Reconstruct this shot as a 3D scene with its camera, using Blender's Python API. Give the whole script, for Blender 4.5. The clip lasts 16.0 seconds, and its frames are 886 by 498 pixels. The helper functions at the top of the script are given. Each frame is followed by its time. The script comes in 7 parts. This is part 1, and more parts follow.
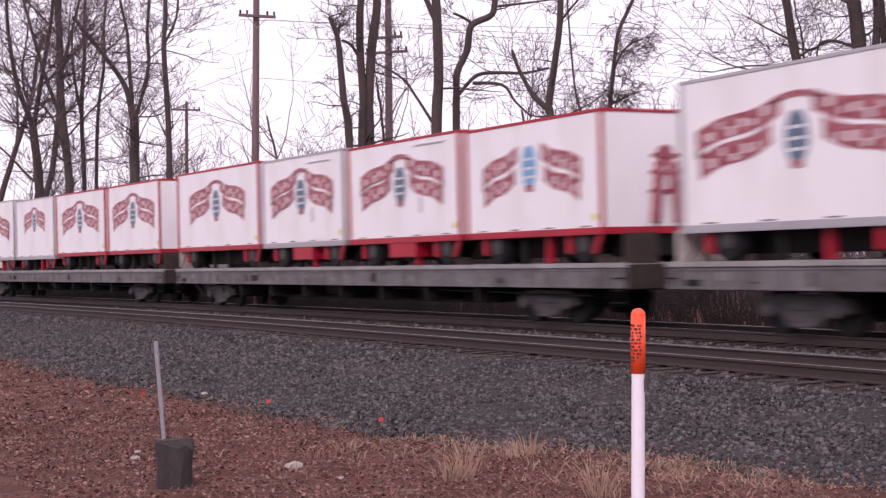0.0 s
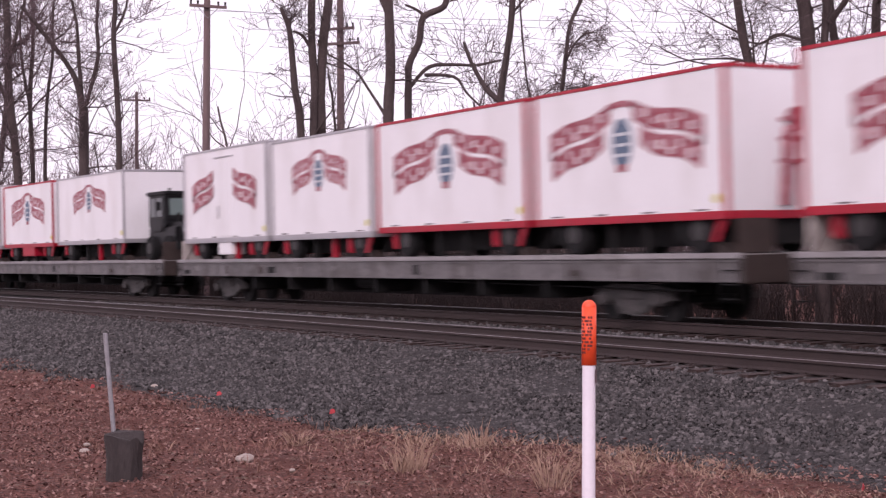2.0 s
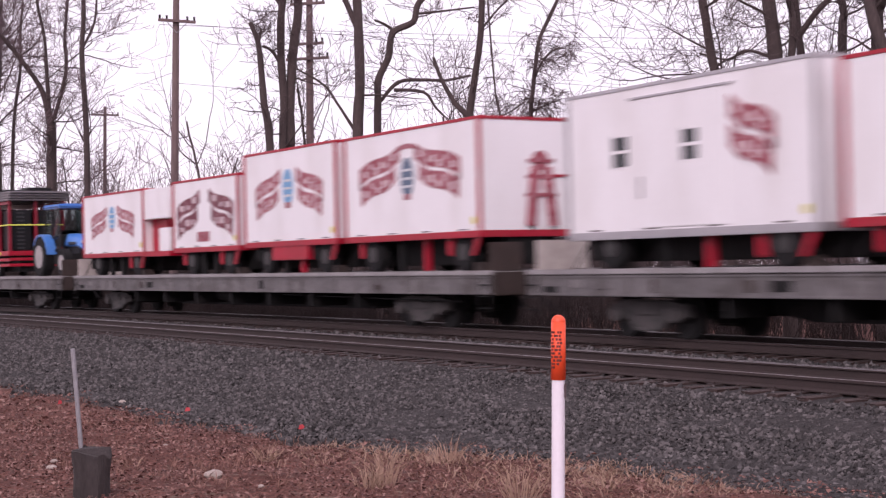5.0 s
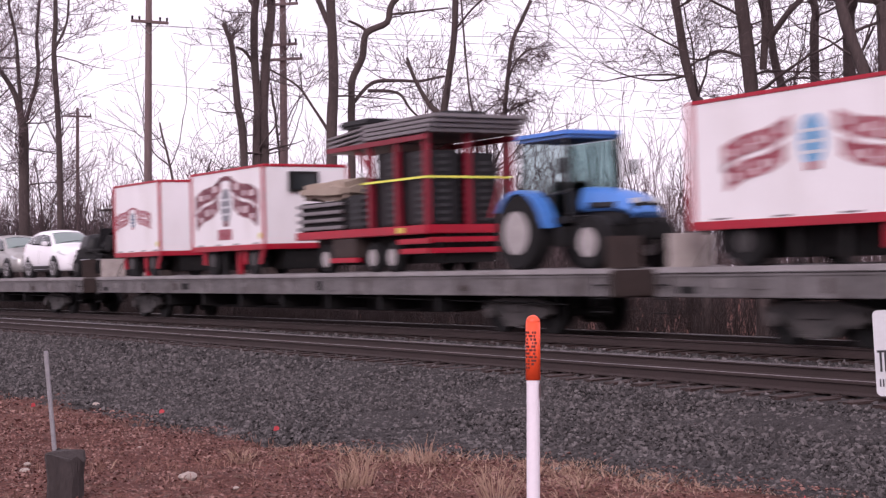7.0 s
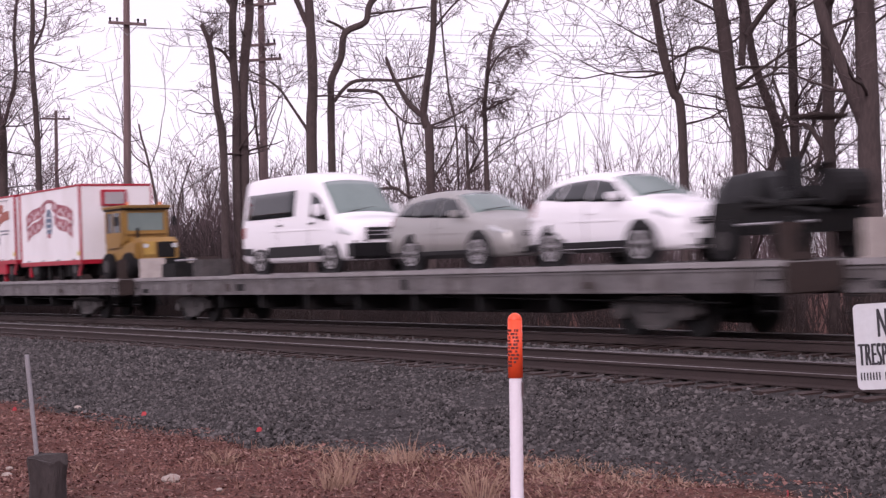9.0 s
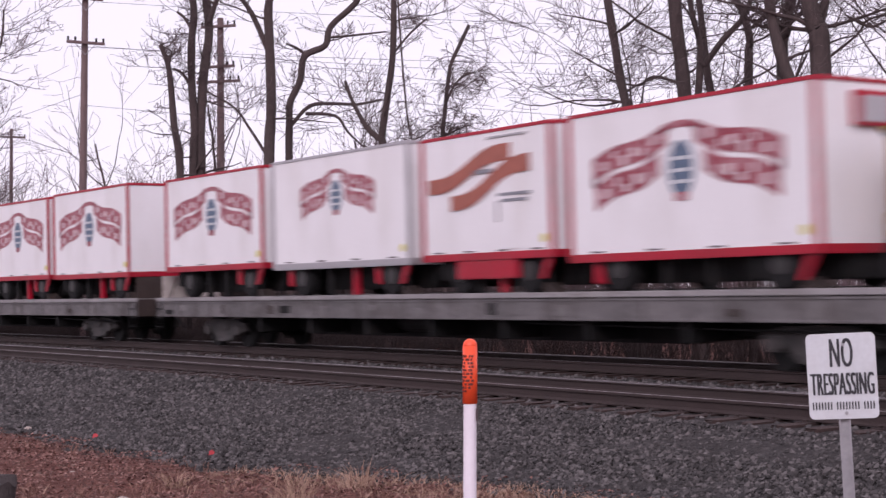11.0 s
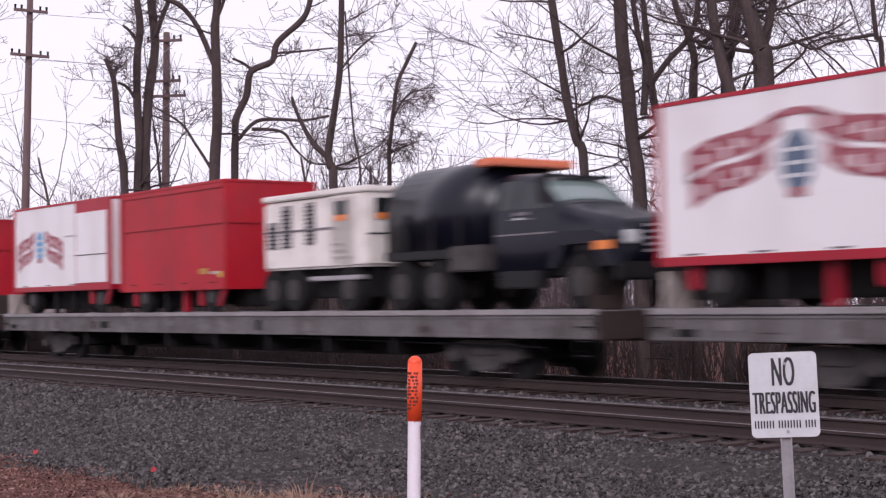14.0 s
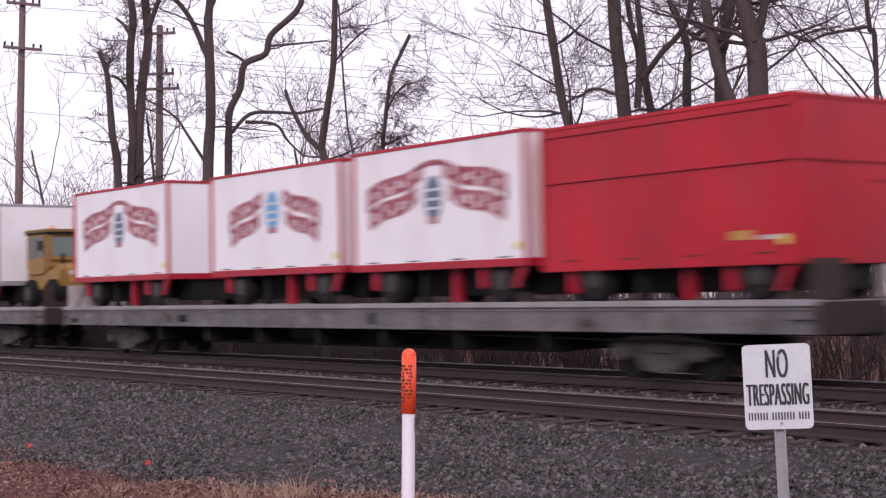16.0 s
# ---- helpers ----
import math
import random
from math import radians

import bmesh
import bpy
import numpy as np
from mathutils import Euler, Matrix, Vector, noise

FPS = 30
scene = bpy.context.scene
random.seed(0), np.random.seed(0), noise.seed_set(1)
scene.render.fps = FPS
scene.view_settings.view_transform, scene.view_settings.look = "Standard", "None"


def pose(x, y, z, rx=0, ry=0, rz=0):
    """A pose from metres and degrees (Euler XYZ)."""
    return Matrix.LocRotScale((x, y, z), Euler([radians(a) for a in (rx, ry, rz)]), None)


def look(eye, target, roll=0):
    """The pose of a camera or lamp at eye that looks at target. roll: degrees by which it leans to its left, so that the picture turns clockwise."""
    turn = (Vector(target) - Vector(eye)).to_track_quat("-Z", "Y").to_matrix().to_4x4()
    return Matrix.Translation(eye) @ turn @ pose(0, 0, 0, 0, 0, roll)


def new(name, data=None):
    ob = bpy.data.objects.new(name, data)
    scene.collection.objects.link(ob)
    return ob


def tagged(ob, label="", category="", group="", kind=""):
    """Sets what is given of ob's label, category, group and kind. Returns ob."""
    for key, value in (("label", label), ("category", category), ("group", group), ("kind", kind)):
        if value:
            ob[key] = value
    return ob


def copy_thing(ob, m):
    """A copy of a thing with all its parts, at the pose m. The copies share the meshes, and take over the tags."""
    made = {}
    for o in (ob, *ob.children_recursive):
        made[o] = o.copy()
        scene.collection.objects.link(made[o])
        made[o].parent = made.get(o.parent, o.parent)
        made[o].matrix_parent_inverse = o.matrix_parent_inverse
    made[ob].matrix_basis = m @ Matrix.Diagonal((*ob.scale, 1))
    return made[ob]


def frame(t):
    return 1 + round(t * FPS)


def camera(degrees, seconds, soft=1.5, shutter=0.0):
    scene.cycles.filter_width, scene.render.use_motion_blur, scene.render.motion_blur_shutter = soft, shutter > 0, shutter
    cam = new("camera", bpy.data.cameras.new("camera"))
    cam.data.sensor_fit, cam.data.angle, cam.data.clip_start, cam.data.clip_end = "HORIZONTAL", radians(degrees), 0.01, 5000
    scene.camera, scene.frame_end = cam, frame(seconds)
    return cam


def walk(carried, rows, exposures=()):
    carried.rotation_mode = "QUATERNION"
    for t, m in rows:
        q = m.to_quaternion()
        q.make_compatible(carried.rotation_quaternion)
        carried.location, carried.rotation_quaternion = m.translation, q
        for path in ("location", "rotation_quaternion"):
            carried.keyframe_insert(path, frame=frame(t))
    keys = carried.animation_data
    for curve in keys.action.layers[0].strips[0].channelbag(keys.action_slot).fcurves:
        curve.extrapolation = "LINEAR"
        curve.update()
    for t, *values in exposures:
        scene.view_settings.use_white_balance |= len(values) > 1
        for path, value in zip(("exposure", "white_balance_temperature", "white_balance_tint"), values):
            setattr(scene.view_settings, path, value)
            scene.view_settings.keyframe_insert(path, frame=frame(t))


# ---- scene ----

from collections import defaultdict

# ================= camera =================
cam = camera(33.0, 16.0, soft=1.3, shutter=0.7)
EYE, TILT, LEAN = 1.938, 0.967, 0.15
ROWS = [
    (0.0, 0.0, 0.0, 0.0), (0.5, -0.4, -0.09, 0.11), (1.0, -0.79, -0.1, 0.12), (1.5, -1.4, -0.23, -0.04),
    (2.0, -1.85, -0.31, -0.09), (2.5, -2.09, -0.31, 0.09), (3.0, -2.21, -0.22, 0.08), (5.5, -3.3, 0.34, 0.04),
    (6.0, -3.58, 0.37, 0.2), (6.5, -3.81, 0.34, 0.19), (7.0, -4.0, 0.29, 0.14), (7.5, -4.12, 0.28, 0.43),
    (8.0, -3.62, 0.27, 0.89), (8.3, -3.60, 0.27, 0.92), (8.5, -3.74, 0.27, 0.93), (8.7, -4.25, 0.26, 0.87), (9.0, -4.72, 0.24, 0.77), (9.2, -4.84, 0.26, 0.70), (11.3, -6.95, 1.42, -0.15), (11.5, -7.38, 1.59, -0.2),
    (12.0, -8.28, 2.04, -0.24), (12.5, -8.57, 2.12, -0.48), (13.0, -8.54, 1.91, -0.37), (13.5, -8.56, 1.86, -0.48),
    (14.0, -8.49, 1.85, -0.41), (14.5, -8.49, 1.79, -0.22), (15.0, -8.61, 1.73, -0.23), (15.5, -8.68, 1.64, -0.5),
    (16.0, -8.72, 1.57, -0.31)]
walk(cam, [(t, pose(0, 0, EYE, TILT, LEAN) @ pose(0, 0, 0, 90 + pitch, roll, yaw)) for t, yaw, pitch, roll in ROWS],
     exposures=((0.0, 0.18, 6500, 27), (5.5, 0.20, 6490, 27), (7.5, 0.24, 6480, 28), (9.0, 0.12, 6450, 28), (11.5, 0.02, 6280, 23), (13.0, 0.0, 6270, 21), (14.5, 0.09, 6290, 21), (16.0, 0.12, 6320, 22)))

# ================= world and light =================
world = bpy.data.worlds.new("overcast_sky")
scene.world = world
world.use_nodes = True
SUN_EL, SUN_ROT = 32.0, 200.0
nt = world.node_tree
sky = nt.nodes.new("ShaderNodeTexSky")
sky.sky_type, sky.sun_disc = "NISHITA", False
sky.sun_elevation, sky.sun_rotation = radians(SUN_EL), radians(SUN_ROT)
cloud = nt.nodes.new("ShaderNodeMix")
cloud.data_type = "RGBA"
cloud.inputs["Factor"].default_value = 0.93
nt.links.new(sky.outputs[0], cloud.inputs["A"])
cloud.inputs["B"].default_value = (9.6, 9.2, 9.8, 1)
nt.links.new(cloud.outputs["Result"], nt.nodes["Background"].inputs["Color"])
nt.nodes["Background"].inputs["Strength"].default_value = 0.105
sun = new("sun", bpy.data.lights.new("sun", "SUN"))
sun.data.energy, sun.data.angle, sun.data.color = 1.5, radians(25), (1.0, 0.96, 0.93)
sun.matrix_world = look((0, 0, 60), (math.sin(radians(SUN_ROT)) * -30 , math.cos(radians(SUN_ROT)) * -30, 60 - 30 * math.tan(radians(SUN_EL))))


# ================= materials =================
def mat(name, color, rough=0.6, metal=0.0, var=0.15, scale=3.0, fine=40.0, bump=0.0, dirt=None, dirt_amount=0.35, streak=1.0, spec=0.5, patch=(0.48, 0.75)):
    """Two scales of variation round one base colour; dirt blends a second colour in by patches."""
    m = bpy.data.materials.new(name)
    m.use_nodes = True
    n, l = m.node_tree.nodes, m.node_tree.links
    b = n["Principled BSDF"]
    b.inputs["Roughness"].default_value, b.inputs["Metallic"].default_value = rough, metal
    b.inputs["Specular IOR Level"].default_value = spec
    tc = n.new("ShaderNodeTexCoord")
    mp = n.new("ShaderNodeMapping")
    mp.inputs["Scale"].default_value = (1.0, 1.0, streak)
    l.new(tc.outputs["Object"], mp.inputs[0])
    big, small = n.new("ShaderNodeTexNoise"), n.new("ShaderNodeTexNoise")
    big.inputs["Scale"].default_value, big.inputs["Detail"].default_value = scale, 5
    small.inputs["Scale"].default_value, small.inputs["Detail"].default_value = fine, 4
    for x in (big, small):
        l.new(mp.outputs[0], x.inputs["Vector"])
    add = n.new("ShaderNodeMath")
    add.operation = "ADD"
    l.new(big.outputs[0], add.inputs[0])
    l.new(small.outputs[0], add.inputs[1])
    ramp = n.new("ShaderNodeMapRange")
    ramp.inputs[1].default_value, ramp.inputs[2].default_value = 0.6, 1.4
    ramp.inputs[3].default_value, ramp.inputs[4].default_value = 1 - var, 1 + var
    l.new(add.outputs[0], ramp.inputs[0])
    src = None
    if dirt:
        mix = n.new("ShaderNodeMix")
        mix.data_type = "RGBA"
        mix.inputs["A"].default_value, mix.inputs["B"].default_value = (*color, 1), (*dirt, 1)
        dr = n.new("ShaderNodeMapRange")
        dr.inputs[1].default_value, dr.inputs[2].default_value = patch
        dr.inputs[4].default_value = dirt_amount
        dn = n.new("ShaderNodeTexNoise")
        dn.inputs["Scale"].default_value, dn.inputs["Detail"].default_value = scale * 1.7, 8
        l.new(mp.outputs[0], dn.inputs["Vector"])
        l.new(dn.outputs[0], dr.inputs[0])
        l.new(dr.outputs[0], mix.inputs["Factor"])
        src = mix.outputs["Result"]
    mul = n.new("ShaderNodeVectorMath")
    mul.operation = "SCALE"
    mul.inputs[0].default_value = color
    if src:
        l.new(src, mul.inputs[0])
    l.new(ramp.outputs[0], mul.inputs["Scale"])
    l.new(mul.outputs[0], b.inputs["Base Color"])
    if bump:
        bp = n.new("ShaderNodeBump")
        bp.inputs["Strength"].default_value, bp.inputs["Distance"].default_value = bump, 0.02
        l.new(small.outputs[0], bp.inputs["Height"])
        l.new(bp.outputs[0], b.inputs["Normal"])
    return m


WHITE = mat("white_paint", (0.80, 0.77, 0.79), 0.45, var=0.05, scale=0.8, dirt=(0.55, 0.50, 0.47), dirt_amount=0.3, streak=0.4)
RED = mat("red_paint", (0.38, 0.003, 0.022), 0.45, var=0.15, scale=1.2, dirt=(0.25, 0.03, 0.03), dirt_amount=0.5)
REDBOX = mat("red_box_paint", (0.42, 0.002, 0.014), 0.5, var=0.40, scale=0.9, dirt=(0.28, 0.02, 0.03), dirt_amount=0.6, streak=0.5)
BANNER = mat("faded_red_vinyl", (0.27, 0.040, 0.062), 0.5, var=0.3, scale=4.5, fine=14, dirt=(0.50, 0.25, 0.28), dirt_amount=0.55, patch=(0.47, 0.58))
PALEBANNER = mat("pale_pink_vinyl", (0.62, 0.50, 0.52), 0.5, var=0.2, scale=5)
BROWNBANNER = mat("brown_red_vinyl", (0.34, 0.10, 0.07), 0.5, var=0.2, scale=4)
DEEPBANNER = mat("deep_red_vinyl", (0.13, 0.014, 0.030), 0.5, var=0.35, scale=2.6, dirt=(0.4, 0.2, 0.22), dirt_amount=0.55, patch=(0.50, 0.60))
OVAL = mat("blue_grey_vinyl", (0.10, 0.14, 0.21), 0.5, var=0.35, scale=9)
BLUEOVAL = mat("light_blue_vinyl", (0.15, 0.34, 0.55), 0.5, var=0.35, scale=9)
GREYTRIM = mat("aluminium_trim", (0.42, 0.40, 0.42), 0.4, metal=0.5, var=0.15, scale=2)
DARK = mat("dark_steel", (0.008, 0.0075, 0.008), 0.7, spec=0.25, var=0.4, scale=3, dirt=(0.035, 0.026, 0.024))
BLACKPAINT = mat("black_paint", (0.010, 0.0095, 0.011), 0.45, var=0.3, scale=2, spec=0.3)
TYRE = mat("tyre_rubber", (0.012, 0.011, 0.012), 0.85, var=0.3, scale=6, spec=0.25)
HUB = mat("wheel_hub", (0.035, 0.031, 0.031), 0.5, var=0.2, scale=6)
LIP = mat("worn_pale_steel", (0.27, 0.25, 0.255), 0.6, var=0.3, scale=0.9, fine=12, dirt=(0.12, 0.10, 0.095), dirt_amount=0.6)
WORN = mat("worn_grey_steel", (0.175, 0.160, 0.163), 0.7, var=0.35, scale=2.5, dirt=(0.09, 0.075, 0.07), dirt_amount=0.7)
SILL = mat("weathered_grey_steel", (0.13, 0.118, 0.121), 0.7, var=0.45, scale=0.9, fine=9, dirt=(0.05, 0.039, 0.036), dirt_amount=0.9)
DECKTOP = mat("deck_planks", (0.22, 0.20, 0.20), 0.85, var=0.3, scale=1.5)
RUSTY = mat("rusty_brown_steel", (0.036, 0.022, 0.019), 0.8, var=0.35, scale=2.5, dirt=(0.04, 0.03, 0.03))
BEIGE = mat("beige_plate", (0.42, 0.37, 0.35), 0.7, var=0.2, scale=3, dirt=(0.2, 0.15, 0.13))
TRUCKMET = mat("dusty_cast_steel", (0.060, 0.052, 0.052), 0.8, var=0.5, scale=3, dirt=(0.02, 0.022, 0.022), dirt_amount=0.8)
RAILSIDE = mat("rail_rust", (0.031, 0.018, 0.017), 0.8, var=0.25, scale=2, fine=30)
RAILTOP = mat("polished_rail", (0.40, 0.37, 0.38), 0.45, metal=1.0, var=0.1, scale=2)
TIE = mat("tarred_timber", (0.034, 0.017, 0.015), 0.9, var=0.4, scale=3, dirt=(0.04, 0.032, 0.03), bump=0.6)
BARK = mat("bark", (0.064, 0.045, 0.044), 0.95, var=0.35, scale=3, fine=18, bump=0.8, streak=0.3)
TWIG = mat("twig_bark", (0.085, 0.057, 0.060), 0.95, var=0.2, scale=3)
# twigs far off: the haze of distance is put into their paler colour
HAZETWIG = mat("hazed_far_twig", (0.125, 0.083, 0.092), 0.95, var=0.25, scale=0.2)
POLEWOOD = mat("weathered_pole_timber", (0.16, 0.108, 0.108), 0.9, var=0.25, scale=1.5, fine=14, streak=0.15, bump=0.4)
ORANGE = mat("orange_plastic", (0.86, 0.085, 0.025), 0.45, var=0.08, scale=6)
POSTWHITE = mat("white_plastic_post", (0.80, 0.74, 0.80), 0.45, var=0.05, scale=6)
SIGNWHITE = mat("white_sign_sheet", (0.56, 0.57, 0.60), 0.5, var=0.06, scale=5, dirt=(0.45, 0.42, 0.42), dirt_amount=0.3)
INK = mat("black_ink", (0.02, 0.018, 0.025), 0.5)
GALV = mat("galvanised_steel", (0.34, 0.33, 0.35), 0.5, metal=0.6, var=0.15, scale=8)
GLASS = mat("tinted_glass", (0.016, 0.02, 0.022), 0.08, var=0.1)
WINDSHIELD = mat("windscreen_glass", (0.16, 0.21, 0.20), 0.06, var=0.1)
CARWHITE = mat("car_white_paint", (0.82, 0.80, 0.83), 0.2, var=0.02)
CARSILVER = mat("car_silver_paint", (0.34, 0.33, 0.32), 0.28, metal=0.45, var=0.05)
TRACTORBLUE = mat("tractor_blue_paint", (0.06, 0.20, 0.55), 0.35, var=0.1)
YELLOW = mat("yellow_machine_paint", (0.27, 0.15, 0.035), 0.5, var=0.2, scale=3, dirt=(0.25, 0.13, 0.03))
NAVY = mat("dark_navy_paint", (0.004, 0.005, 0.012), 0.3, var=0.2, spec=0.35)
CHROME = mat("chrome", (0.6, 0.6, 0.62), 0.2, metal=1.0, var=0.1)
AMBER = mat("amber_lens", (0.75, 0.22, 0.05), 0.3)
LAMP = mat("headlamp_lens", (0.55, 0.56, 0.58), 0.15, var=0.2, scale=20)
TAILRED = mat("dark_red_lens", (0.22, 0.015, 0.015), 0.35)
REDLENS = mat("orange_red_beacon", (0.7, 0.18, 0.08), 0.35)
HAYBALE = mat("tan_canvas", (0.34, 0.27, 0.22), 0.9, var=0.25, scale=5)
STRAP = mat("yellow_strap", (0.75, 0.75, 0.12), 0.6)
YELLOWDOT = mat("yellow_reflector", (0.62, 0.56, 0.10), 0.5)
SEATGREY0 = mat("grey_lettering", (0.22, 0.22, 0.25), 0.6, var=0.3, scale=9)
OCHRE = mat("dull_yellow_lettering", (0.42, 0.26, 0.06), 0.6, var=0.3, scale=9)
STUMPWOOD = mat("weathered_stump_wood", (0.036, 0.027, 0.027), 0.95, var=0.4, scale=8, fine=50, bump=0.8, streak=0.25)
DRYGRASS = mat("dry_grass_blades", (0.30, 0.19, 0.14), 0.9, var=0.25, scale=8)
REDFLAG = mat("red_flag_cloth", (0.50, 0.055, 0.065), 0.7)
STONE = mat("pale_stone", (0.33, 0.27, 0.24), 0.9, var=0.2, scale=9, bump=0.5)
WIRE = mat("wire_black", (0.05, 0.045, 0.05), 0.7)

# ================= mesh helpers =================
def box(bm, x0, x1, y0, y1, z0, z1, bevel=0.0):
    r = bmesh.ops.create_cube(bm, size=1.0, matrix=Matrix.Translation(((x0 + x1) / 2, (y0 + y1) / 2, (z0 + z1) / 2)) @ Matrix.Diagonal((abs(x1 - x0), abs(y1 - y0), abs(z1 - z0), 1)))
    if bevel:
        es = list({e for v in r["verts"] for e in v.link_edges})
        bmesh.ops.bevel(bm, geom=es, offset=bevel, segments=2, affect="EDGES", clamp_overlap=True)
    return bm


def rod(bm, a, b, r0, r1=None, seg=10):
    a, b = Vector(a), Vector(b)
    d = b - a
    m = Matrix.Translation((a + b) / 2) @ d.to_track_quat("Z", "Y").to_matrix().to_4x4()
    bmesh.ops.create_cone(bm, cap_ends=True, segments=seg, radius1=r0, radius2=r0 if r1 is None else r1, depth=d.length, matrix=m)
    return bm


def ball(bm, c, r, sx=1, sy=1, sz=1, seg=12):
    bmesh.ops.create_uvsphere(bm, u_segments=seg, v_segments=max(6, seg // 2), radius=r, matrix=Matrix.Translation(c) @ Matrix.Diagonal((sx, sy, sz, 1)))
    return bm


def prism(bm, outline, y0, y1):
    """A side outline in x and z, drawn out from y0 to y1."""
    va = [bm.verts.new((x, y0, z)) for x, z in outline]
    vb = [bm.verts.new((x, y1, z)) for x, z in outline]
    n = len(va)
    bm.faces.new(va)
    bm.faces.new(vb[::-1])
    for i in range(n):
        bm.faces.new((va[i], vb[i], vb[(i + 1) % n], va[(i + 1) % n]))
    bmesh.ops.recalc_face_normals(bm, faces=bm.faces)
    return bm


def B():
    return bmesh.new()


def link(name, bm, material, smooth=False):
    me = bpy.data.meshes.new(name)
    bm.to_mesh(me)
    bm.free()
    me.materials.append(material)
    if smooth:
        for p in me.polygons:
            p.use_smooth = True
    return new(name, me)


def part(name, bm, material, parent, label="", at=None, smooth=False):
    ob = link(name, bm, material, smooth)
    ob.parent = parent
    if at is not None:
        ob.matrix_basis = at
    if label:
        ob["label"] = label
    return ob


def again(ob, at):
    """A part once more on the same mesh, under the same parent."""
    o = ob.copy()
    scene.collection.objects.link(o)
    o.matrix_basis = at
    for c in ob.children:
        k = c.copy()
        scene.collection.objects.link(k)
        k.parent = o
    return o


def thing(name, label, category, group="", kind=""):
    return tagged(new(name), label, category, group, kind)


# ================= the line of the tracks: a wide curve, canted towards its inside =================
HEAD, CURVE, NEAR, GAUGE = radians(26.138), 0.00137, 13.018, 1.435
CANT, SPACING, RAISE, RAILZ = 0.0241, 4.438, 0.121, 0.75
RADIUS = 1 / CURVE
ALONG, ACROSS = Vector((math.sin(HEAD), -math.cos(HEAD))), Vector((math.cos(HEAD), math.sin(HEAD)))
CENTRE = ACROSS * (NEAR - RADIUS)


def spot(s, off):
    s, off = float(s), float(off)
    a = s * CURVE
    return CENTRE + (RADIUS + off) * (math.cos(a) * ACROSS + math.sin(a) * ALONG)


def place(s, off, z, cant=0.0):
    """The pose of a thing on the line: x along the way of the train, y away from the camera's side."""
    p = spot(s, off)
    turn = -HEAD_TO_X + s * CURVE * -1
    return Matrix.Translation((p.x, p.y, z)) @ Matrix.Rotation(turn, 4, "Z") @ Matrix.Rotation(math.atan(cant), 4, "X")


HEAD_TO_X = math.pi / 2 - HEAD


def on_line(x, y):
    d = Vector((x, y)) - CENTRE
    return math.atan2(d.dot(ALONG), d.dot(ACROSS)) * RADIUS, d.length - RADIUS


def lerp(x, pts):
    if x <= pts[0][0]:
        return pts[0][1]
    for (a, va), (b, vb) in zip(pts, pts[1:]):
        if x <= b:
            return va + (vb - va) * (x - a) / (b - a)
    return pts[-1][1]


def grass_edge(s):
    return lerp(s, ((-60, -7.0), (-32, -6.7), (-18, -6.45), (-15, -5.9), (-12.4, -4.4), (-10, -4.4), (10, -4.2)))


def ground_z(s, off):
    s, off = float(s), float(off)
    top_near = RAILZ - 0.225
    top_far = RAILZ + RAISE - 0.225
    e = grass_edge(s)
    return lerp(off, ((-60, 0.35), (-15, 0.33), (-11.5, 0.22), (min(e, -4) - 2.2, 0.10), (e, 0.12), (-1.6, top_near - 0.18), (-0.80, top_near - 0.025), (-0.45, top_near + 0.012),
                      (GAUGE + 0.8, top_near + CANT * 2.2), (SPACING - 0.8, top_far - 0.02), (SPACING + GAUGE + 0.8, top_far + CANT * 2.2),
                      (SPACING + GAUGE + 2.8, 0.25), (SPACING + GAUGE + 6, 0.2), (60, 0.3), (400, 0.5)))


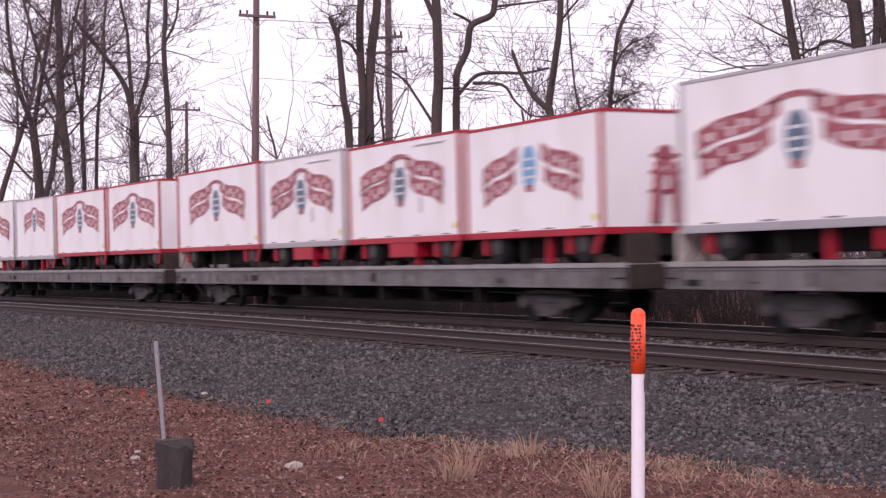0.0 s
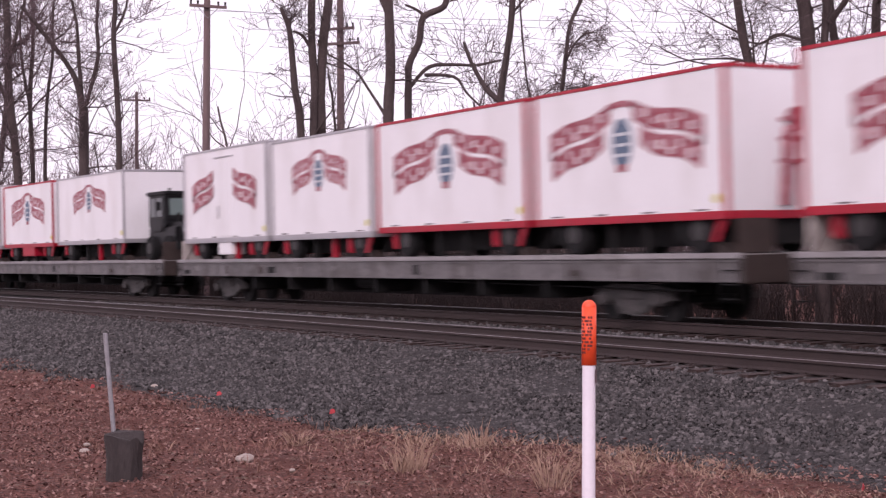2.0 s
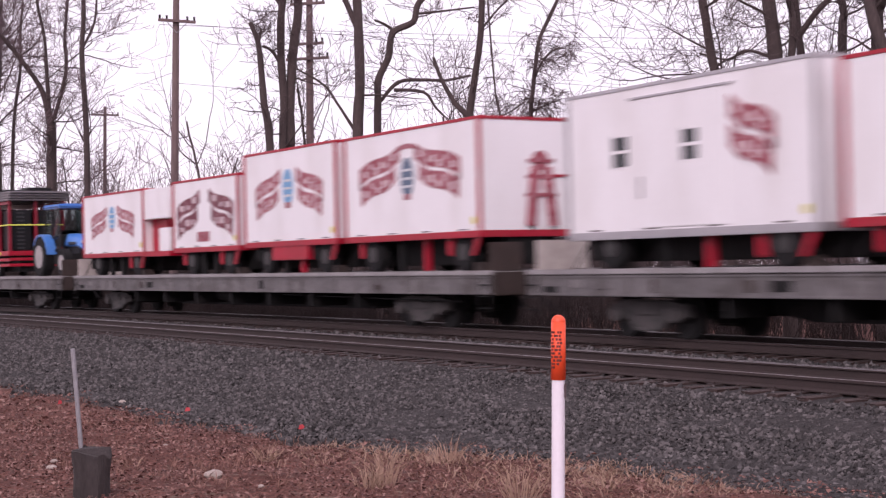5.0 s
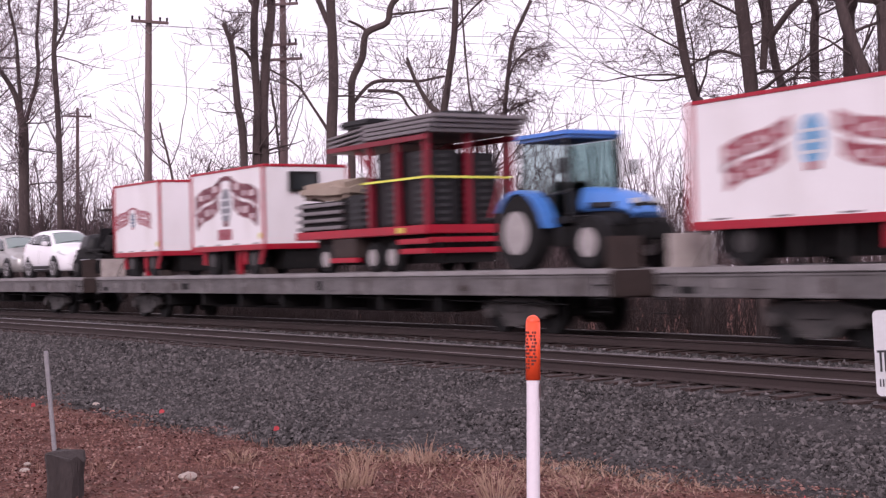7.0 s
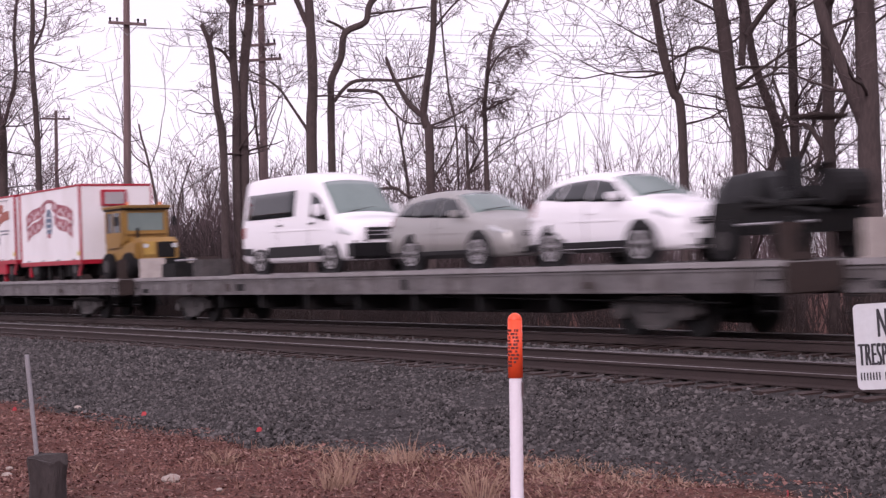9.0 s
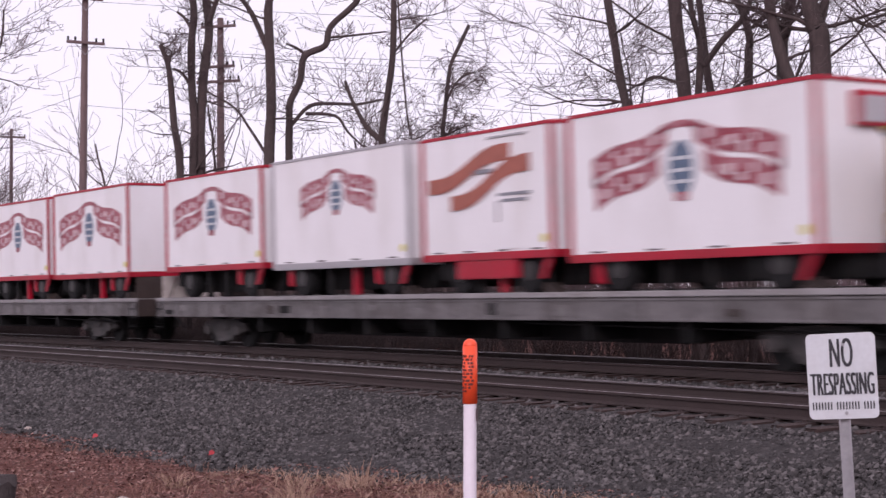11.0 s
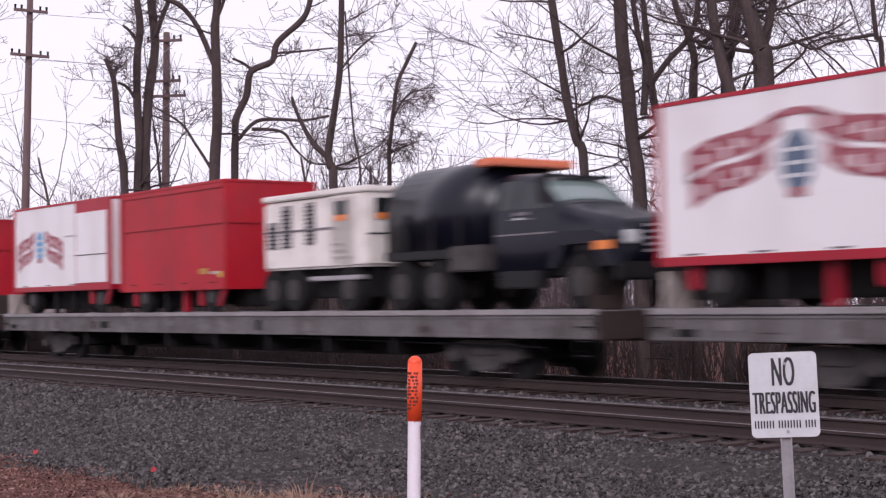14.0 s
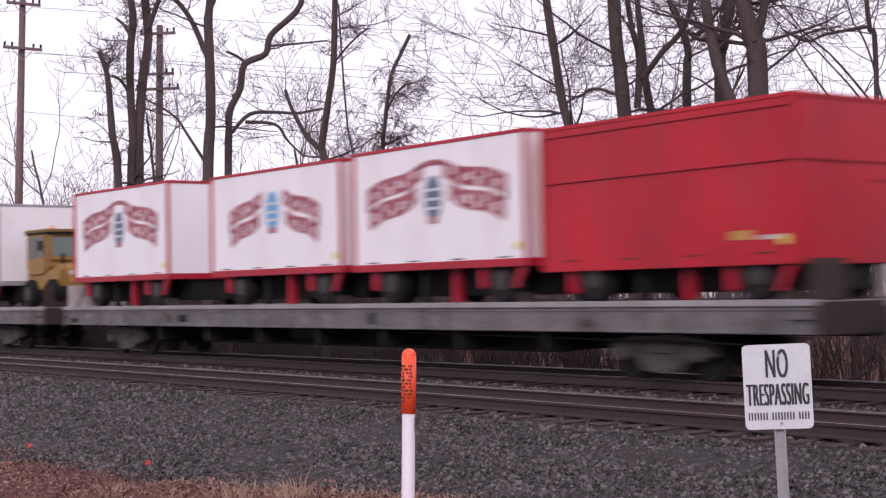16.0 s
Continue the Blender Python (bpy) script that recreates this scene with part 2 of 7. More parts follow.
# ================= ground: one sheet, ballast round the tracks and leaf litter beyond =================
def ground_material():
    m = bpy.data.materials.new("ballast_and_litter")
    m.use_nodes = True
    n, l = m.node_tree.nodes, m.node_tree.links
    b = n["Principled BSDF"]
    b.inputs["Roughness"].default_value = 0.95
    b.inputs["Specular IOR Level"].default_value = 0.2
    tc = n.new("ShaderNodeTexCoord")

    def noise_node(scale, detail=6):
        x = n.new("ShaderNodeTexNoise")
        x.inputs["Scale"].default_value, x.inputs["Detail"].default_value = scale, detail
        l.new(tc.outputs["Object"], x.inputs["Vector"])
        return x

    def mixed(fac, a, c):
        x = n.new("ShaderNodeMix")
        x.data_type = "RGBA"
        l.new(fac, x.inputs["Factor"])
        for key, v in (("A", a), ("B", c)):
            if isinstance(v, tuple):
                x.inputs[key].default_value = (*v, 1)
            else:
                l.new(v, x.inputs[key])
        return x.outputs["Result"]

    def band(src, lo, hi):
        x = n.new("ShaderNodeMapRange")
        x.inputs[1].default_value, x.inputs[2].default_value = lo, hi
        l.new(src, x.inputs[0])
        return x.outputs[0]

    vor = n.new("ShaderNodeTexVoronoi")
    vor.inputs["Scale"].default_value = 17
    l.new(tc.outputs["Object"], vor.inputs["Vector"])
    grey = mixed(band(vor.outputs["Color"], 0.0, 1.0), (0.022, 0.020, 0.0205), (0.080, 0.070, 0.070))
    grey = mixed(band(noise_node(0.9).outputs[0], 0.4, 0.7), grey, (0.035, 0.030, 0.030))
    litter = mixed(band(noise_node(26, 8).outputs[0], 0.35, 0.65), (0.060, 0.026, 0.022), (0.21, 0.088, 0.070))
    litter = mixed(band(noise_node(1.3).outputs[0], 0.42, 0.62), litter, (0.105, 0.042, 0.034))
    litter = mixed(band(noise_node(5, 8).outputs[0], 0.60, 0.72), litter, (0.19, 0.13, 0.10))
    at = n.new("ShaderNodeAttribute")
    at.attribute_name = "gravel"
    edge = n.new("ShaderNodeMath")
    edge.operation = "ADD"
    l.new(at.outputs["Fac"], edge.inputs[0])
    wob = n.new("ShaderNodeMapRange")
    wob.inputs[3].default_value, wob.inputs[4].default_value = -0.35, 0.35
    l.new(noise_node(3.2, 8).outputs[0], wob.inputs[0])
    l.new(wob.outputs[0], edge.inputs[1])
    l.new(mixed(band(edge.outputs[0], 0.42, 0.58), litter, grey), b.inputs["Base Color"])
    bp = n.new("ShaderNodeBump")
    bp.inputs["Strength"].default_value, bp.inputs["Distance"].default_value = 1.0, 0.035
    inv = n.new("ShaderNodeMath")
    inv.operation = "ADD"
    l.new(vor.outputs["Distance"], inv.inputs[0])
    l.new(noise_node(40, 4).outputs[0], inv.inputs[1])
    l.new(inv.outputs[0], bp.inputs["Height"])
    l.new(bp.outputs[0], b.inputs["Normal"])
    return m


def steps(pts):
    out = []
    for a, b, d in pts:
        k = max(1, round((b - a) / d))
        out += [a + (b - a) * i / k for i in range(k)]
    return out + [pts[-1][1]]


def make_ground():
    S = steps([(-2200, -400, 120), (-400, -100, 20), (-100, -40, 1.5), (-40, 4, 0.4), (4, 30, 1.5), (30, 200, 15), (200, 2200, 120)])
    F = steps([(-700, -60, 80), (-60, -16, 4), (-16, -10, 0.5), (-10, -0.9, 0.2), (-0.9, 8.7, 0.4), (8.7, 20, 1.2), (20, 80, 10), (80, 2400, 180)])
    vs, mask = [], []
    for f in F:
        for s in S:
            p = spot(s, f)
            z = ground_z(s, f)
            e = grass_edge(s)
            g = lerp(f, ((e - 0.6, 0.0), (e + 0.6, 1.0), (SPACING + GAUGE + 2.2, 1.0), (SPACING + GAUGE + 3.2, 0.0)))
            if -100 < s < 40 and -14 < f < 12:
                lump = 0.10 if g < 0.5 else (0.05 if f < -1.0 else 0.02)
                z += lump * (noise.noise((p.x * 0.7, p.y * 0.7, 0)) + 0.5 * noise.noise((p.x * 2.3, p.y * 2.3, 3)))
            vs.append((p.x, p.y, z))
            mask.append(g)
    w = len(S)
    fs = [(j * w + i, j * w + i + 1, (j + 1) * w + i + 1, (j + 1) * w + i) for j in range(len(F) - 1) for i in range(w - 1)]
    me = bpy.data.meshes.new("ground")
    me.from_pydata(vs, [], fs)
    me.attributes.new("gravel", "FLOAT", "POINT").data.foreach_set("value", mask)
    me.materials.append(ground_material())
    for p in me.polygons:
        p.use_smooth = True
    tagged(new("ground", me), "grey ballast bank beside russet leaf litter and dry grass", "ground", kind="structure")


make_ground()


# ================= rails and ties =================
def rail(off, z, name, polished_side=False):
    prof = [(-0.07, -0.17), (0.07, -0.17), (0.07, -0.155), (0.012, -0.13), (0.010, -0.045), (0.036, -0.036), (0.036, -0.004), (0.030, 0.0), (-0.030, 0.0), (-0.036, -0.006), (-0.036, -0.016), (-0.036, -0.036), (-0.010, -0.045), (-0.012, -0.13), (-0.07, -0.155)]
    S = steps([(-300, -100, 10), (-100, 40, 1.5), (40, 200, 10)])
    vs, fs, n = [], [], len(prof)
    for s in S:
        for a, h in prof:
            p = spot(s, off + a)
            vs.append((p.x, p.y, z + h))
    for i in range(len(S) - 1):
        for j in range(n):
            k = (j + 1) % n
            fs.append((i * n + j, i * n + k, (i + 1) * n + k, (i + 1) * n + j))
    me = bpy.data.meshes.new(name)
    me.from_pydata(vs, [], fs)
    me.materials.append(RAILSIDE)
    me.materials.append(RAILTOP)
    for i, p in enumerate(me.polygons):
        if i % n == 7 or (polished_side and i % n == 9):
            p.material_index = 1
    bm = B()
    bm.from_mesh(me)
    bmesh.ops.recalc_face_normals(bm, faces=bm.faces)
    bm.to_mesh(me)
    bm.free()
    return tagged(new(name, me), "rusty steel rail with a polished running surface", "rail", "rails of the line", "structure")


for base, lift in ((0.0, 0.0), (SPACING, RAISE)):
    rail(base, RAILZ + lift, "rail")
    rail(base + GAUGE, RAILZ + lift + CANT * GAUGE, "rail", True)


def make_ties():
    data = []
    for k in range(3):
        bm = B()
        box(bm, -0.11, 0.11, -1.3, 1.3, -0.18, 0.0, 0.012)
        rnd = random.Random(k)
        for v in bm.verts:
            v.co += Vector([rnd.uniform(-0.008, 0.008) for _ in range(3)])
        me = bpy.data.meshes.new("tie")
        bm.to_mesh(me)
        bm.free()
        me.materials.append(TIE)
        data.append(me)
    plate = B()
    for y in (-GAUGE / 2, GAUGE / 2):
        box(plate, -0.09, 0.09, y - 0.17, y + 0.17, 0.0, 0.014)
        for a in (-0.12, 0.12):
            box(plate, -0.02, 0.02, y + a - 0.02, y + a + 0.02, 0.014, 0.04)
    pm = bpy.data.meshes.new("tie_plate")
    plate.to_mesh(pm)
    plate.free()
    pm.materials.append(RAILSIDE)
    rnd = random.Random(5)
    for base, lift, lo, hi, name in ((0.0, 0.0, -95, 4, "near_track_ties"), (SPACING, RAISE, -60, 4, "far_track_ties")):
        root = thing(name, "row of dark tarred timber ties bedded in ballast", "railway ties", kind="structure")
        s = lo
        while s < hi:
            m = place(s, base + GAUGE / 2 + rnd.uniform(-0.06, 0.06), RAILZ + lift - 0.186 + CANT * GAUGE / 2, CANT) @ Matrix.Rotation(rnd.uniform(-0.02, 0.02), 4, "Z")
            o = new("tie", data[rnd.randrange(3)])
            o.parent, o.matrix_basis = root, m
            if base == 0.0 and s > -60:
                q = new("tie_plate", pm)
                q.parent = o
            s += 0.53
        

make_ties()

# ================= the train =================
SPEED, START, CAR = 16.541, -52.598, 28.24     # START: the second coupling at 0 s
DECK = 1.286
TRAIN_OFF = SPACING + GAUGE / 2
TRAIN_Z = RAILZ + RAISE + CANT * GAUGE / 2
moving = []                                    # things of the train: object, distance behind the second coupling, pose on the deck


def aboard(ob, behind, local=None):
    """The thing rides with its origin so many metres behind the second coupling."""
    moving.append((ob, behind, local or Matrix.Identity(4)))
    return ob


def wheelset_mesh():
    bm = B()
    for y in (-1, 1):
        rod(bm, (0, y * 0.72, 0), (0, y * 0.85, 0), 0.42, 0.42, 28)
        rod(bm, (0, y * 0.68, 0), (0, y * 0.72, 0), 0.45, 0.45, 28)
        rod(bm, (0, y * 0.85, 0), (0, y * 0.88, 0), 0.14, 0.10, 12)
        for k in range(5):
            a = radians(72 * k)
            box(bm, 0.26 * math.cos(a) - 0.035, 0.26 * math.cos(a) + 0.035, y * 0.85 - 0.01, y * 0.85 + 0.02, 0.26 * math.sin(a) - 0.035, 0.26 * math.sin(a) + 0.035)
    rod(bm, (0, -1.0, 0), (0, 1.0, 0), 0.08, 0.08, 10)
    return bm


def sideframe(y):
    bm = B()
    prism(bm, [(-1.12, 0.62), (-0.62, 0.72), (0.62, 0.72), (1.12, 0.62), (1.16, 0.42), (0.95, 0.36), (0.78, 0.50), (0.48, 0.24), (0.40, 0.17), (-0.40, 0.17), (-0.48, 0.24), (-0.78, 0.50), (-0.95, 0.36), (-1.16, 0.42)], y - 0.07, y + 0.07)
    for x in (-0.88, 0.88):
        rod(bm, (x, y - 0.16, 0.44), (x, y + 0.06, 0.44), 0.13, 0.13, 12)
    box(bm, -0.30, 0.30, y - 0.14, y + 0.05, 0.15, 0.20)
    return bm


def springs(y):
    bm = B()
    for x in (-0.2, 0.0, 0.2):
        for k in range(5):
            z = 0.24 + 0.06 * k
            rod(bm, (x, y, z), (x, y, z + 0.035), 0.085, 0.085, 10)
    return bm


MASTER = {}


def flatcar():
    """An 89-foot flat car; x = 0 at its middle, z = 0 on the rail tops."""
    h = 13.55
    car = thing("flat_car", "long weathered grey steel railway flat car with raised bridge plates", "railway flat car", "flat cars of the train")
    part("deck", box(B(), -h, h, -1.34, 1.34, DECK - 0.10, DECK - 0.004), DECKTOP, car, "worn grey deck")
    for sg in (-1, 1):
        y = sg * 1.40
        part("rub_rail", box(B(), -h, h, y - 0.05, y + 0.05, DECK - 0.085, DECK + 0.02, 0.012), LIP, car)
        bm = B()
        box(bm, -h, h, y - 0.02, y + 0.02, DECK - 0.47, DECK - 0.10)
        box(bm, -h, h, y - 0.055, y + 0.055, DECK - 0.50, DECK - 0.455, 0.01)
        box(bm, -h, h, y - 0.035, y + 0.035, DECK - 0.150, DECK - 0.125, 0.008)
        part("side_sill", bm, SILL, car)
        stiff = part("stiffener", box(B(), -0.05, 0.05, y - sg * 0.02 - 0.03, y + sg * 0.045, DECK - 0.455, DECK - 0.135), SILL, car, at=Matrix.Translation((-12, 0, 0)))
        for k in range(1, 14):
            again(stiff, Matrix.Translation((-12 + k * 1.85, 0, 0)))
        # worn patches, stake pockets and plates along the sill
        wear = random.Random(23 + sg)
        x = -h + 0.6
        while x < h - 0.7:
            wd, tl = wear.uniform(0.10, 0.50), wear.uniform(0.10, 0.26)
            z = DECK - 0.44 + wear.uniform(0.0, 0.27 - tl)
            kind = wear.choice((WORN, WORN, RUSTY, DARK, SILL, SILL))
            out = y + sg * wear.uniform(0.026, 0.040)
            part("stake_pocket" if wd < 0.3 else "side_plate", box(B(), x, x + wd, min(y, out), max(y, out), z, z + tl, 0.006), kind, car)
            x += wd + wear.uniform(0.35, 1.6)
    part("centre_sill", prism(B(), [(-h, DECK - 0.1), (-h, DECK - 0.55), (-9, DECK - 0.58), (-6.5, DECK - 0.93), (6.5, DECK - 0.93), (9, DECK - 0.58), (h, DECK - 0.55), (h, DECK - 0.1)], -0.35, 0.35), DARK, car)
    for k in range(7):
        x = -7.5 + 2.5 * k
        part("crossbearer", prism(B(), [(x - 0.06, DECK - 0.11), (x - 0.06, DECK - 0.85), (x + 0.06, DECK - 0.85), (x + 0.06, DECK - 0.11)], -1.36, 1.36), DARK, car)
    part("brake_reservoir", rod(B(), (-1.6, -0.85, 0.72), (-0.2, -0.85, 0.72), 0.22, 0.22, 14), DARK, car)
    part("brake_rod", rod(B(), (3.0, -1.15, 0.72), (12.0, -1.2, 0.62), 0.018, 0.018, 6), DARK, car)
    for end in (-1, 1):
        x = end * 10.06
        truck = part("truck", box(B(), -0.25, 0.25, -1.1, 1.1, 0.42, 0.70, 0.03), TRUCKMET, car, "cast steel truck with coil springs", Matrix.Translation((x, 0, 0)))
        for y in (-1.0, 1.0):
            part("side_frame", sideframe(y), TRUCKMET, truck)
            part("coil_spring", springs(y - 0.02 * y), TRUCKMET, truck)
        for dx in (-0.88, 0.88):
            if "wheelset" in MASTER:
                w = new("wheelset", MASTER["wheelset"])
                w.parent = truck
            else:
                w = part("wheelset", wheelset_mesh(), DARK, truck)
                MASTER["wheelset"] = w.data
            w.matrix_basis = Matrix.Translation((dx, 0, 0.42))
        part("end_sill", box(B(), end * h - 0.08, end * h + 0.08, -1.42, 1.42, DECK - 0.52, DECK - 0.02, 0.02), RUSTY, car)
        c = B()
        box(c, min(end * h, end * 14.1), max(end * h, end * 14.1), -0.09, 0.09, 0.78, 0.98, 0.03)
        box(c, end * 14.02 - 0.11, end * 14.02 + 0.11, -0.16, 0.16, 0.72, 1.04, 0.04)
        part("coupler", c, RUSTY, car)
        part("air_hose", rod(B(), (end * 13.7, -0.35, 0.85), (end * 14.05, -0.2, 0.42), 0.03, 0.03, 8), TYRE, car)
        # the bridge plates: one stands upright at either end, near side at the front, far side at the rear
        y = -0.95 * end
        part("bridge_plate", box(B(), end * (h - 0.16) - 0.04, end * (h - 0.16) + 0.04, y - 0.42, y + 0.42, DECK, DECK + 0.62, 0.02), RUSTY, car, "upright bridge plate")
        part("bridge_plate", box(B(), end * (h - 0.3) - 0.04, end * (h - 0.3) + 0.04, -y - 0.42, -y + 0.42, DECK, DECK + 0.62, 0.02), BEIGE, car, "upright bridge plate")
        lad = B()
        for k in range(3):
            rod(lad, (end * (h - 0.45), -1.47, 0.5 + 0.25 * k), (end * (h - 0.05), -1.47, 0.5 + 0.25 * k), 0.014, 0.014, 6)
        for x in (h - 0.45, h - 0.05):
            rod(lad, (end * x, -1.47, 0.42), (end * x, -1.47, DECK - 0.1), 0.014, 0.014, 6)
        part("step", lad, DARK, car)
    return car


first = flatcar()
for k in range(0, 12):
    c = first if k == 0 else copy_thing(first, Matrix.Identity(4))
    aboard(c, (k - 2) * CAR + CAR / 2)


# ----------------- circus wagons -----------------
def wave_line(k, z0, z1, swell):
    return z0 + (z1 - z0) * k + swell * math.sin(k * math.pi * 2)


def wave_band(bm, x0, x1, z0, z1, h0, h1, swell, y, n=10):
    """A waving strip of cloth seen from the side, of small thickness."""
    up, lo = [], []
    for i in range(n + 1):
        k = i / n
        x = x0 + (x1 - x0) * k
        z = wave_line(k, z0, z1, swell)
        h = h0 + (h1 - h0) * k
        up.append((x, z + h / 2))
        lo.append((x, z - h / 2))
    prism(bm, up + lo[::-1], y, y + 0.006)


def emblem(w, y, cx, ztop, half, h, cloth=None, oval=None, split=0.0, sides=(-1, 1)):
    """Two pairs of waving painted ribbons that arch over an oval badge, with pale bars for their lettering; split leaves the middle bare."""
    cloth, oval = cloth or BANNER, oval or OVAL
    blue = oval is BLUEOVAL
    if blue:
        rows = ((0.24, 1.0, -0.14, -0.52, 0.31, 0.035, 6), (0.30, 0.97, -0.52, -0.90, 0.30, 0.04, 5))
    else:
        rows = ((0.15, 1.0, -0.13, -0.50, 0.30, 0.04, 6), (0.24, 0.97, -0.49, -0.88, 0.31, 0.045, 5))
    for sg in sides:
        for k, (a, b, za, zb, th, sw, letters) in enumerate(rows):
            if split:
                a, letters = max(a, split), letters - 1
            if cloth is DEEPBANNER:
                letters = 3
            x0, x1, z0, z1 = cx + sg * half * a, cx + sg * half * b, ztop + h * za, ztop + h * zb
            bm = B()
            wave_band(bm, x0, x1, z0, z1, h * th * 0.92, h * th * 1.06, -h * sw, y - 0.001 * k)
            ribbon = part("painted_ribbon", bm, cloth, w, "faded red painted ribbon")
            bars = B()
            for i in range(letters):
                c = 0.10 + 0.80 * (i + 0.5) / letters
                wide = 0.80 / letters * abs(x1 - x0) * (0.56, 0.36, 0.62)[(i + k) % 3] / 2
                x, z = x0 + (x1 - x0) * c, wave_line(c, z0, z1, -h * sw) + h * th * (0.20, -0.08, 0.08, -0.18)[(i + k) % 4]
                tall = h * th * (0.27, 0.20, 0.24)[(i + 2 * k) % 3]
                box(bars, x - wide, x + wide, y - 0.001 * k - 0.004, y - 0.001 * k, z - tall, z + tall * 0.6)
            tagged(part("lettering", bars, PALEBANNER, ribbon), "plain pale bars of lettering", kind="stuff")
            if k == 0:
                # the ribbon's folded end, a darker strip
                part("ribbon_fold", box(B(), min(x1, x1 - sg * half * 0.06), max(x1, x1 - sg * half * 0.06), y - 0.005, y, z1 - h * th * 0.75, z1 - h * th * 0.30), DEEPBANNER, ribbon, "darker folded end")
    if split:
        return
    bm = B()
    if not blue:
        arc = [(cx + half * 0.24 * math.cos(radians(a)), ztop - 0.14 * h + h * 0.17 * math.sin(radians(a))) for a in range(10, 171, 16)]
        inner = [(cx + half * 0.17 * math.cos(radians(a)), ztop - 0.15 * h + h * 0.09 * math.sin(radians(a))) for a in range(170, 9, -16)]
        prism(bm, arc + inner, y, y + 0.006)
        part("painted_arch", bm, cloth, w)
    bm = B()
    rod(bm, (0, y, 0), (0, y + 0.008, 0), 1, 1, 24)
    oz, oh = (ztop - 0.40 * h, 0.38 * h) if blue else (ztop - 0.58 * h, 0.36 * h)
    ow = min(half * (0.20 if blue else 0.175), oh * 0.64)
    badge = part("painted_oval", bm, oval, w, "blue oval badge", Matrix.Translation((cx, -0.003, oz)) @ Matrix.Diagonal((ow, 1, oh, 1)))
    for k in (-0.52, -0.12, 0.30):
        part("painted_bar", box(B(), cx - ow * 0.70, cx + ow * 0.70, y - 0.007, y - 0.004, oz + oh * k, oz + oh * (k + 0.13)), SIGNWHITE, w)
    part("painted_tip", box(B(), cx - ow * 0.5, cx + ow * 0.5, y - 0.008, y - 0.004, oz - oh * 1.12, oz - oh * 0.82), cloth, w)


def wagon_wheel(w, x, y):
    if "tyre" not in MASTER:
        bm = B()
        rod(bm, (0, -0.14, 0), (0, 0.14, 0), 0.43, 0.43, 24)
        bmesh.ops.bevel(bm, geom=[e for e in bm.edges if abs(e.verts[0].co.y - e.verts[1].co.y) < 0.01], offset=0.04, segments=2, affect="EDGES")
        MASTER["tyre"] = part("wheel", bm, TYRE, w)
        hub = part("hub", rod(B(), (0, -0.155, 0), (0, 0.155, 0), 0.19, 0.19, 16), HUB, MASTER["tyre"])
        MASTER["tyre"].matrix_basis = Matrix.Translation((x, y, 0.43))
        return
    o = new("wheel", MASTER["tyre"].data)
    o.parent, o.matrix_basis = w, Matrix.Translation((x, y, 0.43))
    h = new("hub", MASTER["tyre"].children[0].data)
    h.parent = o


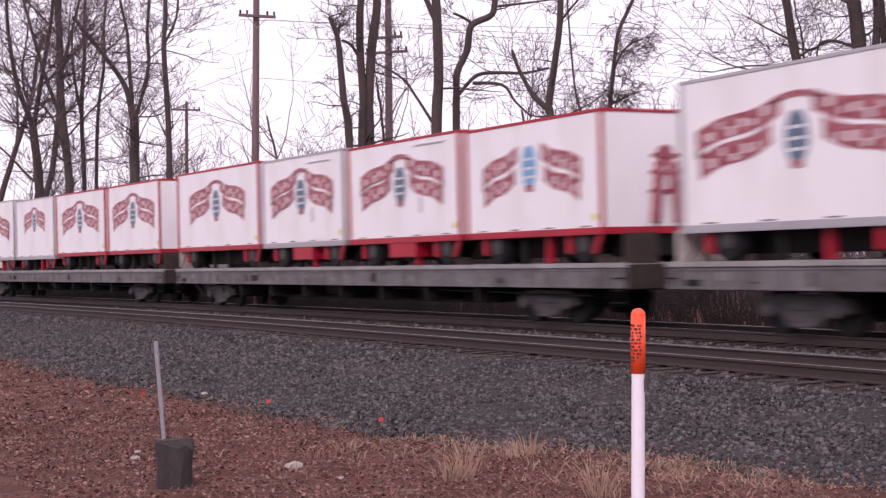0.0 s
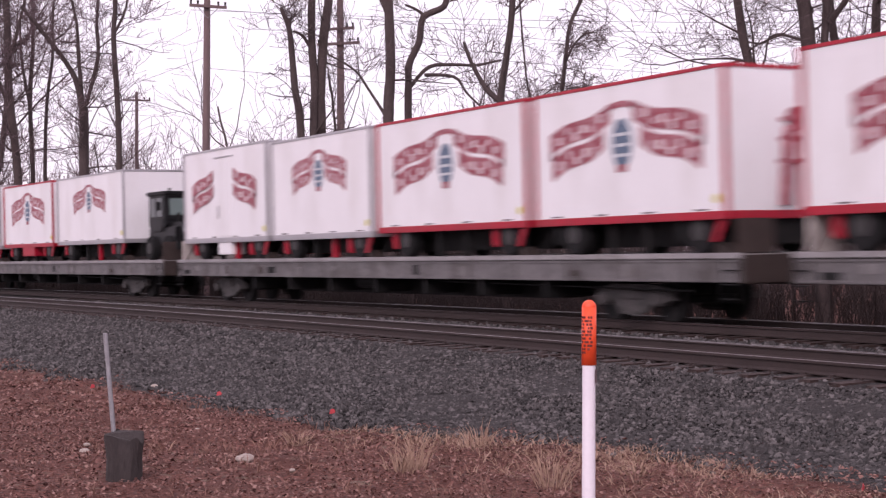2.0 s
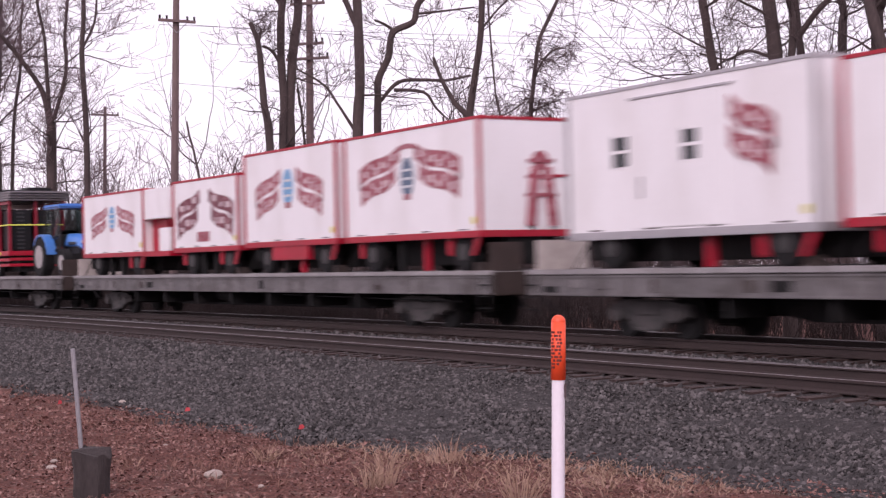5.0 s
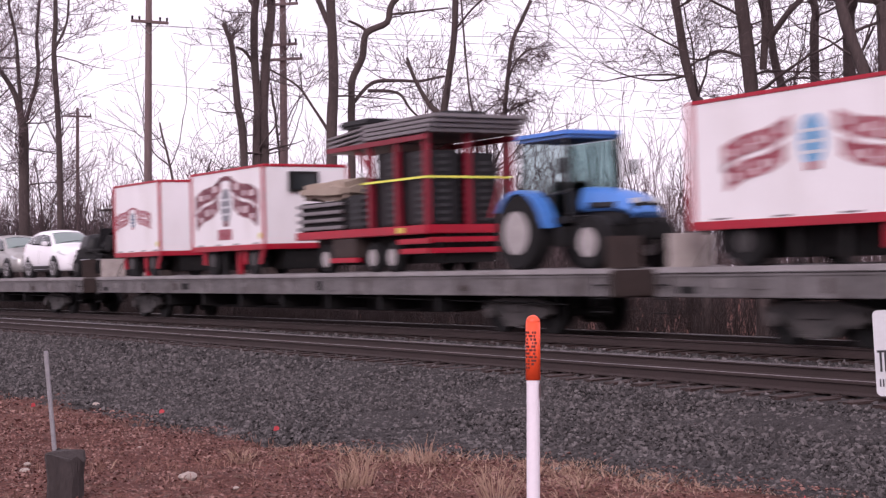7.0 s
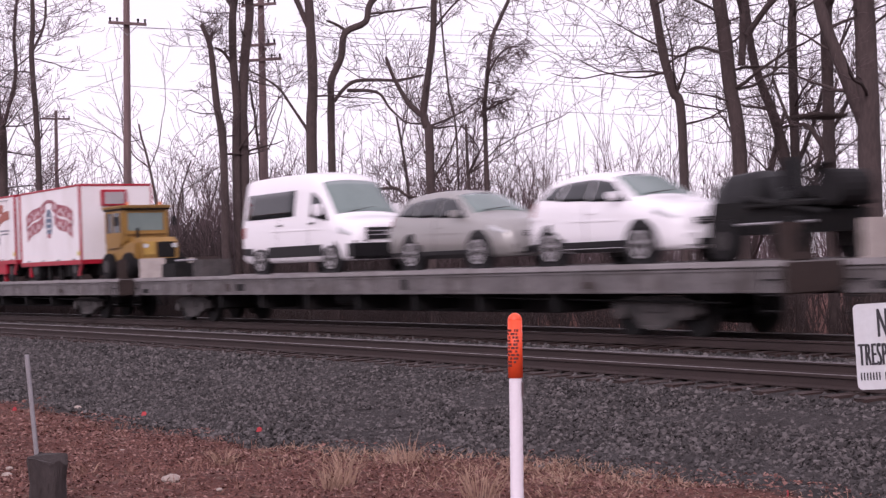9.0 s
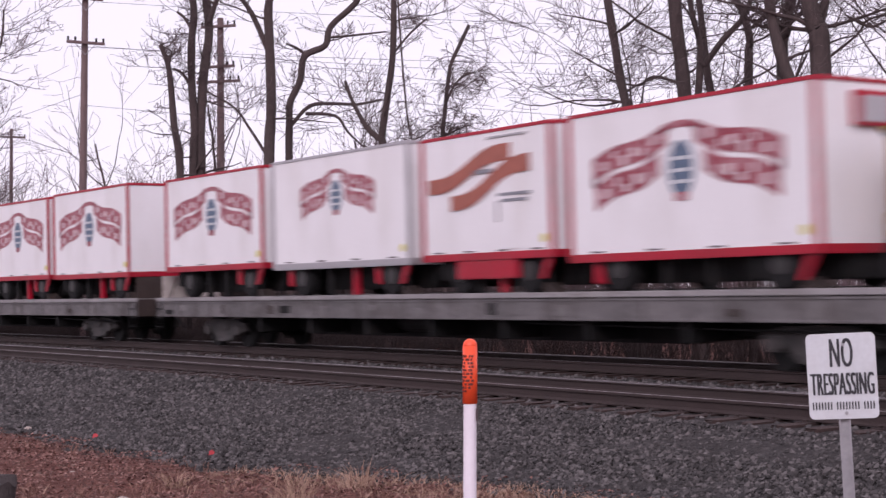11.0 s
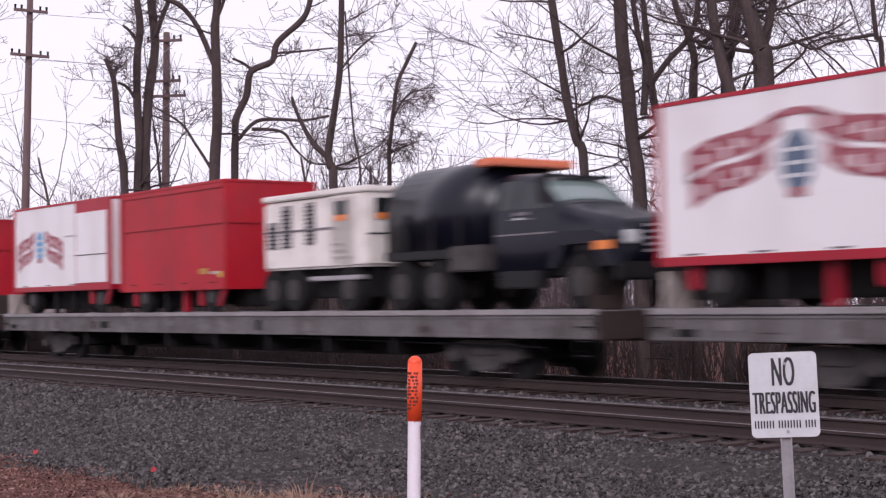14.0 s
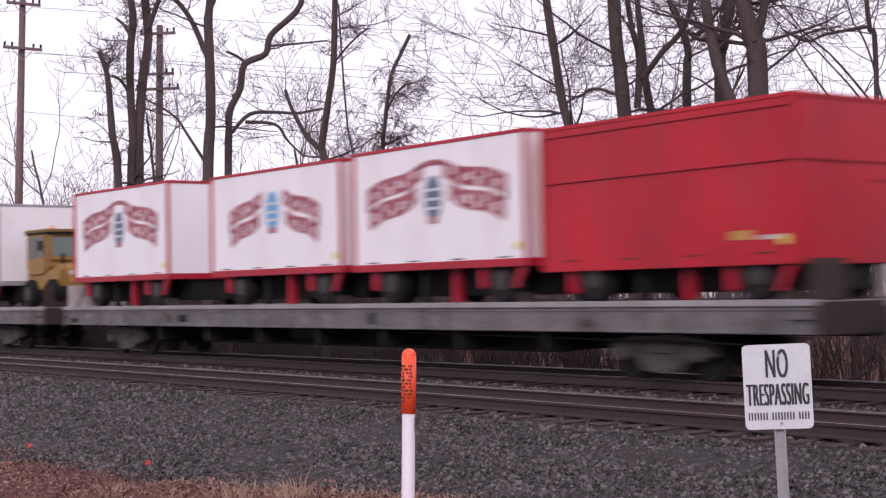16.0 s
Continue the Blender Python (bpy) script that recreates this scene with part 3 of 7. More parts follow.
def wagon(front, rear, top=4.62, bottom=1.92, trim=None, body=None, art=0.38, cloth=None, oval=None, split=0.0, door=None, neck=0.0, ac=False, end_art=False, art_sides=(-1, 1), art_at=0.0, streamer=False, tall=0.50, drop=0.155, red_bay=0.0, under_colour=None,
          windows=(), board=False, box_under=0, plain=False, ribs=False, label=None, seed=0):
    """A circus box wagon; x = 0 at its front end, z = 0 on the deck. Lengths run backwards."""
    rnd = random.Random(seed * 7 + int(front * 10))
    trim, body = trim or RED, body or WHITE
    L, H0, H1, W = rear - front - 0.12, bottom - DECK, top - DECK, 1.27
    w = thing("circus_wagon", label or ("white box wagon with %s trim and painted red ribbons" % ("red" if trim is RED else "grey")), "circus wagon", "wagons on the train")
    part("body", box(B(), -L, 0, -W, W, H0 + 0.09, H1 - 0.05, 0.02), body, w)
    roof = B()
    box(roof, -L - 0.02, 0.02, -W - 0.015, W + 0.015, H1 - 0.085, H1, 0.02)
    part("roof_edge", roof, trim, w)
    low = B()
    for y in (-W - 0.012, W - 0.028):
        box(low, -L - 0.01, 0.01, y, y + 0.04, H0 - 0.03, H0 + 0.12, 0.01)
    for x in (-L - 0.012, -0.028):
        box(low, x, x + 0.04, -W, W, H0 - 0.03, H0 + 0.12, 0.01)
    part("bottom_rail", low, trim, w)
    for x in (-L + 0.05, -0.05):
        for y in (-W, W):
            part("corner_post", box(B(), x - 0.065, x + 0.065, y - 0.03, y + 0.03, H0, H1 - 0.02, 0.015), trim, w)
    # reflector dashes and rivet lines along the foot of the side
    for k in range(4):
        x = -L * (0.12 + 0.25 * k)
        part("reflector_strip", box(B(), x - 0.16, x + 0.16, -W - 0.006, -W, H0 + 0.135, H0 + 0.165), RUSTY, w)
    dot = part("reflector", rod(B(), (-0.3, -W - 0.012, H0 + 0.34), (-0.3, -W, H0 + 0.34), 0.085, 0.085, 14), YELLOWDOT, w, "yellow round reflector")
    for k in range(1, 5):
        x = -L * k / 5
        part("panel_seam", box(B(), x - 0.008, x + 0.008, -W - 0.003, -W, H0 + 0.12, H1 - 0.1), body, w)
    if ribs:
        rb = B()
        box(rb, -L, 0, -W - 0.035, -W, (H0 + H1) / 2 + 0.25, (H0 + H1) / 2 + 0.31, 0.008)
        box(rb, 0, 0.035, -W, W, (H0 + H1) / 2 + 0.25, (H0 + H1) / 2 + 0.31, 0.008)
        box(rb, -L, 0, -W - 0.03, -W, H1 - 0.2, H1 - 0.1, 0.008)
        part("side_rail", rb, body, w)
        part("painted_bar", box(B(), -1.35, -0.95, -W - 0.008, -W, H0 + 0.36, H0 + 0.50), OCHRE, w, "plain yellow bar of lettering")
        part("painted_bar", box(B(), -0.8, -0.35, -W - 0.008, -W, H0 + 0.35, H0 + 0.42), BEIGE, w)
    if streamer:
        y, cx, zc, a = -W - 0.026, -L / 2, (H0 + H1) / 2 + 0.35, L * 0.46
        for x0, x1, z0, z1 in ((-0.95, 0.45, -0.10, 0.42), (-0.55, 0.75, -0.48, 0.18)):
            bm = B()
            wave_band(bm, cx + a * x0, cx + a * x1, zc + z0, zc + z1, 0.30, 0.34, -0.10, y, 14)
            part("painted_streamer", bm, BROWNBANNER, w, "brown painted streamer")
        for x0, x1, z0, z1 in ((-0.15, 0.15, 0.06, 0.14), (0.25, 0.75, -0.42, -0.36), (0.30, 0.70, -0.54, -0.48)):
            part("painted_bar", box(B(), cx + a * x0, cx + a * x1, y, y + 0.006, zc + z0, zc + z1), SEATGREY0, w, "plain grey bar of lettering")
    elif not plain:
        emblem(w, -W - (0.026 if door else 0.008), -L / 2 + art_at, H1 - (drop + (0.05 if oval is BLUEOVAL else 0.0)) * (H1 - H0), art * L, tall * (H1 - H0) * (0.8 if art < 0.3 else 1.0), cloth, oval, split, art_sides)
    if red_bay:
        bay = part("front_bay", box(B(), -red_bay, 0.0, -W - 0.012, -W + 0.01, H0 + 0.1, H1 - 0.02, 0.01), RED, w, "red-framed bay beside the door")
        part("bay_door", box(B(), -red_bay + 0.08, -0.25, -W - 0.03, -W - 0.01, H0 + 0.18, H1 - 0.36, 0.01), body, bay, "plain white door")
        part("hinge_bar", box(B(), -red_bay + 0.1, -0.27, -W - 0.045, -W - 0.03, H0 + 0.96, H0 + 0.98), DARK, bay)
        part("hinge_bar", box(B(), -red_bay - 0.75, -red_bay, -W - 0.02, -W, H1 - 1.0, H1 - 0.97), GREYTRIM, w)
    if board:
        part("painted_board", box(B(), -L / 2 - 0.55, -L / 2 + 0.35, -W - 0.012, -W, H0 + 0.28, H0 + 0.58, 0.01), BANNER, w, "plain dark red lettered board")
    if door:
        x0, x1, z1 = door
        d = part("door", box(B(), -x1, -x0, -W - 0.018, -W + 0.01, H0 + 0.16, z1 - DECK, 0.008), body, w)
        part("door_latch", box(B(), -x1 + 0.06, -x1 + 0.12, -W - 0.045, -W - 0.018, H0 + 0.7, H0 + 1.1), GREYTRIM, d)
        part("door_track", box(B(), -x1 - 0.2, -x0 + 0.2, -W - 0.03, -W, z1 - DECK + 0.01, z1 - DECK + 0.05), GREYTRIM, w)
    for (a, b, z0, z1) in windows:
        f = part("window", box(B(), -b, -a, -W - 0.02, -W + 0.01, z0 - DECK, z1 - DECK, 0.01), GLASS, w, "dark window")
        part("frame", box(B(), -b - 0.04, -b, -W - 0.024, -W, z0 - DECK - 0.04, z1 - DECK + 0.04), GREYTRIM, f)
        part("bar", box(B(), -b, -a, -W - 0.026, -W - 0.02, (z0 + z1) / 2 - DECK - 0.03, (z0 + z1) / 2 - DECK + 0.03), body, f)
    # front end: frame, hinge bar, ladder, or a cooling unit
    if ac:
        u = part("cooling_unit", box(B(), 0.0, 0.10, -0.55, 0.35, H1 - 0.75, H1 - 0.2, 0.02), RED if ac == 2 else DARK, w, "cooling unit in the end wall")
        part("grille", box(B(), 0.10, 0.115, -0.45, 0.25, H1 - 0.68, H1 - 0.28), GREYTRIM if ac == 2 else GLASS, u)
    bar = B()
    box(bar, 0.0, 0.03, 0.35, W - 0.05, (H0 + H1) / 2 - 0.02, (H0 + H1) / 2 + 0.04, 0.008)
    part("end_bar", bar, trim, w)
    if end_art:
        e = B()
        rod(e, (0.0, 0.3, H1 - 0.95), (0.012, 0.3, H1 - 0.95), 0.22, 0.22, 18)
        for k, z in enumerate((H1 - 1.0, H1 - 1.35, H1 - 1.75)):
            box(e, 0.0, 0.03, 0.3 - 0.34 - 0.04 * k, 0.3 + 0.34 + 0.04 * k, z, z + 0.08)
        for sg in (-1, 1):
            rod(e, (0.02, 0.3 + sg * 0.16, H1 - 1.1), (0.02, 0.3 + sg * 0.30, H0 + 0.2), 0.11, 0.12, 8)
        part("end_ladder", e, BANNER, w, "red ladder frame on the end wall")
    if neck:
        n = B()
        box(n, 0.0, neck, -W, W, H0 + 1.15, H1 - 0.06, 0.02)
        part("neck_box", n, body, w, "white box over the drawbar")
        part("neck_wall", box(B(), 0.0, 0.6 * neck, -W + 0.3, W - 0.3, H0 + 0.1, H0 + 1.16), RED, w)
        part("tool_box", box(B(), neck * 0.6, neck, -W, W, H0 + 0.1, H0 + 0.85, 0.02), body, w)
        part("drawbar", box(B(), 0.0, neck, -W, W, H0 - 0.05, H0 + 0.1), RED, w)
    # running gear
    part("chassis", box(B(), -L + 0.1, -0.1, -0.62, 0.62, 0.14, H0 + 0.08, 0.03), DARK, w)
    for x in (-0.95, -L + 1.2):
        for y in (-1.02, 1.02):
            wagon_wheel(w, x, y)
        part("axle", rod(B(), (x, -1.0, 0.43), (x, 1.0, 0.43), 0.06, 0.06, 8), DARK, w)
        part("bolster", box(B(), x - 0.62, x - 0.42, -1.2, 1.2, H0 - 0.42, H0 - 0.02, 0.03), RED if rnd.random() < 0.75 else DARK, w)
    legs = RED if rnd.random() < 0.8 else DARK
    for x in (-L * 0.42, -L * 0.6):
        part("support_leg", box(B(), x - 0.07, x + 0.07, -1.12, -0.98, 0.02, H0, 0.01), legs if x > -L / 2 else DARK, w)
    part("brake_lever", prism(B(), [(-0.30, H0), (-0.5, H0 - 0.42), (-0.38, H0 - 0.42), (-0.12, H0)], -1.24, -1.18), RED, w)
    if box_under:
        part("under_box", box(B(), -L / 2 - box_under / 2, -L / 2 + box_under / 2, -1.26, -0.8, H0 - 0.40, H0 - 0.02, 0.02), WHITE if under_colour else RED, w, "locker under the floor")
    for x in (-0.5, -L + 0.5):
        part("tie_down_chain", rod(B(), (x, -1.1, H0 - 0.02), (x + (0.5 if x > -1 else -0.3), -1.3, 0.02), 0.018, 0.018, 6), DARK, w)
    part("wheel_chock", prism(B(), [(-0.45, 0.0), (-0.1, 0.0), (-0.42, 0.2)], -1.2, -0.85), RUSTY, w)
    return w


def load(k, front, ob):
    """Sets a thing on flat car k, its origin so far behind the front coupling."""
    aboard(ob, (k - 2) * CAR + front, Matrix.Translation((0, 0, DECK)))


def W(k, front, rear, **kw):
    load(k, front, wagon(front, rear, seed=k, **kw))


G = GREYTRIM
LB = BLUEOVAL
W(0, 20.6, 27.3, trim=G, top=4.70, bottom=1.86, art=0.42, tall=0.46, drop=0.19)
W(0, 13.9, 20.4)
W(1, 1.45, 7.3, top=4.48, oval=LB, art=0.36, end_art=True)
W(1, 7.4, 13.8, top=4.55, art=0.37, door=(1.0, 2.1, 4.3), box_under=1.5)
W(1, 13.9, 19.9, top=4.6, door=(1.1, 2.2, 4.3), trim=G, art=0.38, box_under=1.4)
W(1, 20.0, 27.6, top=4.65, art=0.34)
W(2, 0.97, 7.2, top=4.62, art=0.40, end_art=True)
W(2, 7.3, 14.2, top=4.62, art=0.37)
W(2, 14.3, 20.5, trim=G, top=4.62, art=0.27, bottom=1.84)
W(2, 20.6, 27.2, trim=G, top=4.72, art=0.38, split=0.32, tall=0.44, drop=0.23, bottom=1.84, box_under=1.0, door=(2.7, 3.7, 4.4), under_colour=1)
W(3, 4.35, 12.0, trim=G, top=4.55, art=0.24, bottom=1.95)
W(3, 12.3, 19.1, top=4.55, art=0.33, box_under=1.6)
W(3, 19.4, 26.35, trim=G, top=4.68, art=0.36, split=0.55, art_sides=(1,), bottom=1.88, windows=((4.9, 5.3, 3.2, 3.75), (2.9, 3.3, 3.2, 3.75)), door=(2.2, 4.6, 4.4))
W(4, 1.05, 7.45, top=4.64, bottom=2.05, art=0.37, end_art=True)
W(4, 7.65, 13.4, top=4.66, bottom=2.05, art=0.36, oval=LB, box_under=2.2)
W(4, 13.6, 18.65, top=4.2, bottom=2.0, art=0.43, tall=0.66, cloth=DEEPBANNER, split=0.16, board=True, label="white box wagon with deep red painted cloth and lettered board")
W(4, 20.9, 26.85, top=4.14, bottom=1.95, neck=2.1, art=0.35, oval=LB)
W(5, 15.15, 20.1, top=4.26, bottom=2.0, art=0.43, tall=0.62, cloth=DEEPBANNER, oval=SEATGREY0, drop=0.10, board=True, ac=1)
W(5, 22.2, 26.15, top=4.26, bottom=1.95, art=0.38, art_at=-0.3, tall=0.30, drop=0.34, cloth=BANNER)
W(7, 3.75, 9.85, top=4.5, bottom=1.85, art=0.38, ac=2)
W(7, 10.1, 14.6, top=4.5, bottom=1.98, art=0.42, streamer=True, door=(1.0, 1.8, 4.3), box_under=2.0)
W(7, 14.9, 21.1, trim=G, top=4.56, bottom=1.95, art=0.27)
W(7, 21.4, 27.15, top=4.55, bottom=2.02, art=0.40)
W(8, 1.2, 7.15, top=4.66, bottom=1.95, art=0.41, end_art=True)
W(8, 7.35, 13.0, top=4.62, bottom=1.98, art=0.41)
W(8, 13.3, 19.1, top=4.66, bottom=2.0, plain=True, label="plain white box wagon with red trim, on a flat car")
W(8, 21.55, 27.55, top=4.62, bottom=2.0, art=0.38)
W(9, 13.65, 19.6, top=4.52, bottom=1.88, trim=REDBOX, body=REDBOX, plain=True, ribs=True, label="plain bright red steel box wagon with a side rail")
W(9, 20.0, 27.05, top=4.52, bottom=1.98, art=0.245, oval=LB, art_at=-1.45, tall=0.58, drop=0.24, red_bay=2.35)
W(10, 0.93, 6.9, top=4.36, bottom=1.85, trim=REDBOX, body=REDBOX, plain=True, ribs=True, label="plain bright red steel box wagon with a side rail")
W(10, 7.1, 12.95, top=4.44, bottom=1.98, art=0.40)
W(10, 13.15, 19.1, top=4.40, bottom=2.0, art=0.34, oval=LB)
W(10, 21.1, 27.0, top=4.5, bottom=2.0, art=0.39)
W(11, 4.05, 10.2, top=4.55, bottom=2.0, trim=G, plain=True, label="white box wagon with a plain end wall")
W(11, 10.5, 16.5)


# ================= vehicles on the train =================
def wheel(parent, x, y, z, r, width, hub, hubmat, name="wheel"):
    bm = B()
    rod(bm, (0, -width / 2, 0), (0, width / 2, 0), r, r, 28)
    bmesh.ops.bevel(bm, geom=[e for e in bm.edges if abs(e.verts[0].co.y - e.verts[1].co.y) < 0.01], offset=min(0.05, width * 0.25), segments=2, affect="EDGES")
    w = part(name, bm, TYRE, parent, at=Matrix.Translation((x, y, z)))
    bm = B()
    rod(bm, (0, -width / 2 - 0.012, 0), (0, width / 2 + 0.012, 0), hub, hub, 20)
    rod(bm, (0, -width / 2 - 0.03, 0), (0, width / 2 + 0.03, 0), hub * 0.35, hub * 0.35, 12)
    part("rim", bm, hubmat, w)
    return w


def resized(ob, k):
    """The thing k times as large, in its meshes."""
    for o in ob.children_recursive:
        o.data.transform(Matrix.Scale(k, 4))
        o.location = o.location * k
    return ob


def quad_panel(pts, thick=0.012):
    """A pane with corners in order; thickness along its normal."""
    bm = B()
    P = [Vector(p) for p in pts]
    n = (P[1] - P[0]).cross(P[2] - P[0]).normalized() * thick
    a = [bm.verts.new(p) for p in P]
    b = [bm.verts.new(p + n) for p in P]
    bm.faces.new(a)
    bm.faces.new(b[::-1])
    k = len(P)
    for i in range(k):
        bm.faces.new((a[i], b[i], b[(i + 1) % k], a[(i + 1) % k]))
    bmesh.ops.recalc_face_normals(bm, faces=bm.faces)
    return bm


class Body:
    """A smooth car body: stations along x, each with the heights and half widths of its roof edge, belt, flank and floor."""
    def __init__(self, table, crown=0.05):
        n = 72
        x0, x1 = table[0][0], table[-1][0]
        cols = list(zip(*table))
        raw = []
        for i in range(n + 1):
            k = i / n
            k = k - 0.09 * math.sin(2 * math.pi * k)      # closer stations at both ends
            x = x0 + (x1 - x0) * k
            raw.append([x] + [lerp(-x, [(-a, v) for a, v in zip(cols[0], c)]) for c in cols[1:]])
        self.rows = []
        for i in range(n + 1):
            lo, hi = max(0, i - 2), min(n, i + 2)
            near = raw[lo:hi + 1] if 2 <= i <= n - 2 else [raw[i]]
            self.rows.append([raw[i][0]] + [sum(r[c] for r in near) / len(near) for c in range(1, 7)])
        self.crown = crown

    def ring(self, row):
        x, zt, wt, zb, wb, wm, z0 = row
        c = self.crown * min(1.0, wt / 0.6)
        return [(x, 0.0, zt + c), (x, wt * 0.5, zt + c * 0.75), (x, wt * 0.88, zt + c * 0.12), (x, wt, zt - 0.03), (x, wt + (wb - wt) * 0.45, zt - 0.03 + (zb - zt) * 0.42), (x, wb, zb),
                (x, wm, zb - 0.10 - (zb - z0) * 0.12), (x, wm, zb - (zb - z0) * 0.62), (x, wm * 0.985, z0 + 0.08), (x, wm * 0.90, z0), (x, 0.0, z0)]

    def mesh(self):
        bm = B()
        rings = []
        for row in self.rows:
            half = self.ring(row)
            full = half + [(x, -y, z) for x, y, z in half[-2:0:-1]]
            rings.append([bm.verts.new(v) for v in full])
        m = len(rings[0])
        for a, b in zip(rings, rings[1:]):
            for k in range(m):
                bm.faces.new((a[k], a[(k + 1) % m], b[(k + 1) % m], b[k]))
        bm.faces.new(rings[0])
        bm.faces.new(rings[-1][::-1])
        bmesh.ops.recalc_face_normals(bm, faces=bm.faces)
        return bm

    def at(self, x):
        for a, b in zip(self.rows, self.rows[1:]):
            if b[0] <= x:
                k = (a[0] - x) / max(1e-6, a[0] - b[0])
                return [u + (v - u) * k for u, v in zip(a, b)]
        return self.rows[-1]

    def flank(self, x, z):
        """Half width at a height of the side."""
        side = self.ring(self.at(x))[3:]
        for (_, ya, za), (_, yb, zb) in zip(side, side[1:]):
            if zb <= z <= za:
                return ya + (yb - ya) * (za - z) / max(1e-6, za - zb)
        return side[0][1]

    def side_patch(self, sg, front, rear, lo, hi, out=0.008):
        """A patch on the flank: front and rear are (x at its foot, x at its head), lo and hi its heights at the front and rear."""
        n, m = 8, 4
        def at(u, v):
            x = (front[0] + (front[1] - front[0]) * v) * (1 - u) + (rear[0] + (rear[1] - rear[0]) * v) * u
            z = (lo[0] + (lo[1] - lo[0]) * u) * (1 - v) + (hi[0] + (hi[1] - hi[0]) * u) * v
            return x, z
        return self.sheet([[(lambda x, z: (x, sg * (self.flank(x, z) + out), z))(*at(a / n, b / m)) for a in range(n + 1)] for b in range(m + 1)], (0, -0.03 * sg, 0))

    def top_patch(self, x0, x1, k0, k1, out=0.010):
        """A patch over the upper surface from x0 back to x1, its half width a share of the roof edge's."""
        n, m = 8, 6
        rows = []
        for b in range(m + 1):
            x = x0 + (x1 - x0) * b / m
            up = self.ring(self.at(x))[:4]
            w = up[3][1] * (k0 + (k1 - k0) * b / m)
            line = []
            for a in range(n + 1):
                y = w * (2 * a / n - 1)
                z = lerp(abs(y), [(q[1], q[2]) for q in up])
                line.append((x + out * 0.6, y, z + out))
            rows.append(line)
        return self.sheet(rows, (0, 0, -0.03))

    def sheet(self, rows, back):
        bm = B()
        d = Vector(back)
        g = [[bm.verts.new(v) for v in r] for r in rows]
        h = [[bm.verts.new(Vector(v) + d) for v in r] for r in rows]
        n, m = len(rows[0]), len(rows)
        for b in range(m - 1):
            for a in range(n - 1):
                bm.faces.new((g[b][a], g[b][a + 1], g[b + 1][a + 1], g[b + 1][a]))
                bm.faces.new((h[b][a], h[b + 1][a], h[b + 1][a + 1], h[b][a + 1]))
        rim = [(0, a) for a in range(n)] + [(b, n - 1) for b in range(1, m)] + [(m - 1, a) for a in range(n - 2, -1, -1)] + [(b, 0) for b in range(m - 2, 0, -1)]
        for (b0, a0), (b1, a1) in zip(rim, rim[1:] + rim[:1]):
            bm.faces.new((g[b0][a0], g[b1][a1], h[b1][a1], h[b0][a0]))
        bmesh.ops.recalc_face_normals(bm, faces=bm.faces)
        return bm


def alloy_wheel(c, x, y, r, sg):
    """A tyre with a spoked rim over a dark drum."""
    w = wheel(c, x, y, r, r, 0.22, r * 0.60, HUB)
    bm = B()
    ring = [(r * 0.70 * math.cos(radians(a)), r * 0.70 * math.sin(radians(a))) for a in range(0, 360, 20)]
    inner = [(u * 0.86, v * 0.86) for u, v in ring]
    y0, y1 = sg * 0.108, sg * 0.128
    for k in range(len(ring)):
        j = (k + 1) % len(ring)
        prism(bm, [ring[k], ring[j], inner[j], inner[k]], y0, y1)
    for k in range(5):
        a = radians(72 * k + 18)
        d, n = Vector((math.cos(a), math.sin(a))), Vector((-math.sin(a), math.cos(a)))
        prism(bm, [tuple(d * r * 0.08 + n * r * 0.09), tuple(d * r * 0.64 + n * r * 0.06), tuple(d * r * 0.64 - n * r * 0.06), tuple(d * r * 0.08 - n * r * 0.09)], y0, y1 + sg * 0.004)
    part("spoked_rim", bm, HUBBRIGHT, w, "pale alloy rim with five spokes")


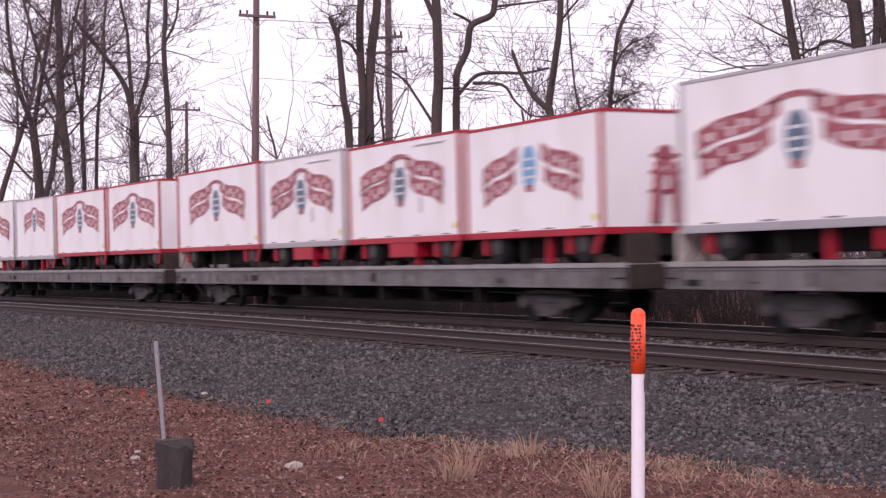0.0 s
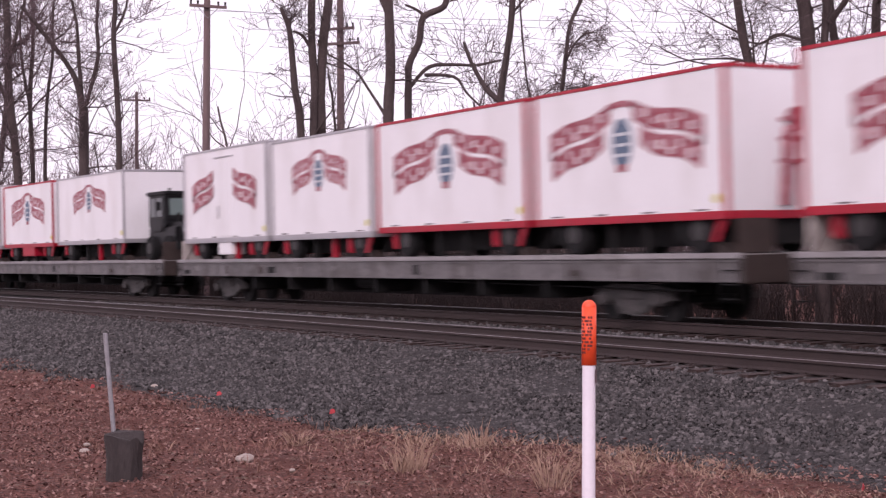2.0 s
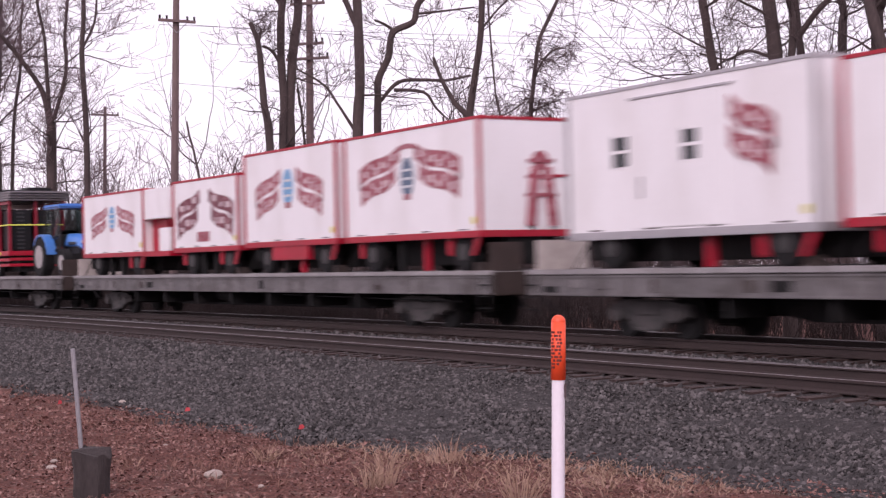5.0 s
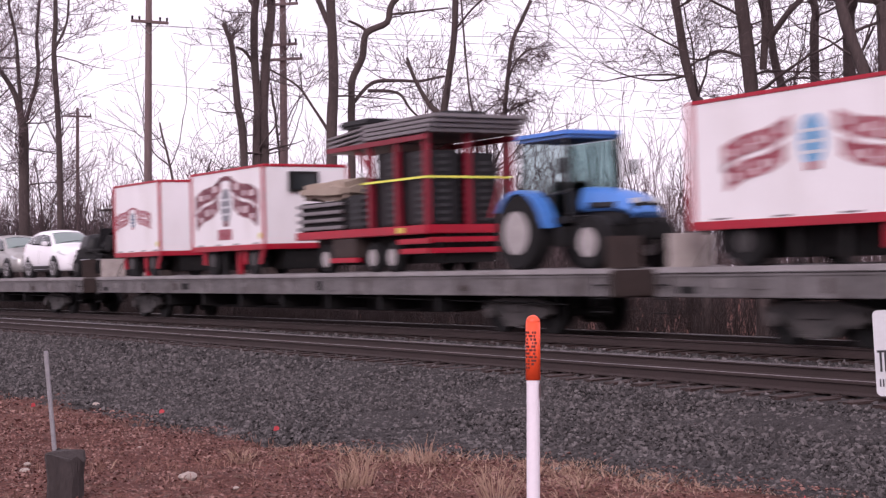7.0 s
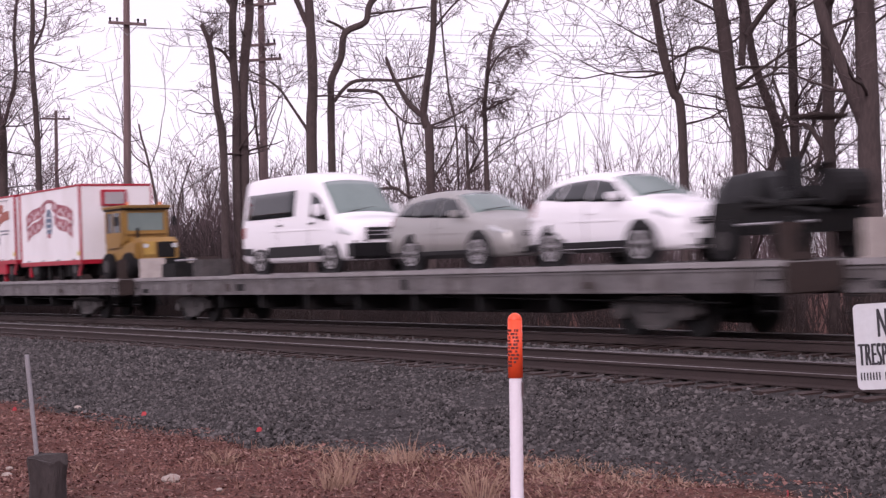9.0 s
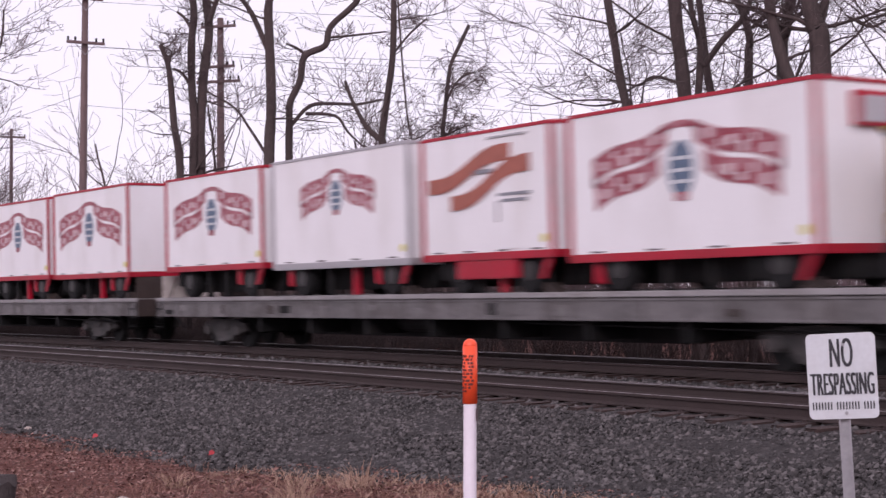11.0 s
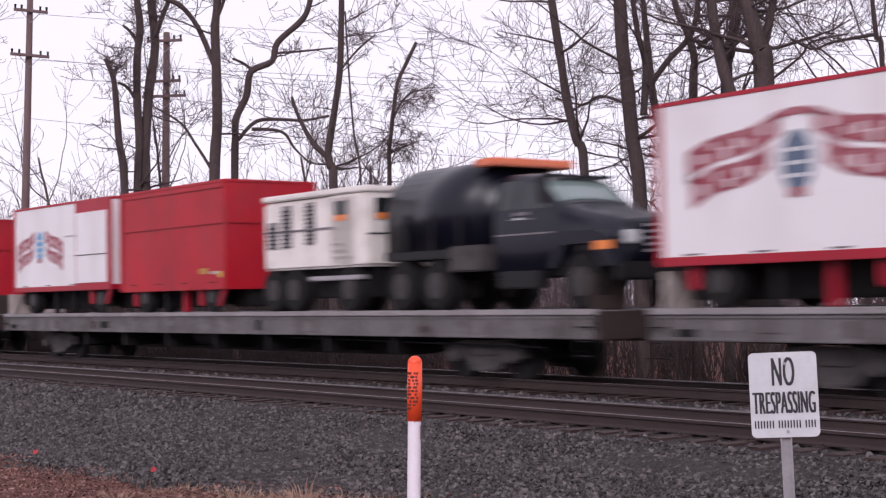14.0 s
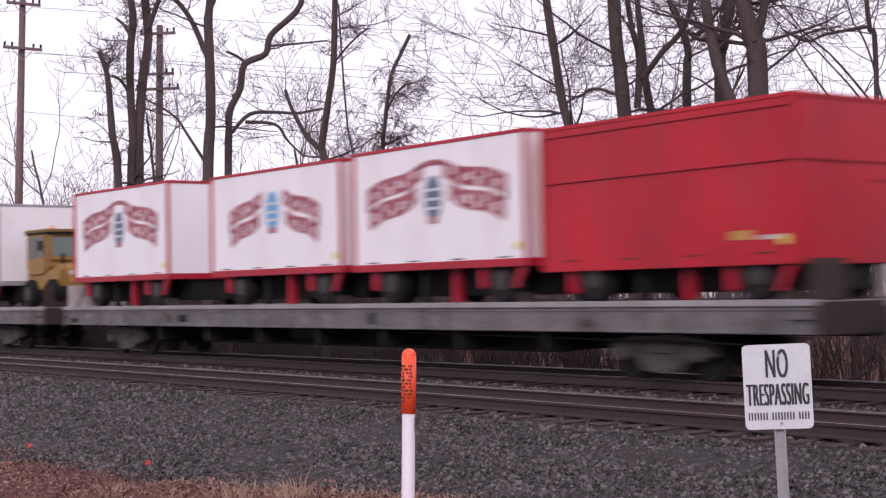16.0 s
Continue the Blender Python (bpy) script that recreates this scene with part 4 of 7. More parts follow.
def car(name, label, paint, table, category, wheel_r, bases, screen, panes, lamps, grille, cladding, mirror, bonnet_line, crown=0.05):
    """A road car, front bumper at x = 0, body towards -x; z = 0 at the deck."""
    c = thing(name, label, category, "road vehicles on the train")
    b = Body(table, crown)
    part("body", b.mesh(), paint, c, smooth=True)
    part("windscreen", b.top_patch(screen[0], screen[1], 0.98, 0.93, 0.014), WINDSHIELD, c, "pale reflecting windscreen", smooth=True)
    part("wiper", rod(B(), (screen[0] + 0.03, -0.5, b.at(screen[0])[1] + 0.05), (screen[0] - 0.12, 0.25, b.at(screen[0] - 0.12)[1] + 0.07), 0.012, 0.012, 6), BLACKPAINT, c)
    tail = table[-1][0]
    for sg in (-1, 1):
        for front, rear, lo, hi in panes:
            part("side_window", b.side_patch(sg, front, rear, lo, hi), GLASS, c, "dark side window", smooth=True)
        for x in bases:
            w = b.flank(x, wheel_r + 0.1)
            # no hollow is cut: a black disc paints the shade inside the wheel opening
            part("wheel_arch", rod(B(), (x, sg * (w - 0.16), wheel_r + 0.02), (x, sg * (w + 0.008), wheel_r + 0.02), wheel_r + 0.085, wheel_r + 0.075, 28), BLACKPAINT, c, "black disc for the shaded wheel opening")
            alloy_wheel(c, x, sg * (w - 0.085), wheel_r, sg)
        part("headlight", b.side_patch(sg, *lamps, 0.012), LAMP, c, "clear swept-back headlamp", smooth=True)
        z0, z1 = cladding
        part("sill_trim", b.side_patch(sg, (bases[0] - wheel_r - 0.08,) * 2, (bases[1] + wheel_r + 0.08,) * 2, (z0, z0), (z1, z1), 0.010), BLACKPAINT, c, "dark plastic lower trim")
        part("rear_trim", b.side_patch(sg, (bases[1] - wheel_r - 0.08,) * 2, (tail + 0.06,) * 2, (z0 + 0.06, z0 + 0.12), (z1, z1), 0.010), BLACKPAINT, c)
        mx, mz, mt = mirror
        yw = b.flank(mx, mz)
        m = part("mirror", box(B(), mx - 0.08, mx + 0.09, sg * (yw + 0.05), sg * (yw + 0.27), mz, mz + mt, 0.04), paint, c)
        part("mirror_arm", box(B(), mx - 0.03, mx + 0.03, sg * (yw - 0.03), sg * (yw + 0.08), mz, mz + 0.05), BLACKPAINT, m)
        for x in (panes[0][1][0] - 0.03, panes[-1][0][0] - 0.9):
            za = b.at(x)[3]
            part("door_seam", b.side_patch(sg, (x, x), (x - 0.014, x - 0.014), (z1 + 0.02, z1 + 0.02), (za - 0.02, za - 0.02), 0.003), DARK, c)
            part("door_handle", b.side_patch(sg, (x + 0.28, x + 0.28), (x + 0.08, x + 0.08), (za - 0.20, za - 0.20), (za - 0.15, za - 0.15), 0.03), BLACKPAINT if category == "van" else paint, c)
        za = (z1 + b.at((bases[0] + bases[1]) / 2)[3]) / 2
        part("side_moulding", b.side_patch(sg, (bases[0] - 0.6,) * 2, (bases[1] + 0.55,) * 2, (za, za + 0.03), (za + 0.03, za + 0.06), 0.010), paint, c)
        part("tail_lamp", b.side_patch(sg, (tail + 0.26, tail + 0.30), (tail + 0.05, tail + 0.08), (1.0, 1.0), (1.28, 1.28), 0.012), TAILRED, c, "dark red tail lamp")
        part("fog_lamp", box(B(), -0.14, 0.0, sg * 0.60 - 0.09, sg * 0.60 + 0.09, cladding[1] - 0.02, cladding[1] + 0.09, 0.02), BLACKPAINT, c)
    gx, gw, gz0, gz1 = grille
    g = part("grille", prism(B(), [(gx - 0.25, gz0), (gx, gz0), (gx - 0.03, gz1), (gx - 0.25, gz1)], -gw, gw), BLACKPAINT, c, "black front grille")
    for k in range(2):
        z = gz0 + (gz1 - gz0) * (0.36 + 0.34 * k)
        part("grille_bar", box(B(), gx - 0.03, gx + 0.008, -gw * 0.92, gw * 0.92, z - 0.012, z + 0.012), GREYTRIM, g)
    part("badge", box(B(), gx - 0.02, gx + 0.02, -0.10, 0.10, (gz0 + gz1) / 2 - 0.035, (gz0 + gz1) / 2 + 0.035, 0.012), CHROME, g)
    w0 = table[1][5] * (1.06 if category == "van" else 0.93)
    part("front_bumper", box(B(), -0.36, 0.05, -w0, w0, 0.32 if category == "van" else cladding[0] + 0.02, bonnet_line, 0.07), BLACKPAINT if category == "van" else paint, c)
    part("lower_grille", box(B(), 0.01, 0.062, -w0 * 0.62, w0 * 0.62, cladding[0] + 0.07, cladding[0] + 0.19, 0.01), BLACKPAINT, c)
    for x in (bases[0], bases[1]):
        part("tie_down_chain", rod(B(), (x, -0.6, 0.3), (x + 0.55, -1.1, 0.02), 0.018, 0.018, 6), DARK, c)
    return c


HUBBRIGHT = mat("alloy_rim", (0.50, 0.49, 0.50), 0.35, metal=0.6, var=0.35, scale=14)
CROSSOVER = ((0.0, 0.74, 0.50, 0.62, 0.60, 0.66, 0.34), (-0.06, 0.93, 0.62, 0.78, 0.74, 0.78, 0.28), (-0.28, 1.05, 0.72, 0.92, 0.86, 0.89, 0.25), (-0.8, 1.15, 0.76, 1.02, 0.90, 0.94, 0.25),
             (-1.2, 1.22, 0.76, 1.10, 0.91, 0.94, 0.25), (-2.05, 1.69, 0.62, 1.16, 0.90, 0.94, 0.25), (-2.5, 1.76, 0.61, 1.18, 0.90, 0.94, 0.25), (-3.3, 1.76, 0.60, 1.22, 0.90, 0.94, 0.25),
             (-4.0, 1.68, 0.58, 1.27, 0.88, 0.93, 0.27), (-4.28, 1.52, 0.60, 1.28, 0.84, 0.91, 0.31), (-4.45, 1.16, 0.66, 1.06, 0.80, 0.86, 0.38), (-4.5, 0.92, 0.66, 0.82, 0.76, 0.82, 0.44))
ESTATE = tuple((x * 4.75 / 4.5, 0.02 + z * 0.965 - (0.04 if x > -1.3 else 0.0), wt, zb * 0.945, wb, wm, z0) for x, z, wt, zb, wb, wm, z0 in CROSSOVER)
VAN = ((0.0, 1.04, 0.72, 0.86, 0.80, 0.84, 0.42), (-0.06, 1.16, 0.80, 0.96, 0.90, 0.93, 0.34), (-0.30, 1.25, 0.86, 1.08, 0.96, 0.99, 0.30), (-0.65, 1.32, 0.88, 1.16, 0.99, 1.02, 0.30),
       (-0.92, 1.38, 0.88, 1.24, 1.0, 1.03, 0.30), (-1.72, 2.22, 0.82, 1.42, 1.0, 1.03, 0.30), (-2.0, 2.42, 0.82, 1.43, 1.0, 1.03, 0.30), (-2.5, 2.53, 0.84, 1.44, 1.0, 1.03, 0.30),
       (-4.0, 2.56, 0.85, 1.44, 1.0, 1.03, 0.30), (-5.6, 2.54, 0.84, 1.44, 1.0, 1.03, 0.30), (-5.9, 2.49, 0.82, 1.44, 0.99, 1.02, 0.34), (-6.0, 2.34, 0.78, 1.42, 0.94, 0.97, 0.42))
load(6, 3.55, car("white_crossover_car", "white compact crossover car chained on a flat car", CARWHITE, CROSSOVER, "car", 0.37, (-0.95, -3.65), (-1.24, -2.02),
                  (((-1.38, -1.98), (-2.52, -2.52), (1.17, 1.22), (1.56, 1.64)), ((-2.55, -2.55), (-3.46, -3.38), (1.23, 1.27), (1.64, 1.62)), ((-3.50, -3.42), (-4.04, -3.88), (1.28, 1.33), (1.61, 1.54))),
                  ((-0.12, -0.12), (-0.62, -0.62), (0.80, 0.93), (0.84, 1.03)), (0.02, 0.46, 0.70, 0.82), (0.25, 0.46), (-1.62, 1.20, 0.16), 0.62))
load(6, 8.75, car("silver_estate_car", "silver grey estate car chained on a flat car", CARSILVER, ESTATE, "car", 0.37, (-0.95, -3.62), (-1.34, -2.14),
                  (((-1.48, -2.10), (-2.62, -2.62), (1.10, 1.15), (1.52, 1.60)), ((-2.65, -2.65), (-3.53, -3.48), (1.16, 1.19), (1.60, 1.58)), ((-3.57, -3.52), (-4.30, -4.07), (1.20, 1.25), (1.57, 1.50))),
                  ((-0.12, -0.12), (-0.58, -0.58), (0.72, 0.82), (0.78, 0.94)), (0.02, 0.40, 0.66, 0.78), (0.25, 0.42), (-1.70, 1.12, 0.16), 0.58))
load(6, 14.85, car("white_van", "white high-roofed passenger van with dark windows", CARWHITE, VAN, "van", 0.37, (-1.02, -4.85), (-0.96, -1.80),
                   (((-1.14, -1.70), (-2.12, -2.12), (1.28, 1.44), (1.86, 2.06)), ((-2.95, -2.95), (-5.70, -5.66), (1.47, 1.47), (2.14, 2.14))),
                   ((-0.12, -0.16), (-0.62, -0.70), (0.90, 0.98), (0.98, 1.14)), (0.03, 0.62, 0.80, 1.08), (0.44, 0.72), (-1.45, 1.42, 0.30), 0.78, 0.06))


def blue_tractor():
    t = thing("farm_tractor", "blue farm tractor with a glazed cab, facing along the train", "tractor", "machines on the train")
    bonnet = Body(((0.0, 1.28, 0.26, 1.18, 0.34, 0.36, 1.12), (-0.12, 1.46, 0.32, 1.34, 0.41, 0.43, 1.16), (-0.6, 1.64, 0.36, 1.46, 0.44, 0.46, 1.24), (-1.3, 1.76, 0.38, 1.52, 0.46, 0.48, 1.26), (-1.78, 1.80, 0.38, 1.54, 0.46, 0.48, 1.26)), 0.05)
    part("bonnet", bonnet.mesh(), TRACTORBLUE, t, "blue bonnet", smooth=True)
    part("engine", box(B(), -1.75, -0.3, -0.36, 0.36, 0.9, 1.30, 0.05), BLACKPAINT, t, "dark engine block")
    for y in (-1, 1):
        part("side_louvre", bonnet.side_patch(y, (-0.55, -0.55), (-1.45, -1.45), (1.32, 1.32), (1.44, 1.46), 0.006), BLACKPAINT, t)
    part("roof_vent", box(B(), -3.3, -2.3, -0.35, 0.35, 3.09, 3.14, 0.02), TRACTORBLUE, t)
    part("nose_grille", box(B(), -0.14, -0.02, -0.36, 0.36, 0.95, 1.42, 0.03), BLACKPAINT, t)
    part("chassis", box(B(), -4.1, -0.2, -0.32, 0.32, 0.55, 1.05, 0.05), DARK, t)
    part("front_axle", box(B(), -0.95, -0.65, -0.85, 0.85, 0.5, 0.72, 0.04), DARK, t)
    part("front_weight", box(B(), -0.05, 0.35, -0.35, 0.35, 0.6, 0.95, 0.04), DARK, t)
    for y in (-0.85, 0.85):
        wheel(t, -0.8, y, 0.58, 0.58, 0.36, 0.32, HUBPALE, "front_wheel")
        wheel(t, -3.3, y * 1.08, 0.85, 0.85, 0.46, 0.50, HUBPALE, "rear_wheel")
        f = B()
        out = [(-3.3 + 0.98 * math.cos(radians(a)), 0.85 + 0.98 * math.sin(radians(a))) for a in range(5, 150, 12)]
        inn = [(-3.3 + 0.90 * math.cos(radians(a)), 0.85 + 0.90 * math.sin(radians(a))) for a in range(148, 4, -12)]
        prism(f, out + inn, y - 0.26 if y < 0 else y - 0.16, y + 0.16 if y < 0 else y + 0.26)
        part("fender", f, TRACTORBLUE, t, "blue rear mudguard")
        part("mirror", box(B(), -1.75, -1.68, y * 1.2 - 0.1, y * 1.2 + 0.1, 2.1, 2.45, 0.02), BLACKPAINT, t)
    # cab: posts, panes and roof
    for x in (-1.80, -3.65):
        for y in (-0.72, 0.72):
            part("cab_post", rod(B(), (x, y, 1.1), (x - (0.0 if x < -3 else 0.15), y * 0.94, 2.92), 0.045, 0.045, 8), BLACKPAINT, t)
    part("cab_floor", box(B(), -3.7, -1.75, -0.74, 0.74, 1.02, 1.18, 0.02), DARK, t)
    part("cab_roof", box(B(), -3.85, -1.72, -0.80, 0.80, 2.92, 3.10, 0.08), TRACTORBLUE, t, "blue cab roof")
    for y in (-0.71, 0.71):
        part("side_pane", quad_panel(((-1.85, y, 1.25), (-3.6, y, 1.45), (-3.6, y * 0.95, 2.90), (-1.98, y * 0.95, 2.90)), 0.01), CABGLASS, t)
    part("front_pane", quad_panel(((-1.79, -0.68, 1.8), (-1.79, 0.68, 1.8), (-1.93, 0.64, 2.90), (-1.93, -0.64, 2.90)), 0.01), CABGLASS, t)
    part("seat", box(B(), -3.2, -2.7, -0.25, 0.25, 1.2, 2.0, 0.08), BLACKPAINT, t)
    part("steering_wheel", rod(B(), (-2.35, 0, 1.85), (-2.38, 0, 1.89), 0.2, 0.2, 14), BLACKPAINT, t)
    for y in (-0.72, 0.72):
        part("door_frame", rod(B(), (-2.75, y, 1.15), (-2.75, y * 0.95, 2.92), 0.035, 0.035, 8), BLACKPAINT, t)
        part("cab_rail", rod(B(), (-1.85, y, 1.75), (-3.65, y, 1.55), 0.03, 0.03, 8), BLACKPAINT, t)
        part("step", box(B(), -2.3, -1.8, y - 0.12, y + 0.12, 0.5, 0.95, 0.03), DARK, t)
    part("dashboard", box(B(), -2.1, -1.82, -0.5, 0.5, 1.2, 1.75, 0.06), BLACKPAINT, t)
    part("exhaust", rod(B(), (-1.62, 0.55, 1.5), (-1.62, 0.55, 3.0), 0.045, 0.045, 10), DARK, t)
    for y in (-0.25, 0.25):
        part("headlight", box(B(), -0.16, 0.0, y - 0.12, y + 0.12, 1.38, 1.5, 0.02), LAMP, t)
    part("tie_down_chain", rod(B(), (-0.5, -0.8, 0.5), (0.2, -1.2, 0.02), 0.02, 0.02, 6), DARK, t)
    return t


HUBPALE = mat("pale_wheel_disc", (0.36, 0.33, 0.33), 0.6, var=0.2, scale=6, dirt=(0.25, 0.2, 0.18))
CABGLASS = bpy.data.materials.new("clear_glass")
CABGLASS.use_nodes = True
_n = CABGLASS.node_tree.nodes["Principled BSDF"]
_n.inputs["Base Color"].default_value, _n.inputs["Roughness"].default_value = (0.42, 0.52, 0.52, 1), 0.05
_n.inputs["Transmission Weight"].default_value, _n.inputs["IOR"].default_value = 1.0, 1.05
load(5, 1.07, resized(blue_tractor(), 0.9))


def seat_wagon():
    """A red flat wagon with stacked folding seats under a roof of grey panels."""
    w = thing("seat_wagon", "red flat wagon stacked with black folding seats under grey panels", "circus wagon", "wagons on the train")
    L = 6.45
    part("bed", box(B(), -L, 0.0, -1.2, 1.2, 0.86, 1.06, 0.02), RED, w, "red steel bed")
    for x0, x1, z in ((-1.2, 0.0, 0.42), (-1.3, 0.1, 0.64), (-4.6, -3.2, 0.26)):
        part("lower_frame", box(B(), x0, x1, -1.2, -1.1, z, z + 0.12, 0.01), RED, w)
    part("front_frame", box(B(), -0.05, 0.05, -1.2, 1.2, 0.42, 0.54, 0.01), RED, w)
    part("front_frame", box(B(), 0.0, 0.10, -1.2, 1.2, 0.66, 0.78, 0.01), RED, w)
    part("under_box", box(B(), -4.5, -3.3, -1.18, -0.7, 0.38, 0.84, 0.02), RUSTY, w, "rusty locker under the bed")
    part("underframe", box(B(), -L + 0.3, -0.1, -0.7, 0.7, 0.2, 0.86), DARK, w)
    for x in (-1.7, -2.6, -4.95):
        for y in (-1.0, 1.0):
            wheel(w, x, y, 0.36, 0.36, 0.24, 0.2, HUBPALE)
    for x in (-0.08, -1.35, -2.6):
        for y in (-1.12, 1.12):
            part("upright", box(B(), x - 0.07, x + 0.07, y - 0.06, y + 0.06, 1.06, 3.15, 0.01), DARKRED, w, "dark red upright post")
    part("upright", box(B(), -0.13, -0.01, -0.1, 0.04, 1.06, 3.15, 0.01), DARKRED, w, "dark red upright post")
    part("brace", rod(B(), (-2.6, -1.12, 2.4), (-3.3, -1.12, 3.0), 0.05, 0.05, 8), DARKRED, w)
    part("brace", rod(B(), (0.0, 0.5, 1.2), (0.05, 1.1, 2.9), 0.04, 0.04, 8), DARKRED, w)
    for k, (x0, x1, y0, y1, z1) in enumerate(((-1.25, -0.2, -1.02, -0.15, 2.75), (-1.25, -0.2, 0.1, 0.85, 2.7), (-2.5, -1.45, -1.02, 1.0, 2.8), (-3.1, -2.7, -1.0, 0.9, 2.25), (-4.0, -3.15, -1.02, 1.0, 1.9))):
        st = part("seat_block", box(B(), x0, x1, y0, y1, 1.06, z1, 0.04), BLACKPAINT, w, "tall black block of folded seating")
        for j in range(int((z1 - 1.15) / 0.16)):
            part("seat_edge", box(B(), x1 - 0.5, x1 - 0.15, y0 - 0.03, y0 + 0.01, 1.15 + 0.16 * j, 1.22 + 0.16 * j), SEATGREY, st)
            if k < 2:
                part("seat_edge", box(B(), x1 - 0.01, x1 + 0.03, y0 + 0.25, y0 + 0.55, 1.15 + 0.16 * j, 1.22 + 0.16 * j), SEATGREY, st)
    for k in range(4):
        part("roof_panel", box(B(), -2.75, 0.20 + 0.10 * k, -1.25, 1.3, 3.12 + 0.10 * k, 3.20 + 0.10 * k, 0.01), PANELGREY, w, "grey aluminium panel")
    for k in range(4):
        m = Matrix.Translation((-2.7, 0, 3.08 + 0.11 * k)) @ Matrix.Rotation(radians(-4), 4, "Y")
        part("rear_roof_panel", box(B(), -1.9, 0.0, -1.22, 1.22, 0.0, 0.06, 0.01), PANELGREY, w, at=m)
    for y in (-1.18, 1.18):
        part("roof_beam", box(B(), -4.6, 0.1, y - 0.05, y + 0.05, 2.96, 3.08, 0.01), DARKRED, w)
    part("roof_roll", box(B(), -4.4, -2.9, -1.0, 1.0, 3.54, 3.72, 0.06), BLACKPAINT, w, "black roll on the roof")
    part("roof_roll", box(B(), -1.6, -0.6, -0.2, 0.9, 3.52, 3.70, 0.06), BLACKPAINT, w, "black roll on the roof")
    for k in range(4):
        part("stacked_bar", box(B(), -L, -4.1, -1.15, 1.15, 1.10 + 0.19 * k, 1.19 + 0.19 * k, 0.015), PANELGREY, w, "stacked pale bar")
    part("stack_core", box(B(), -L + 0.1, -4.1, -1.05, 1.05, 1.06, 1.8), DARK, w)
    t = B()
    box(t, -L - 0.02, -4.0, -1.1, 1.1, 1.84, 2.32, 0.14)
    bmesh.ops.subdivide_edges(t, edges=t.edges[:], cuts=3, use_grid_fill=True)
    for v in t.verts:
        v.co.z += 0.16 * noise.noise(v.co * 2.0)
    part("tarpaulin", t, HAYBALE, w, "tan folded tarpaulin")
    part("strap", box(B(), -2.9, 0.0, -1.20, -1.185, 2.10, 2.15), STRAP, w, "yellow ratchet strap")
    part("strap", box(B(), 0.0, 0.015, -1.19, 1.1, 2.10, 2.15), STRAP, w, "yellow ratchet strap")
    part("end_plate", box(B(), -1.3, -1.0, -1.215, -1.2, 0.9, 1.02), YELLOWDOT, w)
    return w


DARKRED = mat("dark_red_paint", (0.21, 0.008, 0.022), 0.5, var=0.2, scale=3)
SEATGREY = mat("grey_plastic", (0.030, 0.030, 0.033), 0.6, var=0.2)
PANELGREY = mat("weathered_aluminium", (0.21, 0.19, 0.20), 0.5, metal=0.3, var=0.2, scale=2)
load(5, 7.18, seat_wagon())


def low_machine():
    """A low black utility machine with a small canopy."""
    m = thing("utility_machine", "low black utility machine with a small canopy", "utility vehicle", "machines on the train")
    part("body", prism(B(), [(0.0, 0.45), (0.05, 0.80), (-0.5, 1.0), (-2.4, 1.0), (-2.5, 0.45)], -0.62, 0.62), DARK, m)
    part("deck_rack", box(B(), -1.5, 0.1, -0.75, 0.75, 0.88, 0.95, 0.02), DARK, m)
    hood = Body(((-1.45, 1.38, 0.44, 1.15, 0.52, 0.54, 0.8), (-1.6, 1.50, 0.46, 1.2, 0.55, 0.57, 0.7), (-2.2, 1.46, 0.46, 1.15, 0.55, 0.57, 0.6), (-2.5, 1.28, 0.42, 1.0, 0.50, 0.52, 0.55), (-2.62, 0.95, 0.36, 0.8, 0.44, 0.46, 0.6)), 0.06)
    part("engine_hood", hood.mesh(), BLACKPAINT, m, "rounded black engine hood", smooth=True)
    part("seat", box(B(), -1.0, -0.55, -0.3, 0.3, 0.95, 1.22, 0.09), BLACKPAINT, m)
    part("backrest", box(B(), -1.12, -0.95, -0.28, 0.28, 1.15, 1.72, 0.07), BLACKPAINT, m)
    part("steering_column", rod(B(), (-0.05, -0.05, 0.95), (-0.30, -0.05, 1.48), 0.03, 0.03, 8), DARK, m)
    part("steering_wheel", rod(B(), (-0.31, -0.05, 1.48), (-0.33, -0.05, 1.51), 0.18, 0.18, 16), DARK, m)
    part("hose_reel", rod(B(), (0.15, -0.45, 1.15), (0.15, 0.3, 1.15), 0.30, 0.30, 18), TYRE, m, "black hose reel")
    part("lift_arm", rod(B(), (-1.5, -0.68, 1.05), (0.3, -0.68, 0.75), 0.06, 0.05, 8), DARK, m)
    for y in (-0.6, 0.6):
        for x in (-0.45, -1.95):
            wheel(m, x, y * 1.15, 0.36, 0.36, 0.26, 0.16, HUB)
    for y in (-0.45, 0.25):
        part("roll_bar", rod(B(), (-0.55, y, 1.0), (-0.25, y, 2.30), 0.022, 0.022, 8), BLACKPAINT, m)
    part("canopy", box(B(), -0.60, 0.10, -0.5, 0.3, 2.29, 2.36, 0.03), RUSTY, m, "small brown canopy")
    part("bar", rod(B(), (0.05, -0.7, 0.62), (-1.6, -0.76, 0.62), 0.025, 0.025, 8), GALV, m)
    return m


load(6, 0.6, low_machine())


